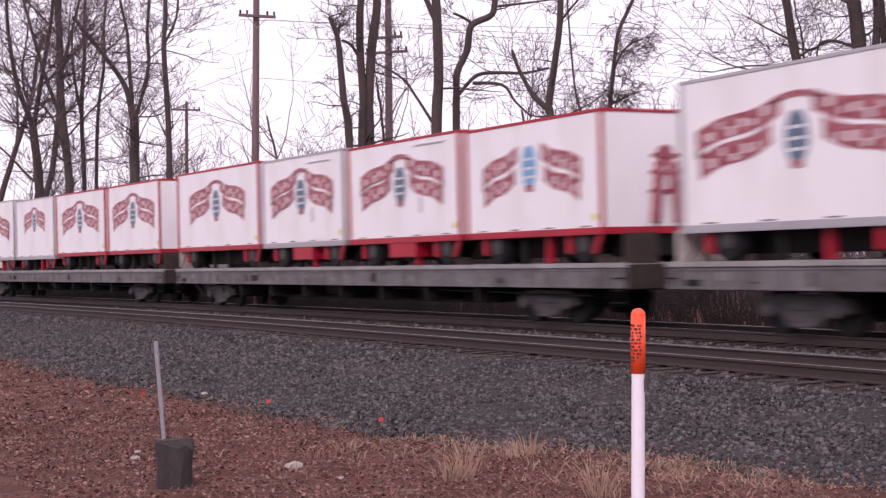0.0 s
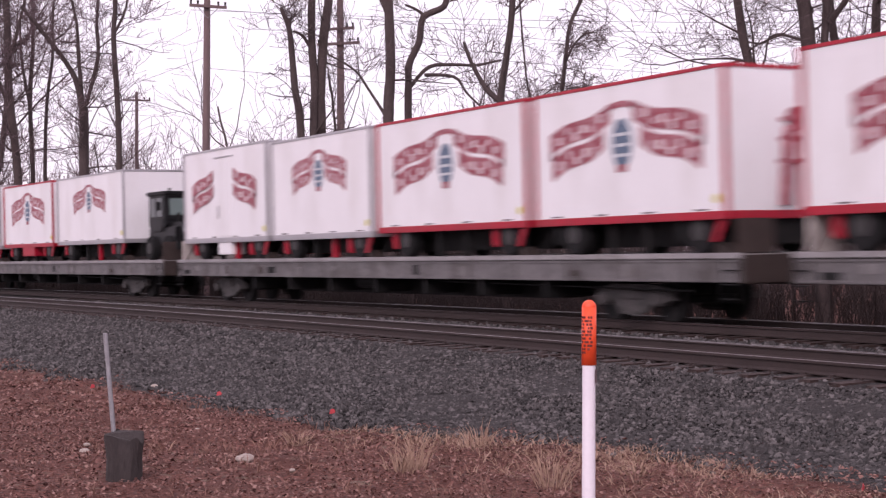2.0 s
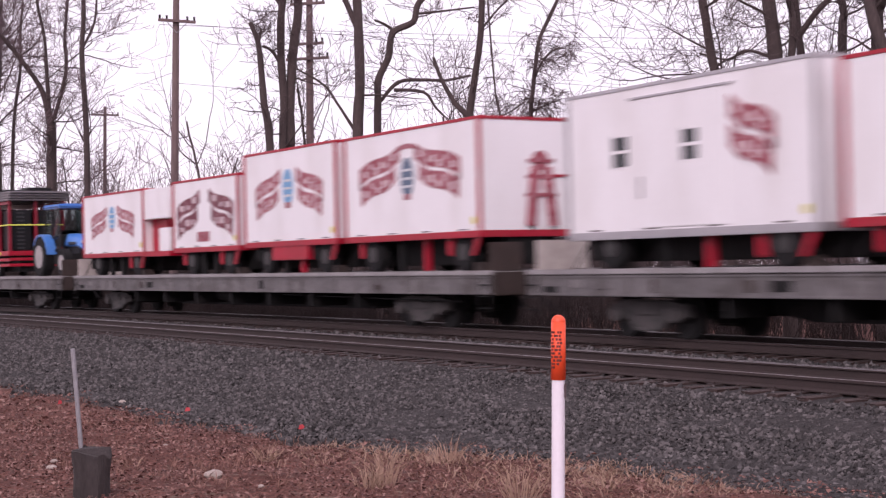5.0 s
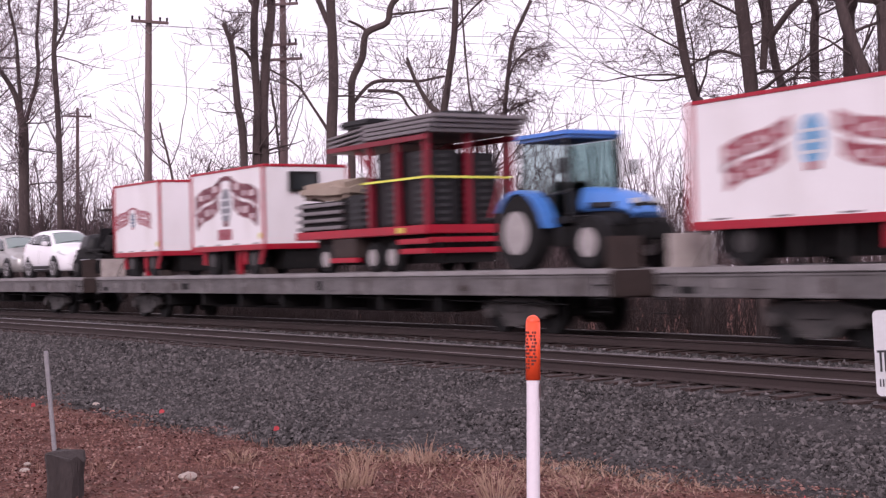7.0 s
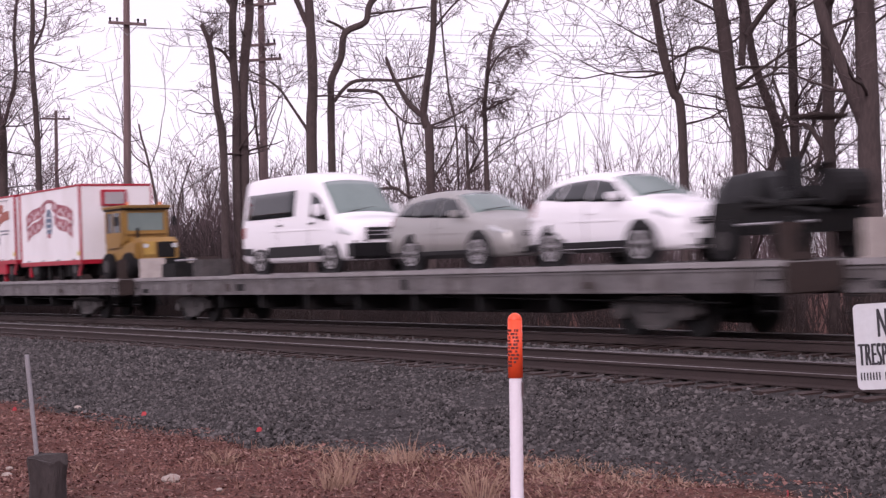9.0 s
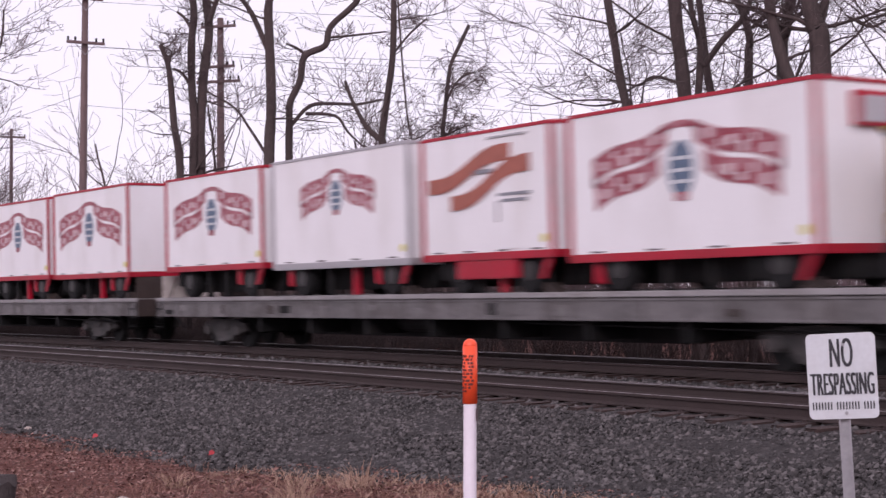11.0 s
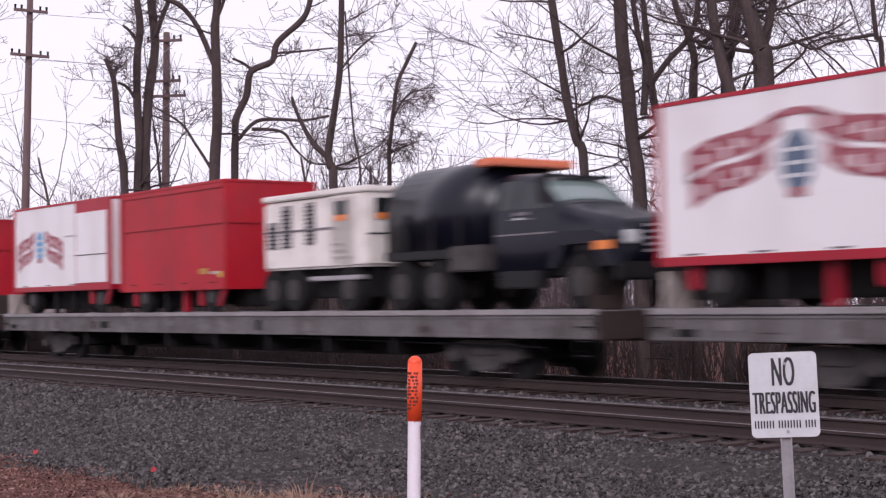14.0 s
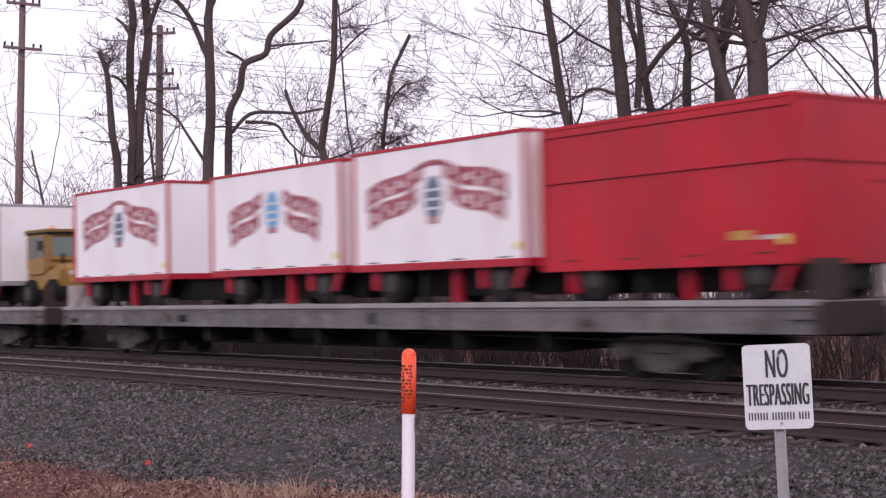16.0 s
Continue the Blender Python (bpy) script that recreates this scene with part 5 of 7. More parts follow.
def cab_tractor(paint, label, black=False):
    t = thing("yard_tractor", label, "tractor", "machines on the train")
    part("body", box(B(), -2.7, -0.2, -0.75, 0.75, 0.5, 1.15, 0.05), paint, t)
    part("hood", prism(B(), [(0.0, 0.6), (0.0, 1.15), (-0.25, 1.3), (-1.1, 1.3), (-1.1, 0.6)], -0.6, 0.6), paint, t)
    part("grille", box(B(), -0.02, 0.03, -0.1, 0.5, 0.65, 1.15, 0.02), DARK, t)
    part("bumper", box(B(), -0.02, 0.22, -0.85, 0.85, 0.35, 0.62, 0.03), DARK, t)
    cab = part("cab", box(B(), -2.6, -1.1, -0.80, 0.80, 1.1, 2.25, 0.04), paint, t)
    part("cab_roof", box(B(), -2.7, -0.92, -0.88, 0.88, 2.27, 2.37, 0.04), paint, t)
    part("roof_lip", box(B(), -2.62, -0.99, -0.83, 0.83, 2.22, 2.275), DARK, t)
    for y in (-0.70, 0.70):
        part("windscreen_post", box(B(), -1.12, -1.05, y - 0.07, y + 0.07, 1.2, 2.24, 0.015), paint, cab)
    part("windscreen_sill", box(B(), -1.12, -1.02, -0.76, 0.76, 1.42, 1.54, 0.02), paint, cab)
    part("engine_hatch", box(B(), -0.30, 0.04, -0.55, -0.18, 0.72, 1.16, 0.03), TRUCKMET if black else OCHRE, t)
    part("pipe", rod(B(), (-0.7, -0.45, 1.28), (-0.7, -0.45, 1.62), 0.05, 0.05, 10), DARK, t)
    part("windscreen", box(B(), -1.11, -1.085, -0.62, 0.62, 1.55, 2.12, 0.01), WINDSHIELD, cab, "pale windscreen")
    for y in (-0.80, 0.80):
        part("side_window", box(B(), -2.42, -1.92, y - 0.012, y + 0.012, 1.5, 2.14, 0.01), GLASS, cab)
        part("side_window", box(B(), -1.82, -1.28, y - 0.012, y + 0.012, 1.5, 2.14, 0.01), GLASS, cab)
        part("door", box(B(), -2.4, -1.3, y - 0.02 if y < 0 else y, y if y < 0 else y + 0.02, 1.0, 1.45, 0.005), paint, cab)
        part("mirror", box(B(), -1.15, -1.08, y * 1.25 - 0.07, y * 1.25 + 0.07, 1.7, 2.0, 0.01), BLACKPAINT, t)
        for x in (-0.6, -2.2):
            wheel(t, x, y, 0.42, 0.42, 0.3, 0.2, HUB)
        part("headlight", box(B(), -0.02, 0.05, y * 0.6 - 0.09, y * 0.6 + 0.09, 0.95, 1.1, 0.02), LAMP, t)
        part("beacon", rod(B(), (-1.2, y * 0.7, 2.38), (-1.2, y * 0.7, 2.48), 0.05, 0.04, 10), DARK if black else AMBER, t)
    return t


load(3, 0.62, cab_tractor(BLACKPAINT, "black cab tractor standing before a white wagon", True))
load(7, 0.3, cab_tractor(YELLOW, "yellow cab tractor standing before a red-framed wagon"))
load(11, 0.5, cab_tractor(YELLOW, "yellow cab tractor standing before a white wagon"))


def low_blocks():
    b = thing("ramp_block", "low dark grey steel loading ramp blocks on the deck", "ramp", "ramps on the train")
    part("block", box(B(), -0.7, 0.0, -1.2, -0.3, 0.0, 0.5, 0.03), TRUCKMET, b)
    part("block", box(B(), -2.9, -1.9, -1.2, -0.2, 0.0, 0.42, 0.03), DARK, b)
    part("bar", rod(B(), (-1.9, -1.15, 0.5), (-0.6, -1.15, 0.5), 0.03, 0.03, 8), GALV, b)
    return b


load(6, 22.9, low_blocks())


def tank_truck():
    t = thing("tank_truck", "dark navy tank truck with an orange light bar", "tank truck", "machines on the train")
    part("frame", box(B(), -7.0, -0.2, -0.45, 0.45, 0.6, 0.85, 0.02), DARK, t)
    part("bumper", box(B(), -0.1, 0.12, -1.15, 1.15, 0.5, 0.82, 0.04), BLACKPAINT, t)
    shape = Body(((0.0, 1.34, 0.62, 1.16, 0.72, 0.76, 0.86), (-0.10, 1.54, 0.76, 1.30, 0.86, 0.90, 0.80), (-0.60, 1.66, 0.80, 1.38, 0.96, 1.00, 0.80), (-1.45, 1.82, 0.84, 1.50, 1.00, 1.03, 0.80),
                  (-1.72, 1.92, 0.90, 1.74, 1.00, 1.04, 0.72), (-2.34, 2.40, 0.86, 1.82, 1.00, 1.04, 0.62), (-2.70, 2.51, 0.85, 1.84, 1.00, 1.04, 0.62), (-3.30, 2.54, 0.85, 1.84, 1.00, 1.04, 0.62), (-3.5, 2.50, 0.84, 1.84, 1.00, 1.03, 0.64)), 0.05)
    part("cab", shape.mesh(), NAVY, t, "dark navy cab and bonnet", smooth=True)
    part("windscreen", shape.top_patch(-1.76, -2.32, 0.97, 0.95, 0.014), WINDSHIELD, t, "pale windscreen", smooth=True)
    part("sun_visor", box(B(), -2.36, -2.16, -0.80, 0.80, 2.44, 2.49, 0.015), NAVY, t)
    part("bonnet_seam", shape.top_patch(-1.62, -1.64, 0.98, 0.98, 0.006), DARK, t)
    part("grille", box(B(), 0.01, 0.06, -0.5, 0.5, 0.95, 1.5, 0.03), DARK, t)
    for k in range(5):
        part("grille_bar", box(B(), 0.05, 0.09, -0.55, 0.55, 0.98 + 0.11 * k, 1.03 + 0.11 * k, 0.01), CHROME, t)
    for y in (-1.0, 1.0):
        part("side_window", shape.side_patch(y, (-1.92, -2.30), (-2.80, -2.80), (1.84, 1.86), (2.30, 2.40)), GLASS, t, "dark side window")
        part("side_window", shape.side_patch(y, (-2.90, -2.90), (-3.36, -3.36), (1.86, 1.86), (2.40, 2.40)), GLASS, t, "dark side window")
        part("door_handle", shape.side_patch(y, (-2.66, -2.66), (-2.82, -2.82), (1.66, 1.66), (1.70, 1.70), 0.03), CHROME, t)
        part("pin_stripe", shape.side_patch(y, (-1.80, -1.80), (-3.45, -3.45), (1.38, 1.38), (1.41, 1.41), 0.006), PANELGREY, t)
        part("fender", prism(B(), [(-0.05, 0.75), (-0.1, 1.25), (-0.4, 1.38), (-1.5, 1.38), (-1.75, 0.75), (-1.55, 0.75), (-1.35, 1.15), (-0.55, 1.15), (-0.35, 0.75)], y - 0.18, y + 0.16), NAVY, t)
        part("headlight", box(B(), -0.1, 0.05, y * 0.78 - 0.14, y * 0.78 + 0.14, 1.12, 1.36, 0.03), LAMP, t)
        part("marker_lamp", box(B(), -0.55, -0.08, y * 1.17 - 0.02, y * 1.17 + 0.02, 1.02, 1.20, 0.015), AMBER, t, "amber side lamp")
        wheel(t, -0.95, y, 0.5, 0.5, 0.3, 0.26, HUB)
        for x in (-5.2, -6.4):
            wheel(t, x, y * 0.95, 0.5, 0.5, 0.45, 0.26, HUB)
        for k in range(3):
            part("print_bar", box(B(), -3.1 + 0.1 * k, -2.3 - 0.1 * k, y * 1.025 - 0.004, y * 1.025 + 0.004, 1.50 + 0.12 * k, 1.56 + 0.12 * k), PANELGREY, t, "plain bar of lettering")
        part("step_box", box(B(), -3.2, -2.0, y - 0.18, y + 0.1, 0.4, 0.72, 0.03), BLACKPAINT, t)
        part("tool_box", box(B(), -4.7, -3.7, y - 0.2, y + 0.15, 0.75, 1.25, 0.03), TRUCKMET, t)
    bm = B()
    ring = [(-1.16, 1.2), (-1.18, 1.9)] + [(-1.18 * math.cos(radians(k)), 1.9 + 1.05 * math.sin(radians(k))) for k in range(10, 180, 10)] + [(1.18, 1.9), (1.16, 1.2)]
    fa = [bm.verts.new((-7.0, y, z)) for y, z in ring]
    fb = [bm.verts.new((-3.75, y, z)) for y, z in ring]
    bm.faces.new(fa)
    bm.faces.new(fb[::-1])
    for i in range(len(ring)):
        j = (i + 1) % len(ring)
        bm.faces.new((fa[i], fb[i], fb[j], fa[j]))
    bmesh.ops.recalc_face_normals(bm, faces=bm.faces)
    bmesh.ops.bevel(bm, geom=[e for e in bm.edges if abs(e.verts[0].co.x - e.verts[1].co.x) < 0.01], offset=0.12, segments=3, affect="EDGES")
    part("tank", bm, NAVY, t, "round-topped dark tank", smooth=True)
    for x in (-6.2, -5.3, -4.4):
        part("tank_band", box(B(), x - 0.04, x + 0.04, -1.195, -1.15, 1.2, 1.95, 0.01), BLACKPAINT, t)
    part("tank_cradle", box(B(), -7.0, -3.8, -1.15, 1.15, 1.02, 1.22, 0.02), BLACKPAINT, t)
    part("hatch", rod(B(), (-5.0, 0, 2.8), (-5.0, 0, 2.98), 0.3, 0.28, 18), DARK, t)
    part("light_bar", box(B(), -4.1, -3.5, -1.0, 1.0, 2.74, 2.90, 0.03), REDLENS, t, "orange light bar")
    part("mirror", box(B(), -1.75, -1.65, -1.4, -1.2, 1.9, 2.4, 0.03), BLACKPAINT, t)
    return t


load(9, 0.25, tank_truck())


def generator_truck():
    t = thing("generator_truck", "cream white generator truck with louvred sides", "generator truck", "machines on the train")
    part("housing", box(B(), -5.0, -0.35, -1.2, 1.2, 0.95, 2.5, 0.05), CREAM, t)
    part("cab", box(B(), -1.6, 0.15, -1.2, 1.2, 0.95, 2.56, 0.06), CREAM, t)
    part("roof", box(B(), -5.05, 0.2, -1.24, 1.24, 2.52, 2.66, 0.03), CREAM, t)
    for x0, x1, z0, z1 in ((-4.75, -4.25, 1.45, 2.05), (-4.0, -3.5, 1.45, 2.4), (-2.75, -2.3, 1.5, 2.42)):
        g = part("louvre", box(B(), x0, x1, -1.212, -1.195, z0, z1), PANELGREY, t, "grey louvred vent")
        for k in range(int((z1 - z0) / 0.09)):
            part("slat", box(B(), x0, x1, -1.235, -1.205, z0 + 0.09 * k, z0 + 0.09 * k + 0.03), SEATGREY, g)
    part("side_rail", box(B(), -5.0, -1.4, -1.225, -1.2, 1.80, 1.84), PANELGREY, t)
    part("cab_window", box(B(), -1.3, -0.75, -1.215, -1.19, 1.95, 2.38, 0.01), GLASS, t, "dark window")
    part("windscreen", box(B(), 0.14, 0.17, -0.95, -0.1, 1.95, 2.4, 0.01), GLASS, t)
    part("windscreen", box(B(), 0.14, 0.17, 0.1, 0.95, 1.95, 2.4, 0.01), GLASS, t)
    part("amber_panel", box(B(), -1.3, -0.75, -1.22, -1.205, 1.95, 2.08), AMBER, t)
    part("amber_panel", box(B(), 0.165, 0.18, -0.95, -0.1, 1.95, 2.08), AMBER, t)
    for k in range(3):
        part("print_bar", box(B(), -1.4, -0.6 - 0.15 * k, -1.215, -1.2, 1.15 + 0.14 * k, 1.2 + 0.14 * k), BEIGE, t, "plain bar of lettering")
    part("end_seam", box(B(), 0.15, 0.16, -1.15, 1.15, 1.62, 1.66), SEATGREY, t)
    part("chassis", box(B(), -5.1, 0.0, -0.9, 0.9, 0.3, 0.95, 0.03), DARK, t)
    part("running_board", box(B(), -2.6, -0.1, -1.22, -1.0, 0.68, 0.78, 0.02), GREYTRIM, t)
    for x in (-0.75, -3.5, -4.6):
        for y in (-1.0, 1.0):
            wheel(t, x, y, 0.5, 0.5, 0.34, 0.24, HUB)
    return t


CREAM = mat("cream_paint", (0.80, 0.75, 0.71), 0.45, var=0.08, scale=1.2, dirt=(0.42, 0.36, 0.32), dirt_amount=0.4)
def shortened(ob, k):
    """The thing k times as long, its wheels kept round."""
    for o in ob.children_recursive:
        if not (o.name.startswith("wheel") or o.name.startswith("rim")):
            o.data.transform(Matrix.Diagonal((k, 1, 1, 1)))
        if o.parent is ob:
            o.location.x *= k
    return ob


load(9, 7.90, shortened(generator_truck(), 0.82))


# ================= beside the line: marker post, sign, stake, stump =================
def marker_post():
    p = thing("marker_post", "white plastic marker post with an orange domed top", "marker post")
    p.matrix_basis = pose(1.155, 8.926, 0.08, 0, 0.3, 0)
    bm = B()
    rod(bm, (0, 0, -0.1), (0, 0, 1.30), 0.0415, 0.0395, 24)
    part("post", bm, POSTWHITE, p, smooth=False)
    bm = B()
    rod(bm, (0, 0, 1.265), (0, 0, 1.61), 0.045, 0.044, 24)
    ball(bm, (0, 0, 1.61), 0.044, seg=20)
    part("cap", bm, ORANGE, p, "orange domed cap", smooth=True)
    bm = B()
    rnd = random.Random(4)
    for k in range(11):
        z = 1.34 + 0.021 * k
        for a in range(4):
            if rnd.random() < 0.8:
                ang = radians(-150 + 22 * a + rnd.uniform(-6, 6))
                c = Vector((math.cos(ang) * 0.046, math.sin(ang) * 0.046, z))
                m = Matrix.Translation(c) @ Matrix.Rotation(ang, 4, "Z")
                bmesh.ops.create_cube(bm, size=1, matrix=m @ Matrix.Diagonal((0.003, rnd.uniform(0.009, 0.016), 0.013, 1)))
    part("print_bar", bm, mat("dark_print", (0.13, 0.02, 0.015), 0.6), p, "bars of small dark print")
    part("chip", box(B(), 0.034, 0.043, -0.03, 0.0, 1.16, 1.24), TWIG, p, "chipped edge")


marker_post()


def text_mesh(body, size, width, bold):
    """Narrow capitals of even stroke: the letters are drawn thin, narrowed, then widened by a few shifted layers."""
    c = bpy.data.curves.new("text", "FONT")
    c.body, c.size, c.align_x, c.align_y, c.extrude = body, size, "CENTER", "CENTER", 0.0001
    c.offset = -0.010 * size
    c.space_character = 1.10
    ob = bpy.data.objects.new("text", c)
    scene.collection.objects.link(ob)
    bpy.context.view_layer.update()
    me = bpy.data.meshes.new_from_object(ob.evaluated_get(bpy.context.evaluated_depsgraph_get()))
    bpy.data.objects.remove(ob)
    xs = [v.co.x for v in me.vertices]
    k = (width - bold) / (max(xs) - min(xs))
    bm = B()
    for i in range(4):
        bm.from_mesh(me)
        bm.verts.ensure_lookup_table()
        for v in bm.verts[len(bm.verts) - len(xs):]:
            v.co.x = v.co.x * k + bold * (i / 3 - 0.5)
            v.co.z += 0.0003 * i
    bm.to_mesh(me)
    bm.free()
    me.materials.append(INK)
    return me


def trespass_sign():
    s = thing("warning_sign", "white metal no trespassing sign with black lettering on a steel post", "sign")
    s.matrix_basis = pose(3.040, 7.617, 0.1) @ Matrix.Rotation(radians(-20.8), 4, "Z") @ Matrix.Rotation(radians(-2.6), 4, "Y")
    # a flat panel with rounded corners, facing -y
    hw, hh, r, cz = 0.178, 0.226, 0.028, 1.455
    bm = B()
    pts = []
    for cx, cy, a0 in ((hw - r, hh - r, 0), (-hw + r, hh - r, 90), (-hw + r, -hh + r, 180), (hw - r, -hh + r, 270)):
        for k in range(6):
            a = radians(a0 + 18 * k)
            pts.append((cx + r * math.cos(a), cz + cy + r * math.sin(a)))
    prism(bm, pts, -0.0025, 0.0025)
    panel = part("panel", bm, SIGNWHITE, s)
    for body, size, width, dz in (("NO", 0.222, 0.120, 0.114), ("TRESPASSING", 0.170, 0.328, -0.048)):
        me = text_mesh(body, size, width, 0.008)
        o = new("lettering", me)
        o.parent = panel
        o.matrix_basis = Matrix.Translation((0, -0.0045, cz + dz)) @ Matrix.Rotation(radians(90), 4, "X")
    # the owner's line, as plain upright bars in three groups
    for start, count in ((0, 7), (8, 8), (17, 4)):
        bm = B()
        for k in range(count):
            x = -0.1625 + 0.325 * (start + k + 0.2) / 21.0
            box(bm, x, x + 0.0075, -0.0047, -0.0022, cz - 0.176, cz - 0.136)
        part("plain_bars", bm, INK, panel, "plain black bars")
    for dz in (0.165, -0.195):
        part("bolt", rod(B(), (0.012, -0.010, cz + dz), (0.012, 0.0, cz + dz), 0.009, 0.009, 8), GALV, panel)
    bm = B()
    for x in (-0.026, 0.026):
        box(bm, x - 0.004, x + 0.004, 0.006, 0.036, -0.3, cz + 0.2)
    box(bm, -0.026, 0.026, 0.030, 0.036, -0.3, cz + 0.2)
    part("post", bm, GALV, s, "galvanised channel post")


trespass_sign()


def stake_and_stump():
    s = thing("metal_stake", "thin leaning grey metal stake", "stake")
    s.matrix_basis = pose(-2.36, 12.9, 0.1)
    bm = B()
    rod(bm, (0, 0, -0.1), (-0.118, 0, 1.27), 0.020, 0.020, 8)
    part("rod", bm, GALV, s)
    bm = B()
    r = bmesh.ops.create_cone(bm, cap_ends=True, segments=14, radius1=0.165, radius2=0.14, depth=0.56, matrix=Matrix.Translation((0, 0, 0.22)))
    bmesh.ops.subdivide_edges(bm, edges=bm.edges[:], cuts=2, use_grid_fill=True)
    for v in bm.verts:
        v.co += Vector((noise.noise(v.co * 9), noise.noise(v.co * 9 + Vector((5, 0, 0))), 0.6 * noise.noise(v.co * 7 + Vector((0, 9, 0))))) * 0.03
        if v.co.z > 0.4:
            v.co.z += 0.10 * noise.noise((v.co.x * 11, v.co.y * 11, 2)) - 0.02
            v.co.x *= 1.08
    o = link("timber_stump", bm, STUMPWOOD)
    o.matrix_basis = pose(-2.23, 12.43, 0.05)
    tagged(o, "short weathered dark timber stump in leaf litter", "stump")


stake_and_stump()


def small_flags():
    for i, (x, y) in enumerate(((-2.43, 20.5), (-0.78, 17.9), (-4.48, 22.2), (3.68, 11.7))):
        s, f = on_line(x, y)
        z = ground_z(s, f)
        g = thing("marker_flag", "small red cloth survey flag on a wire", "survey flag", "survey flags in the litter")
        g.matrix_basis = pose(x, y, z, 0, 0, 20 * i)
        part("wire", rod(B(), (0, 0, -0.05), (0.01, 0, 0.13), 0.003, 0.003, 5), WIRE, g)
        bm = B()
        prism(bm, [(0.0, 0.03), (0.06, 0.035), (0.075, 0.06), (0.05, 0.09), (0.01, 0.08)], -0.004, 0.004)
        part("cloth", bm, REDFLAG, g)


small_flags()


def stones():
    rnd = random.Random(8)
    for x, y, r in ((-1.39, 13.92, 0.085), (-2.98, 14.49, 0.05), (-3.1, 15.2, 0.035), (-2.2, 16.8, 0.03), (-3.4, 17.0, 0.035), (-3.55, 22.3, 0.06), (-0.9, 13.2, 0.03)):
        bm = B()
        bmesh.ops.create_icosphere(bm, subdivisions=2, radius=r)
        for v in bm.verts:
            v.co += v.co.normalized() * r * 0.3 * noise.noise(v.co * 12 + Vector((x, y, 0)))
            v.co.z *= 0.6
        s, f = on_line(x, y)
        o = link("stone", bm, STONE)
        o.matrix_basis = pose(x, y, ground_z(s, f) + r * 0.35, 0, 0, rnd.uniform(0, 360))
        tagged(o, "pale rounded stone lying in leaf litter", "stone", "stones in the litter")


stones()


# ================= scattered ballast, leaves and grass =================
def scatter_stones():
    rng = np.random.default_rng(3)
    base = np.array([(1, 0, 0), (0, 1, 0), (-1, 0, 0), (0, -1, 0), (0, 0, 1), (0, 0, -1)], float)
    tri = np.array([(0, 1, 4), (1, 2, 4), (2, 3, 4), (3, 0, 4), (1, 0, 5), (2, 1, 5), (3, 2, 5), (0, 3, 5)])
    V, Fc, cnt = [], [], 0
    for (s0, s1, f0, f1, n, size) in ((-24, -2, -6.2, -0.6, 40000, 0.027), (-48, -24, -7.4, -0.6, 23000, 0.038), (-80, -48, -8, -0.6, 9000, 0.05), (-60, 0, 1.9, 4.0, 6000, 0.04), (-60, 2, -0.6, 1.9, 6000, 0.036)):
        ss, ff = rng.uniform(s0, s1, n), rng.uniform(f0, f1, n)
        for s, f in zip(ss, ff):
            if f < grass_edge(s) + 0.5 * rng.normal() * 0.5:
                continue
            p = spot(s, f)
            z = ground_z(s, f)
            if -0.75 < f < 2.2:
                z -= 0.015
            r = size * rng.uniform(0.6, 1.5)
            sc = r * rng.uniform(0.6, 1.25, 3)
            q = Euler(rng.uniform(0, 6.3, 3)).to_matrix()
            co = (base * sc + rng.normal(0, 0.18 * r, (6, 3))) @ np.array(q)
            V.append(co + (p.x, p.y, z + r * 0.25))
            Fc.append(tri + cnt)
            cnt += 6
    me = bpy.data.meshes.new("ballast_stones")
    me.from_pydata(np.concatenate(V).tolist(), [], np.concatenate(Fc).tolist())
    m = bpy.data.materials.new("ballast_rock")
    m.use_nodes = True
    n, l = m.node_tree.nodes, m.node_tree.links
    b = n["Principled BSDF"]
    b.inputs["Roughness"].default_value = 0.9
    geo, rp = n.new("ShaderNodeNewGeometry"), n.new("ShaderNodeValToRGB")
    rp.color_ramp.elements[0].color, rp.color_ramp.elements[1].color = (0.024, 0.021, 0.0215, 1), (0.128, 0.112, 0.112, 1)
    e = rp.color_ramp.elements.new(0.55)
    e.color = (0.052, 0.045, 0.0455, 1)
    l.new(geo.outputs["Random Per Island"], rp.inputs[0])
    l.new(rp.outputs[0], b.inputs["Base Color"])
    me.materials.append(m)
    tagged(new("ballast_stones", me), "broken dark grey ballast stones", "ballast", kind="stuff")


scatter_stones()


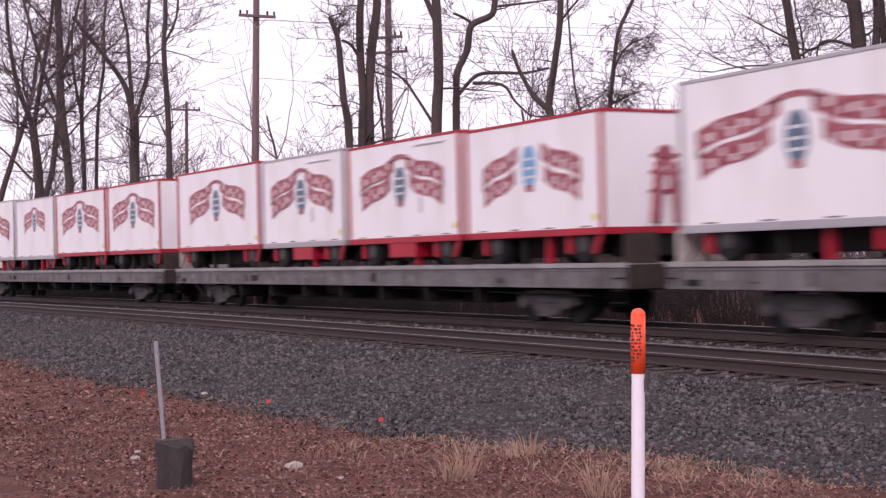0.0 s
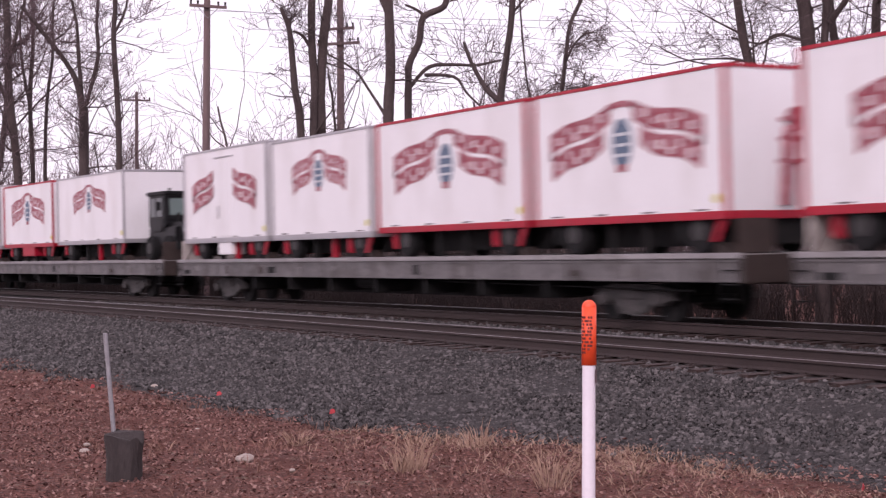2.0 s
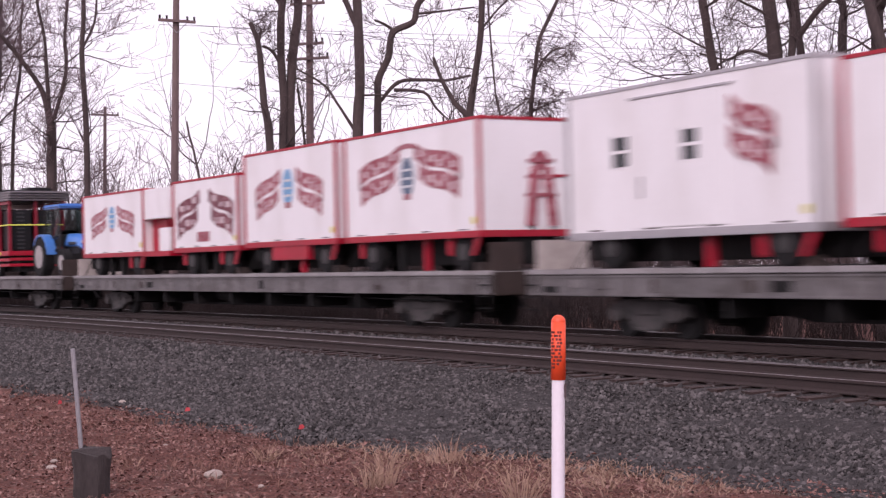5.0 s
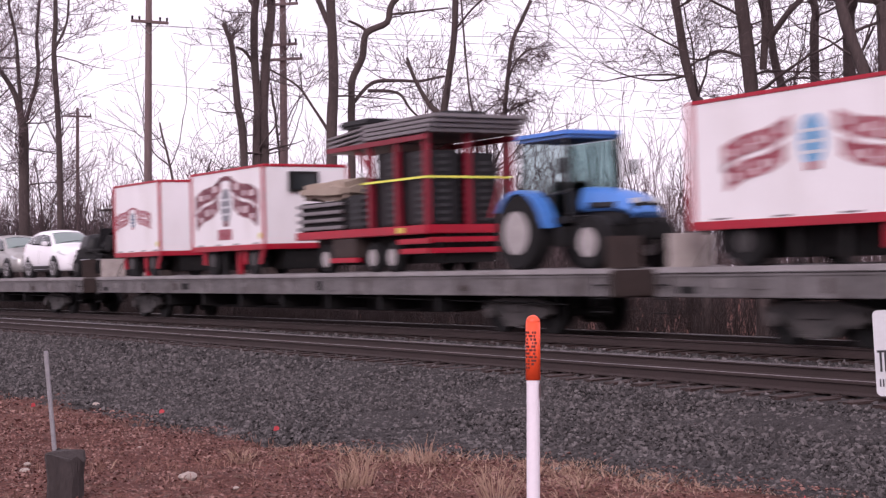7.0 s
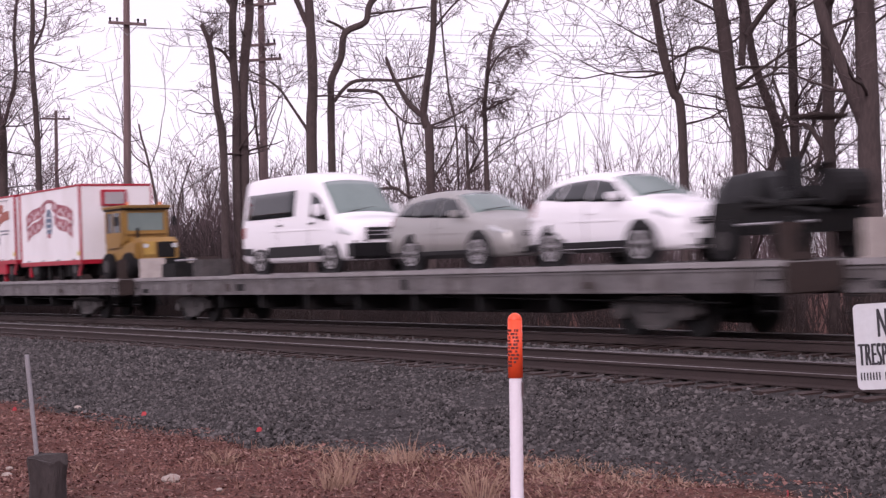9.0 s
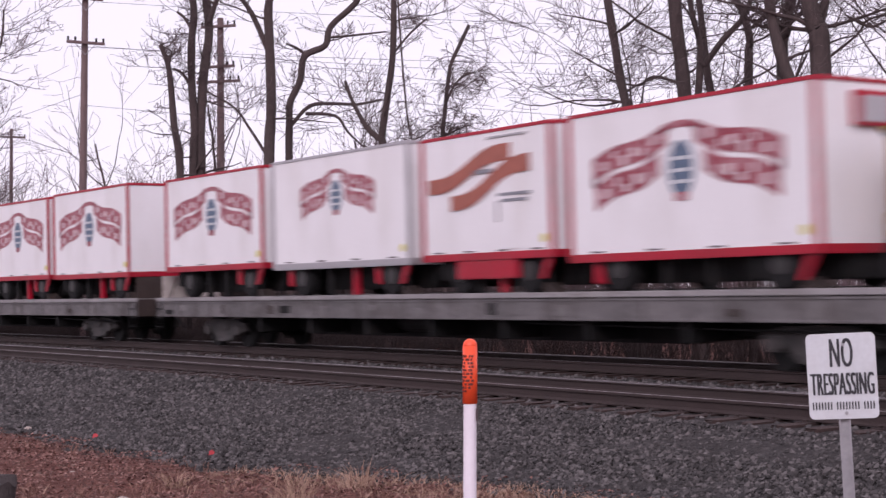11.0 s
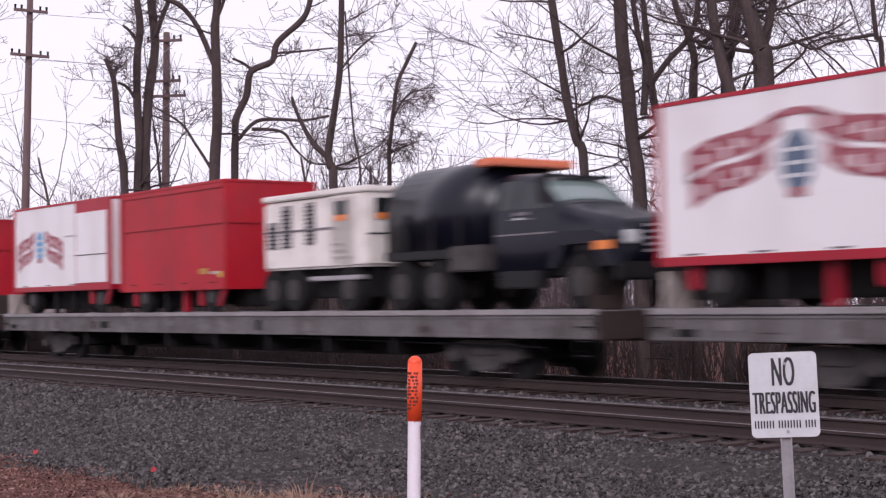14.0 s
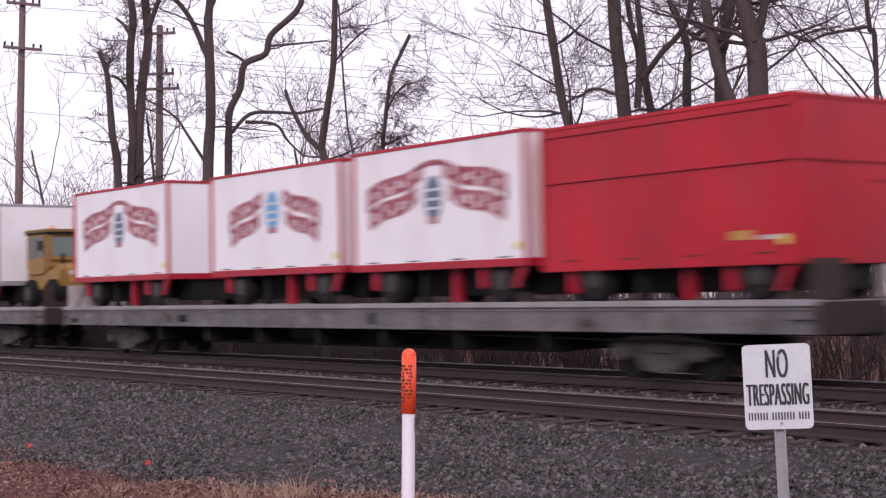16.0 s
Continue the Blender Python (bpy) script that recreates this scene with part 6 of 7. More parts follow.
def scatter_litter():
    """Fallen leaves and short dry grass over the litter, and a few taller tufts."""
    rng = np.random.default_rng(11)
    V, Fc = [], []
    for (s0, s1, f0, n, size) in ((-20, -3, -10.6, 34000, 0.019), (-45, -18, -11, 16000, 0.028)):
        for _ in range(n):
            s = rng.uniform(s0, s1)
            f = rng.uniform(f0, grass_edge(s) + 0.45)
            if rng.random() < 0.35 * (f > grass_edge(s)):
                continue
            p, z = spot(s, f), ground_z(s, f)
            z += 0.10 * (noise.noise((p.x * 0.7, p.y * 0.7, 0)) + 0.5 * noise.noise((p.x * 2.3, p.y * 2.3, 3)))
            a, r = rng.uniform(0, 6.3), size * rng.uniform(0.6, 1.4)
            ca, sa = math.cos(a) * r, math.sin(a) * r
            t = rng.uniform(-0.4, 1.0, 4) * r
            k = len(V)
            V += [(p.x - ca, p.y - sa, z + 0.012 + t[0]), (p.x + sa * 0.55, p.y - ca * 0.55, z + 0.012 + t[1]), (p.x + ca, p.y + sa, z + 0.012 + t[2]), (p.x - sa * 0.55, p.y + ca * 0.55, z + 0.012 + t[3])]
            Fc.append((k, k + 1, k + 2, k + 3))
    me = bpy.data.meshes.new("fallen_leaves")
    me.from_pydata(V, [], Fc)
    m = bpy.data.materials.new("dead_leaf")
    m.use_nodes = True
    n, l = m.node_tree.nodes, m.node_tree.links
    b = n["Principled BSDF"]
    b.inputs["Roughness"].default_value = 0.85
    geo, rp = n.new("ShaderNodeNewGeometry"), n.new("ShaderNodeValToRGB")
    rp.color_ramp.elements[0].color, rp.color_ramp.elements[1].color = (0.060, 0.024, 0.021, 1), (0.29, 0.165, 0.14, 1)
    e = rp.color_ramp.elements.new(0.5)
    e.color = (0.155, 0.062, 0.050, 1)
    l.new(geo.outputs["Random Per Island"], rp.inputs[0])
    l.new(rp.outputs[0], b.inputs["Base Color"])
    me.materials.append(m)
    tagged(new("fallen_leaves", me), "russet fallen leaves lying on the verge", "leaf litter", kind="stuff")

    def tuft(x, y, n, h, spread, V, Fc):
        s, f = on_line(x, y)
        z = ground_z(s, f)
        for _ in range(n):
            a, r0 = rng.uniform(0, 6.3), rng.uniform(0, spread * 0.4)
            bx, by = x + math.cos(a) * r0, y + math.sin(a) * r0
            tx, ty = math.cos(a) * spread * rng.uniform(0.1, 1.0), math.sin(a) * spread * rng.uniform(0.1, 1.0)
            hh, k, wd = h * rng.uniform(0.4, 1.0), len(V), 0.0035
            V += [(bx - wd, by, z - 0.02), (bx + wd, by, z - 0.02), (bx + tx * 0.4 + wd, by + ty * 0.4, z + hh * 0.65), (bx + tx * 0.4 - wd, by + ty * 0.4, z + hh * 0.65), (bx + tx, by + ty, z + hh)]
            Fc += [(k, k + 1, k + 2, k + 3), (k + 3, k + 2, k + 4)]

    for x, y, n, h, sp in ((0.18, 13.4, 48, 0.42, 0.30), (0.85, 15.0, 36, 0.3, 0.3), (1.30, 12.5, 46, 0.34, 0.34), (0.05, 13.2, 40, 0.25, 0.3), (2.1, 12.9, 40, 0.16, 0.3), (-1.0, 15.5, 30, 0.16, 0.3)):
        v, fc = [], []
        tuft(0 + x, y, n, h, sp, v, fc)
        me = bpy.data.meshes.new("grass_tuft")
        me.from_pydata(v, [], fc)
        me.materials.append(DRYGRASS)
        tagged(new("grass_tuft", me), "tuft of straw-coloured dry grass", "grass tuft", "dry grass tufts")
    v, fc = [], []
    for _ in range(1300):
        s = rng.uniform(-34, -4)
        f = rng.uniform(-10.5, grass_edge(s) + 0.2)
        p = spot(s, f)
        tuft(p.x, p.y, 5, rng.uniform(0.03, 0.11), 0.16, v, fc)
    # straw-coloured grass lying along the foot of the ballast
    w, wc = [], []
    for _ in range(900):
        s = rng.uniform(-15, -5)
        f = grass_edge(s) - abs(rng.normal(0, 0.8)) + 0.1
        p = spot(s, f)
        tuft(p.x, p.y, 5, rng.uniform(0.03, 0.10), 0.30, w, wc)
    me = bpy.data.meshes.new("straw_grass")
    me.from_pydata(w, [], wc)
    me.materials.append(DRYGRASS)
    tagged(new("straw_grass", me), "flattened straw-coloured grass at the foot of the ballast", "grass", kind="stuff")
    me = bpy.data.meshes.new("short_grass")
    me.from_pydata(v, [], fc)
    me.materials.append(mat("short_dead_grass", (0.20, 0.105, 0.082), 0.9, var=0.35, scale=2))
    tagged(new("short_grass", me), "short dead grass on the verge", "grass", kind="stuff")


scatter_litter()


# ================= utility poles and wires =================
def utility_pole(x, y, r, top, arms, lean=0.0, turn=0.0, label="brown timber utility pole with crossarms"):
    p = thing("utility_pole", label, "utility pole", "utility poles behind the line")
    s, f = on_line(x, y)
    p.matrix_basis = pose(x, y, ground_z(s, f), 0, lean, turn)
    part("pole", rod(B(), (0, 0, -0.3), (0, 0, top), r * 1.15, r * 0.72, 14), POLEWOOD, p)
    for z, half, dy in arms:
        a = part("crossarm", box(B(), -half, half, -r - 0.10, -r, z - 0.06, z + 0.06, 0.01), POLEWOOD, p)
        for k in (-0.92, -0.55, 0.55, 0.92):
            part("insulator", rod(B(), (half * k, -r - 0.05, z + 0.06), (half * k, -r - 0.05, z + 0.22), 0.04, 0.05, 8), DARK, a)
        for sg in (-1, 1):
            part("brace", rod(B(), (sg * half * 0.55, -r - 0.05, z - 0.05), (0, -r, z - 0.5), 0.018, 0.018, 5), GALV, p)
    return p


utility_pole(-8.1, 64.2, 0.17, 16.2, ((12.82, 0.8, 0), (14.7, 0.7, 0)), lean=0.4, turn=18)
utility_pole(-18.0, 105.0, 0.15, 13.9, ((13.3, 0.95, 0),), turn=10, label="far slender timber pole with a single crossarm")
utility_pole(-2.3, 65.2, 0.19, 14.2, ((11.4, 1.0, 0), (12.05, 0.75, 0), (13.8, 0.8, 0)), lean=-0.3, turn=-20)


def wires():
    cu = bpy.data.curves.new("overhead_wires", "CURVE")
    cu.dimensions, cu.bevel_depth = "3D", 0.009
    for (a, b, sag) in (((-8.7, 64.1, 12.9), (60, 60, 13.5), 2.0), ((-7.5, 64.1, 12.9), (60, 62, 12.2), 2.0), ((-8.6, 64.1, 14.8), (-55, 150, 15), 1.2), ((-7.6, 64.1, 14.8), (60, 70, 16.0), 1.5),
                        ((-3.2, 65, 11.6), (60, 75, 10.5), 1.8), ((-1.5, 65, 12.7), (60, 80, 11.0), 1.5), ((-8.0, 64.1, 10.9), (-60, 160, 11), 1.0), ((-8.0, 64.1, 10.4), (60, 66, 9.2), 2.2)):
        a, b = Vector(a), Vector(b)
        sp = cu.splines.new("POLY")
        sp.points.add(16)
        for i in range(17):
            k = i / 16
            q = a.lerp(b, k)
            sp.points[i].co = (q.x, q.y, q.z - sag * 4 * k * (1 - k) * 0.5, 1)
    cu.materials.append(WIRE)
    o = new("overhead_wires_curve", cu)
    bpy.context.view_layer.update()
    me = bpy.data.meshes.new_from_object(o.evaluated_get(bpy.context.evaluated_depsgraph_get()))
    bpy.data.objects.remove(o)
    tagged(new("overhead_wires", me), "thin dark overhead wires slung between poles", "wires", kind="structure")


wires()


# ================= bare winter trees =================
class Tubes:
    def __init__(self):
        self.v, self.f = [], []

    def add(self, pts, radii, sides):
        k0 = len(self.v)
        n = len(pts)
        for i, (p, r) in enumerate(zip(pts, radii)):
            d = (pts[min(i + 1, n - 1)] - pts[max(i - 1, 0)])
            d = d.normalized() if d.length > 1e-6 else Vector((0, 0, 1))
            a = d.cross(Vector((0.3, 1, 0.1))).normalized()
            b = d.cross(a)
            for j in range(sides):
                t = 2 * math.pi * j / sides
                self.v.append(tuple(p + (a * math.cos(t) + b * math.sin(t)) * r))
        for i in range(n - 1):
            for j in range(sides):
                k = (j + 1) % sides
                self.f.append((k0 + i * sides + j, k0 + i * sides + k, k0 + (i + 1) * sides + k, k0 + (i + 1) * sides + j))

    def mesh(self, name, material):
        me = bpy.data.meshes.new(name)
        me.from_pydata(self.v, [], self.f)
        me.materials.append(material)
        for p in me.polygons:
            p.use_smooth = True
        return me


def branch(tb, rnd, start, way, length, r, level, bend=0.25, up=0.12, kids=(5, 5, 4), sides=(8, 6, 3, 3), droop=0.0, rmin=0.010):
    n = min(14, max(5 if level else 3, int(length / (1.0 if level == 0 else 0.40))))
    pts, rad = [start.copy()], [r]
    d = way.normalized()
    step = length / n
    for i in range(n):
        d = (d + Vector((rnd.gauss(0, bend), rnd.gauss(0, bend), rnd.gauss(0, bend * 0.7) + up - droop)) * (0.45 if level == 0 else 0.62 if level == 1 else 0.85)).normalized()
        pts.append(pts[-1] + d * step)
        rad.append(max(rmin, r * (1 - (0.70 if level else 0.55) * (i + 1) / n)))
    tb[0 if level < 2 else 1].add(pts, rad, sides[min(level, 3)])
    if level < len(kids):
        for k in range(kids[level] + rnd.randint(-1, 1)):
            i = min(n - 1, int(n * rnd.uniform(0.25 if level else 0.3, 0.98)))
            base = pts[i]
            along = (pts[i + 1] - pts[i]).normalized()
            side = Vector((rnd.gauss(0, 1), rnd.gauss(0, 1), rnd.gauss(0.15, 0.5)))
            side = (side - along * side.dot(along)).normalized()
            w = along * rnd.uniform(0.45, 1.0) + side * rnd.uniform(0.6, 1.1)
            branch(tb, rnd, base, w, length * rnd.uniform(0.34, 0.62), max(rmin, rad[i] * rnd.uniform(0.42, 0.66)), level + 1, bend * 1.05, up * 0.8, kids, sides, droop, rmin)
    return pts, rad


def path_limb(tb, pts, r0, r1, sides=8):
    """A limb along a smooth line through a few places."""
    P = [Vector(p) for p in pts]
    out = []
    for i in range(len(P) - 1):
        p0, p1, p2, p3 = P[max(i - 1, 0)], P[i], P[i + 1], P[min(i + 2, len(P) - 1)]
        for k in range(4):
            t = k / 4
            out.append(0.5 * ((2 * p1) + (p2 - p0) * t + (2 * p0 - 5 * p1 + 4 * p2 - p3) * t * t + (3 * p1 - p0 - 3 * p2 + p3) * t ** 3))
    out.append(P[-1])
    n = len(out) - 1
    rad = [(r0 + (r1 - r0) * i / n) * (1 + 0.10 * noise.noise(out[i] * 1.7)) for i in range(n + 1)]
    tb.add(out, rad, sides)
    return out, rad


def tree(x, y, limbs, seed, twigs=10, reach=4.0, kids=(4, 4), label="bare winter tree with dark bark", rmin=0.012, low=0.45, droop=0.0, turn=0.0):
    """limbs: (radius at its foot, radius at its end, places in metres from the foot of the tree: across, deep, up)."""
    rnd = random.Random(seed)
    s, f = on_line(x, y)
    t = thing("tree", label, "tree", "bare trees behind the line")
    t.matrix_basis = pose(x, y, 0.2, 0, 0, turn)
    big, small = Tubes(), Tubes()
    for r0, r1, pts in limbs:
        out, rad = path_limb(big, pts, r0, r1)
        zmax = max(p.z for p in out)
        cand = [i for i in range(1, len(out)) if out[i].z > low * zmax]
        for _ in range(twigs):
            i = rnd.choice(cand)
            w = Vector((rnd.gauss(0, 1), rnd.gauss(0, 0.8), rnd.uniform(-0.15, 0.9)))
            branch((big, small), rnd, out[i], w, reach * rnd.uniform(0.35, 1.1), max(rmin, min(0.05, rad[i] * rnd.uniform(0.14, 0.32))), 1, 0.30, 0.10, (0,) + kids, droop=droop, rmin=rmin)
    ob = new("trunk", big.mesh("trunk", BARK))
    ob.parent = t
    if small.v:
        # beyond 75 m the crown's colour is paled for haze
        ob = new("crown", small.mesh("crown", HAZETWIG if y > 75 else TWIG))
        ob.parent = t
    return t


def grown(x, y, h, r, seed, lean=(0, 0), kids=(9, 5, 3), up=0.10, bend=0.16, rmin=0.012, label="slender bare winter tree"):
    rnd = random.Random(seed)
    s, f = on_line(x, y)
    t = thing("tree", label, "tree", "bare trees behind the line")
    t.matrix_basis = pose(x, y, ground_z(s, f) - 0.15)
    big, small = Tubes(), Tubes()
    branch((big, small), rnd, Vector((0, 0, 0)), Vector((lean[0], lean[1], 1)), h, r, 0, bend, up, kids, rmin=rmin)
    new("trunk", big.mesh("trunk", BARK)).parent = t
    # same here: a paler crown colour imitates haze beyond 75 m
    new("crown", small.mesh("crown", HAZETWIG if y > 75 else TWIG)).parent = t
    return t


def woods():
    # the marked trees, from one end of the line to the other
    grown(-29.0, 104, 22, 0.28, 3, rmin=0.013, kids=(6, 4, 3))
    grown(-33.0, 108, 20, 0.28, 31, rmin=0.013, kids=(6, 4, 3))
    tree(-22.6, 90.2, [(0.28, 0.19, [(0.12, 0.0, 0.0), (0.07, 0.0, 7.1), (-0.40, 0.0, 11.5), (-0.51, 0.0, 14.3), (-0.54, 0.0, 16.0), (-0.68, 0.0, 18.4), (-0.75, 0.0, 20.4)]), (0.14, 0.07, [(-0.40, 0.0, 11.2), (-1.33, 0.1, 13.6), (-1.99, 0.3, 15.9), (-2.65, 0.4, 18.3)]), (0.12, 0.07, [(-0.47, -0.0, 13.9), (0.15, -0.2, 16.3), (0.65, -0.5, 18.4)])], 2, 16, 4.5, (5, 4), low=0.30, droop=0.00, rmin=0.0149, turn=14.1)
    tree(-25.0, 92.0, [(0.32, 0.22, [(0.22, 0.0, 0.0), (0.17, 0.0, 6.9), (-0.17, 0.0, 10.3), (-0.24, 0.0, 11.0)]), (0.18, 0.09, [(-0.24, 0.0, 11.0), (-1.18, 0.1, 13.5), (-1.69, 0.3, 16.6), (-1.86, 0.4, 19.3)]), (0.16, 0.09, [(-0.17, -0.0, 10.9), (0.33, -0.2, 14.2), (0.83, -0.3, 17.4), (0.99, -0.5, 19.8)])], 1, 20, 5.0, (5, 4), low=0.30, droop=0.00, rmin=0.0152, turn=15.2)
    tree(-23.1, 96.3, [(0.17, 0.09, [(0.05, 0.0, 0.0), (0.00, 0.0, 7.8), (-0.18, 0.0, 12.2), (-0.01, 0.0, 15.9), (-0.01, 0.0, 18.8), (0.16, 0.0, 20.6)]), (0.11, 0.06, [(-0.15, 0.0, 11.8), (-0.72, 0.2, 15.1), (-0.79, 0.4, 18.0)])], 5, 16, 4.0, (5, 4), low=0.35, droop=0.00, rmin=0.0158, turn=13.5)
    tree(-23.0, 99.7, [(0.14, 0.08, [(-0.06, 0.0, 0.0), (-0.11, 0.0, 8.0), (-0.00, 0.0, 12.6), (0.36, 0.0, 15.6), (0.36, 0.0, 18.3), (0.54, 0.0, 20.2)])], 33, 14, 4.0, (5, 4), low=0.40, droop=0.00, rmin=0.0164, turn=13.0)
    tree(-16.7, 81.0, [(0.30, 0.25, [(0.05, 0.0, 0.0), (0.00, 0.0, 7.0), (-0.00, 0.0, 9.0), (-0.03, 0.0, 10.3)]), (0.17, 0.08, [(-0.12, 0.0, 10.2), (-0.48, 0.1, 11.9), (-1.44, 0.2, 13.4), (-2.63, 0.3, 14.9), (-3.29, 0.4, 15.7)]), (0.12, 0.06, [(-0.06, -0.0, 10.2), (-0.27, -0.1, 12.7), (-0.40, -0.2, 14.8), (-0.76, -0.4, 16.5), (-0.85, -0.5, 17.9)]), (0.12, 0.06, [(0.09, 0.0, 10.4), (0.72, 0.1, 13.0), (0.66, 0.1, 14.9), (0.78, 0.2, 16.7), (0.89, 0.3, 18.3)])], 6, 13, 4.2, (5, 4), low=0.45, droop=0.00, rmin=0.0132, turn=11.7)
    tree(-14.6, 79.5, [(0.18, 0.11, [(0.11, 0.0, 0.0), (0.06, 0.0, 6.9), (-0.03, 0.0, 10.4), (-0.24, 0.0, 13.7), (-0.15, 0.0, 15.8), (-0.24, 0.0, 18.2)]), (0.08, 0.05, [(-0.18, 0.0, 14.1), (0.41, 0.2, 15.5), (0.53, 0.4, 17.3)])], 7, 13, 3.6, (4, 4), low=0.35, droop=0.00, rmin=0.0129, turn=10.4)
    tree(-3.9, 60.0, [(0.19, 0.09, [(0.21, 0.0, 0.0), (0.16, 0.0, 6.9), (-0.08, 0.0, 8.8), (-0.20, 0.0, 10.2), (-0.33, 0.0, 11.3), (-0.64, 0.0, 12.1)]), (0.07, 0.05, [(-0.31, 0.0, 11.3), (-0.20, 0.4, 11.9)])], 8, 9, 2.0, (4, 4), low=0.30, droop=0.00, rmin=0.0096, turn=3.7, label='dead broken-topped bare trunk')
    tree(-3.1, 60.6, [(0.18, 0.14, [(-0.12, 0.0, 0.0), (-0.17, 0.0, 7.0), (-0.12, 0.0, 8.9), (-0.23, 0.0, 10.5), (-0.25, 0.0, 12.3), (-0.15, 0.0, 13.5), (-0.28, 0.0, 14.6), (-0.36, 0.0, 16.0)]), (0.21, 0.17, [(0.19, 0.0, 0.0), (0.14, 0.1, 7.0), (0.12, 0.1, 8.9), (0.25, 0.2, 11.2), (0.45, 0.3, 12.8), (0.28, 0.3, 14.6), (0.13, 0.4, 16.0)]), (0.11, 0.08, [(0.47, -0.0, 13.2), (0.77, -0.2, 14.1), (1.04, -0.3, 14.7), (1.43, -0.5, 15.6)]), (0.08, 0.05, [(-0.21, 0.0, 12.8), (-0.51, 0.1, 13.3), (-0.82, 0.3, 13.6)]), (0.08, 0.05, [(-0.14, -0.0, 10.3), (-0.57, -0.1, 11.0), (-0.97, -0.3, 11.2)])], 9, 8, 2.2, (4, 4), low=0.30, droop=0.00, rmin=0.0097, turn=2.9, label='pair of thick dark bare trunks with dead limbs')
    tree(-0.2, 53.6, [(0.22, 0.13, [(0.03, 0.0, 0.0), (-0.02, 0.0, 6.8), (0.06, 0.0, 8.8), (0.00, 0.0, 11.0), (-0.05, 0.0, 12.2), (0.02, 0.0, 13.2), (-0.11, 0.0, 14.2)]), (0.10, 0.08, [(-0.08, 0.0, 10.9), (-0.64, 0.1, 12.2), (-1.25, 0.3, 13.0), (-1.89, 0.4, 13.3)]), (0.07, 0.05, [(-0.03, -0.0, 12.4), (0.26, -0.2, 13.2), (0.40, -0.5, 14.0)]), (0.06, 0.03, [(-0.10, 0.0, 7.1), (-0.74, 0.1, 8.1), (-1.24, 0.2, 8.8), (-2.24, 0.3, 9.4)])], 10, 6, 3.0, (4, 4), low=0.30, droop=0.00, rmin=0.0086, turn=0.2)
    tree(0.5, 54.4, [(0.15, 0.10, [(0.05, 0.0, 0.0), (0.00, 0.0, 6.9), (0.01, 0.0, 8.3), (0.04, 0.0, 9.1), (0.40, 0.0, 9.9), (0.56, 0.0, 10.8), (1.31, 0.0, 11.2), (1.51, 0.0, 11.9), (2.43, 0.0, 12.8), (2.71, 0.0, 13.6), (2.87, 0.0, 14.3)]), (0.08, 0.04, [(0.11, 0.0, 8.3), (0.76, 0.1, 9.0), (1.67, 0.2, 9.1), (2.49, 0.3, 9.1), (3.42, 0.4, 9.3)]), (0.07, 0.03, [(0.60, -0.0, 8.7), (1.68, -0.2, 8.6), (2.13, -0.3, 8.0), (2.73, -0.5, 7.4)]), (0.05, 0.03, [(1.49, 0.0, 11.5), (2.27, 0.1, 11.6), (3.55, 0.3, 11.8)]), (0.06, 0.04, [(0.56, -0.0, 10.9), (0.23, -0.1, 11.1), (-0.10, -0.3, 11.2)]), (0.05, 0.04, [(0.29, 0.0, 9.4), (0.12, 0.2, 9.7)]), (0.07, 0.05, [(0.0, 0.0, 4.3), (1.0, 0.2, 4.9), (2.2, 0.3, 5.15), (2.75, 0.3, 4.85), (3.4, 0.4, 4.75)]), (0.06, 0.03, [(2.2, 0.3, 5.1), (1.95, 0.3, 5.5)])], 11, 4, 2.2, (4, 4), low=0.55, droop=0.00, rmin=0.0087, turn=-0.6, label='crooked bare tree with twisting limbs')
    tree(3.4, 47.2, [(0.16, 0.13, [(0.18, 0.0, 0.0), (0.13, 0.0, 6.1), (0.05, 0.0, 6.6), (-0.09, 0.0, 7.1)]), (0.10, 0.05, [(-0.13, 0.0, 7.0), (-0.52, 0.1, 7.4), (-0.96, 0.3, 8.2), (-1.21, 0.4, 8.9)]), (0.12, 0.09, [(-0.06, -0.0, 7.0), (0.15, -0.1, 8.4), (0.31, -0.2, 9.6), (0.35, -0.4, 11.1), (0.36, -0.5, 12.9)]), (0.04, 0.03, [(0.32, 0.0, 9.7), (0.88, 0.1, 10.4), (1.41, 0.3, 10.9)])], 12, 7, 2.6, (4, 4), low=0.40, droop=0.00, rmin=0.0076, turn=-4.2, label='forked bare tree with dark bark')
    tree(5.4, 47.9, [(0.08, 0.06, [(0.05, 0.0, 0.0), (0.00, 0.0, 6.2), (-0.02, 0.0, 7.2), (0.07, 0.0, 8.1), (0.23, 0.0, 9.4), (0.52, 0.0, 10.1), (0.85, 0.0, 10.8)]), (0.05, 0.03, [(0.07, 0.0, 8.2), (0.34, 0.1, 8.8), (0.69, 0.3, 9.2), (1.00, 0.4, 9.3)]), (0.04, 0.02, [(0.03, -0.0, 7.2), (0.51, -0.2, 7.4), (0.91, -0.5, 7.5)])], 13, 24, 1.5, (4, 3), low=0.35, droop=0.24, rmin=0.0077, turn=-6.4, label='dead leaning trunk hung with a tangle of vines')
    tree(4.5, 51.4, [(0.04, 0.03, [(0.35, 0.0, 0.0), (0.30, 0.0, 6.4), (0.05, 0.0, 8.2), (-0.15, 0.0, 10.5), (-0.28, 0.0, 12.5)])], 14, 16, 1.2, (4, 3), low=0.30, droop=0.26, rmin=0.0083, turn=-5.0, label='thin stem hung with a tangle of vines')
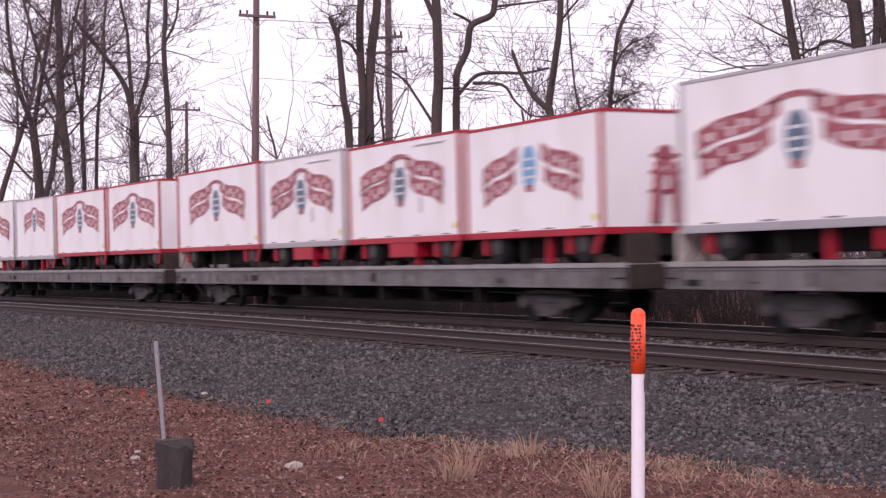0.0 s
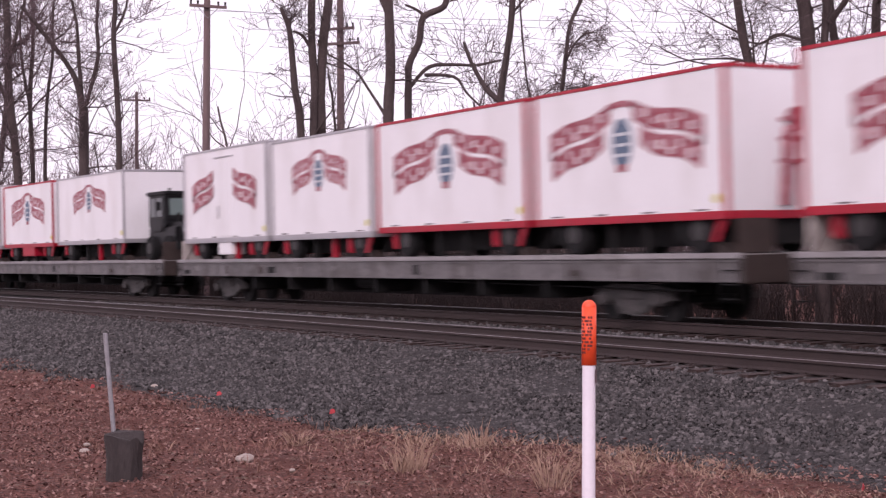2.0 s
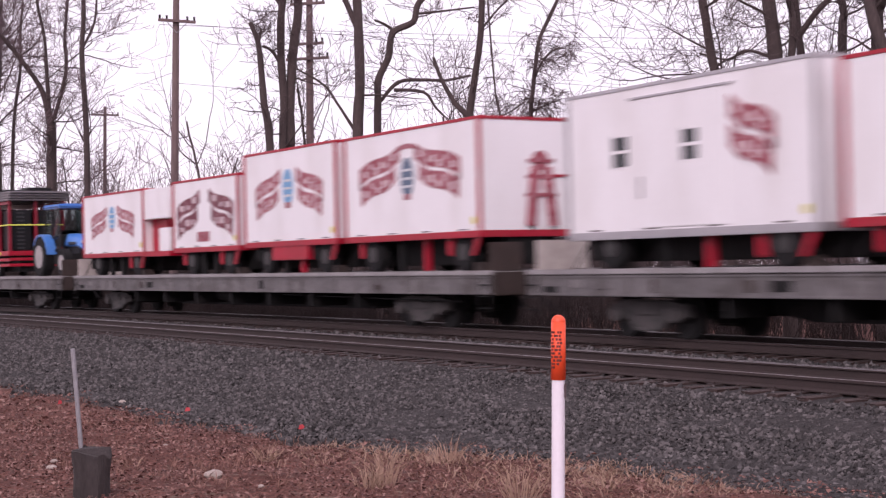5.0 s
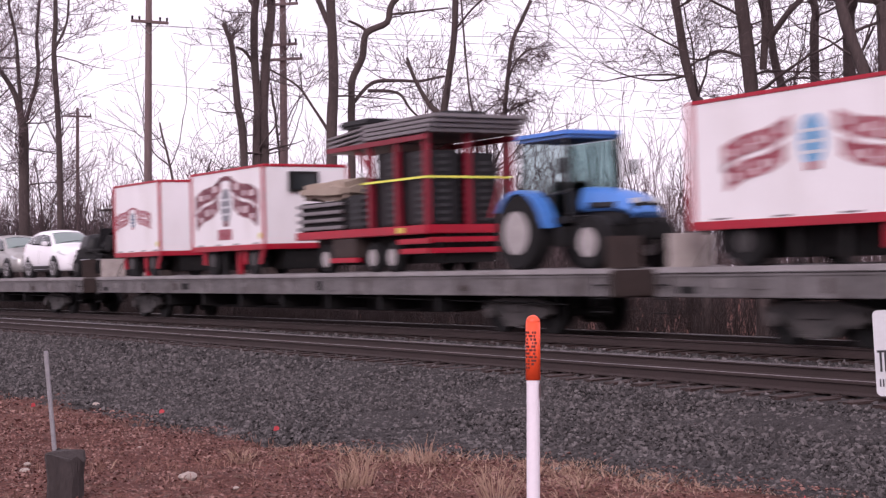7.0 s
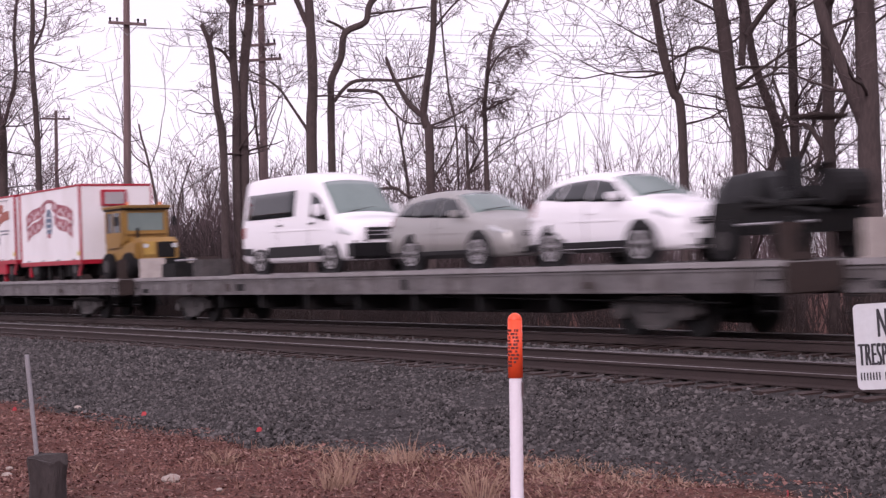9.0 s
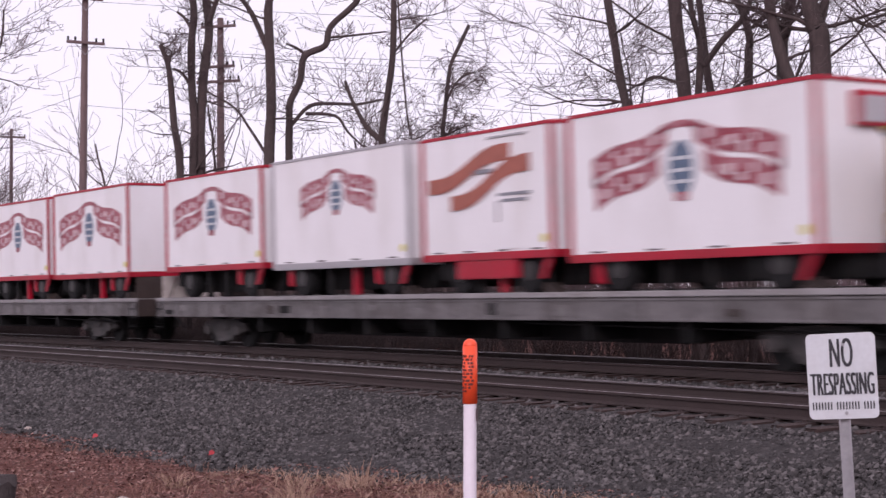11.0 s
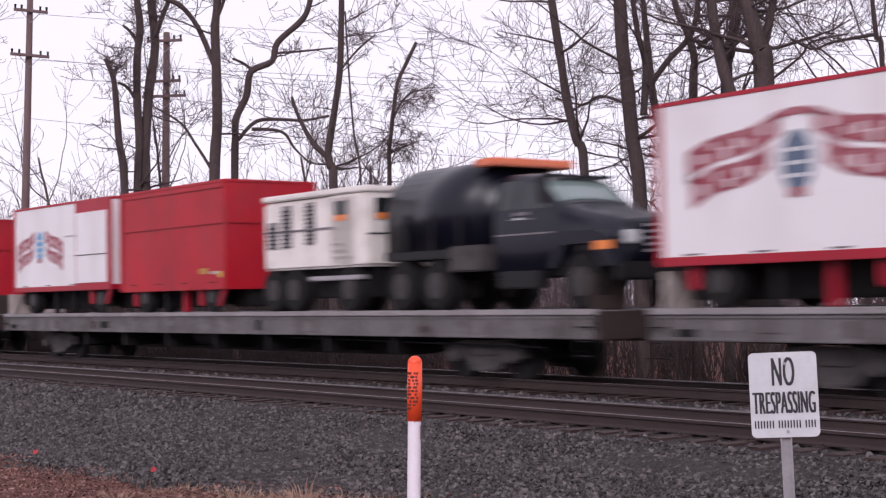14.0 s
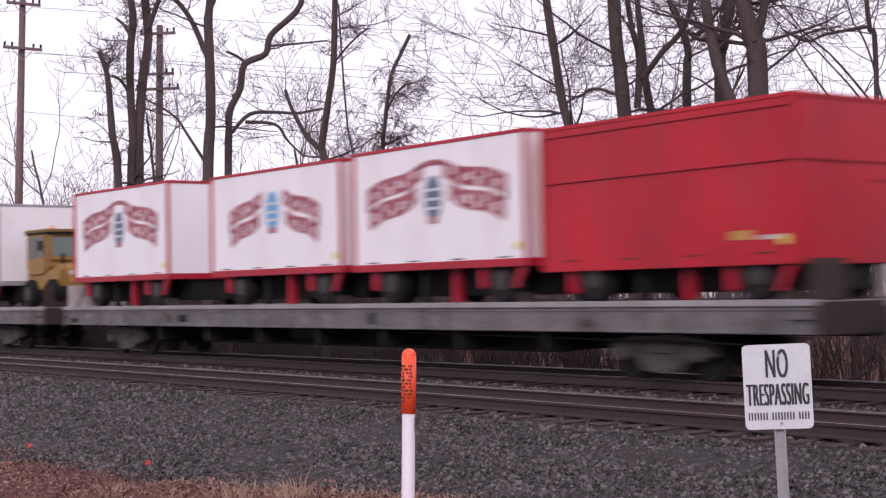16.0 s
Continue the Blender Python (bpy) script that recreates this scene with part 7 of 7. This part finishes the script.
    tree(8.7, 35.6, [(0.12, 0.10, [(0.16, 0.0, 0.0), (0.11, 0.0, 5.4), (-0.08, 0.0, 6.2), (-0.30, 0.0, 7.1), (-0.45, 0.0, 8.1), (-0.59, 0.0, 9.0), (-0.70, 0.0, 9.8), (-0.79, 0.0, 10.5)]), (0.03, 0.01, [(-0.22, 0.0, 6.7), (-0.94, 0.1, 6.6), (-1.77, 0.3, 6.8), (-2.47, 0.4, 7.2)]), (0.03, 0.01, [(-0.34, -0.0, 7.3), (-0.94, -0.2, 7.6), (-1.49, -0.5, 7.9)])], 17, 14, 3.4, (4, 4), low=0.25, droop=0.02, rmin=0.0059, turn=-13.8)
    tree(10.0, 35.3, [(0.19, 0.16, [(0.18, 0.0, 0.0), (0.13, 0.0, 4.7), (-0.05, 0.0, 6.2), (-0.18, 0.0, 7.6), (-0.29, 0.0, 8.5), (-0.35, 0.0, 9.7), (-0.42, 0.0, 10.5)]), (0.10, 0.06, [(0.22, 0.0, 6.8), (0.28, 0.1, 8.0), (0.10, 0.3, 8.8), (-0.04, 0.4, 9.8)]), (0.08, 0.06, [(0.36, -0.0, 7.5), (0.81, -0.1, 8.1), (1.29, -0.2, 8.6), (1.49, -0.4, 9.1), (1.57, -0.5, 10.0)]), (0.04, 0.02, [(-0.23, 0.0, 7.1), (-0.85, 0.1, 7.3), (-1.26, 0.2, 7.1), (-1.95, 0.3, 7.3)])], 18, 11, 3.4, (4, 4), low=0.25, droop=0.02, rmin=0.0059, turn=-15.8)
    tree(12.2, 37.5, [(0.13, 0.08, [(0.06, 0.0, 0.0), (0.01, 0.0, 7.6), (0.06, 0.0, 8.5), (-0.12, 0.0, 9.3), (-0.36, 0.0, 9.8), (-0.53, 0.0, 10.5)]), (0.06, 0.03, [(0.12, 0.0, 8.9), (0.52, 0.1, 9.3), (0.96, 0.3, 9.9), (1.22, 0.4, 10.4)]), (0.15, 0.08, [(0.02, 0.0, 3.4), (-0.40, 0.0, 5.5), (-0.95, 0.1, 7.2), (-1.15, 0.2, 8.8), (-1.3, 0.3, 10.3)]), (0.07, 0.03, [(0.1, 0.0, 4.6), (0.5, 0.1, 5.6), (0.9, 0.2, 6.9), (1.5, 0.3, 8.2)])], 19, 13, 3.2, (4, 4), low=0.25, droop=0.00, rmin=0.0063, turn=-18.0)
    tree(11.9, 33.9, [(0.14, 0.14, [(0.01, 0.0, 0.0), (-0.04, 0.0, 7.2), (0.03, 0.0, 8.1), (0.14, 0.0, 8.7), (0.23, 0.0, 9.4), (0.29, 0.0, 10.2)]), (0.05, 0.03, [(0.06, 0.0, 8.3), (-0.47, 0.2, 8.3), (-0.87, 0.4, 8.6)]), (0.07, 0.03, [(0.0, 0.0, 4.4), (-0.5, 0.1, 5.2), (-0.9, 0.2, 5.3), (-1.3, 0.3, 6.4)]), (0.05, 0.02, [(0.0, 0.0, 5.0), (0.5, 0.1, 5.9), (0.8, 0.2, 6.9)])], 20, 11, 3.0, (4, 4), low=0.25, droop=0.00, rmin=0.0057, turn=-19.3)
    tree(11.9, 31.7, [(0.27, 0.13, [(0.11, 0.0, 0.0), (0.06, 0.0, 7.0), (-0.05, 0.0, 7.8), (-0.17, 0.0, 8.4), (-0.39, 0.0, 9.1), (-0.54, 0.0, 9.7)]), (0.11, 0.10, [(-0.00, 0.0, 7.7), (0.15, 0.1, 8.3), (0.26, 0.3, 8.9), (0.36, 0.4, 9.7)]), (0.03, 0.02, [(0.18, -0.0, 7.1), (0.85, -0.2, 7.6), (1.10, -0.3, 7.9), (1.83, -0.5, 8.0)]), (0.17, 0.11, [(0.0, 0.0, 5.0), (-0.35, 0.0, 6.0), (-0.75, 0.0, 7.1), (-1.0, 0.1, 8.2), (-1.15, 0.2, 9.6)])], 21, 11, 3.0, (4, 4), low=0.25, droop=0.00, rmin=0.0054, turn=-20.6)
    tree(13.9, 30.0, [(0.06, 0.05, [(0.11, 0.0, 0.0), (0.06, 0.0, 7.1), (-0.05, 0.0, 7.8), (-0.13, 0.0, 8.6), (-0.16, 0.0, 9.4)]), (0.04, 0.02, [(-0.06, 0.0, 7.9), (-0.94, 0.1, 7.8), (-1.41, 0.3, 7.7), (-1.89, 0.4, 8.0)])], 22, 12, 3.0, (4, 4), low=0.25, droop=0.00, rmin=0.0053, turn=-24.9)
    tree(13.9, 27.9, [(0.13, 0.11, [(0.18, 0.0, 0.0), (0.13, 0.0, 6.6), (0.04, 0.0, 7.5), (-0.06, 0.0, 8.4)])], 24, 10, 3.4, (4, 4), low=0.25, droop=0.00, rmin=0.0050, turn=-26.5)
    # slighter growth between and behind
    rnd = random.Random(40)
    for i in range(34):
        s = rnd.uniform(-120, -12)
        f = rnd.uniform(16, 34)
        p = spot(s, f)
        d = p.length
        grown(p.x, p.y, rnd.uniform(6, 12), rnd.uniform(0.05, 0.12), 100 + i, kids=(8, 4, 3), rmin=0.00014 * d, bend=0.22)


woods()


def thicket():
    """Belts of brush and saplings behind the line, too many to count; the farthest has haze in its colour."""
    rng = np.random.default_rng(77)
    for name, lab, n, s0, s1, f0, f1, h0, h1, stems, twigs, joints, mt in (
            ("thicket", "belt of bare grey-brown brush behind the line", 2200, -170, 6, 12, 28, 2.4, 8.5, 4, 9, 2, BRUSH),
            ("undergrowth", "low dark brown undergrowth along the far side", 1100, -110, 6, 9.3, 14, 0.8, 3.0, 5, 4, 1, BRUSH),
            ("brushwood", "tall fine brushwood with rising twigs behind the line", 800, -160, -5, 13, 40, 4.0, 10.0, 2, 26, 3, TWIG),
            ("far_brush", "far belt of bare grey-brown woods", 2700, -330, -20, 34, 115, 6.0, 17.0, 2, 13, 2, HAZETWIG)):
        tb = Tubes()
        for _ in range(n):
            s, f = rng.uniform(s0, s1), rng.uniform(f0, f1)
            if name in ("thicket", "brushwood") and rng.random() < 0.6:
                s = rng.uniform(-135, -50)                # the growth is densest far up the line
            p = spot(s, f)
            h = rng.uniform(h0, h1)
            if name == "thicket":
                h *= 0.5 if s > -45 else rng.uniform(0.55, 1.0)
            r = max(0.009, (0.00026 if name == "brushwood" else 0.00022) * p.length)
            base = Vector((p.x, p.y, 0.1))
            for _ in range(stems):
                lean = 0.22 if stems > 2 else 0.14
                d = Vector((rng.normal(0, lean), rng.normal(0, lean), 1)).normalized()
                line = [base]
                hh = h * rng.uniform(0.6, 1)
                for j in range(joints + 1):
                    d = (d + Vector((rng.normal(0, 0.13), rng.normal(0, 0.13), 0.02))).normalized()
                    line.append(line[-1] + d * hh / (joints + 1))
                m = len(line) - 1
                tb.add(line, [r * (1.7 - 1.1 * i / m) for i in range(m + 1)], 3)
                for _ in range(twigs):
                    k = rng.uniform(0.15, 0.95)
                    i = int(k * m)
                    q = line[i].lerp(line[i + 1], k * m - i)
                    ln = h * 0.15 * (1.2 - k) + 0.30
                    e = q + (Vector((rng.normal(0, 0.48), rng.normal(0, 0.4), rng.uniform(0.2, 1.1))) * ln)
                    tb.add([q, e], [r * 0.75, r * 0.45], 3)
        tagged(new(name, tb.mesh(name, mt)), lab, "brush", kind="stuff")


BRUSH = mat("brush_bark", (0.037, 0.024, 0.023), 0.95, var=0.35, scale=0.6)
thicket()


# ================= what moves =================
def motions():
    times = [-0.5] + [0.5 * i for i in range(33)] + [16.5]
    for ob, behind, local in moving:
        walk(ob, [(t, place(START - behind + SPEED * t, TRAIN_OFF, TRAIN_Z, CANT) @ local) for t in times])
    # the wheelsets roll; those at the same place in their trucks share one roll
    rolled = {}
    for ob in [o for o in scene.objects if o.name.startswith("wheelset")]:
        dx = round(ob.matrix_basis.translation.x, 2)
        if dx not in rolled:
            step = 1 / 30
            walk(ob, [(step * i, Matrix.Translation((dx, 0, 0.42)) @ Matrix.Rotation(SPEED * step * i / 0.42, 4, "Y")) for i in range(481)])
            rolled[dx] = ob
        else:
            ob.rotation_mode = "QUATERNION"
            keys = ob.animation_data_create()
            keys.action = rolled[dx].animation_data.action
            keys.action_slot = rolled[dx].animation_data.action_slot


motions()
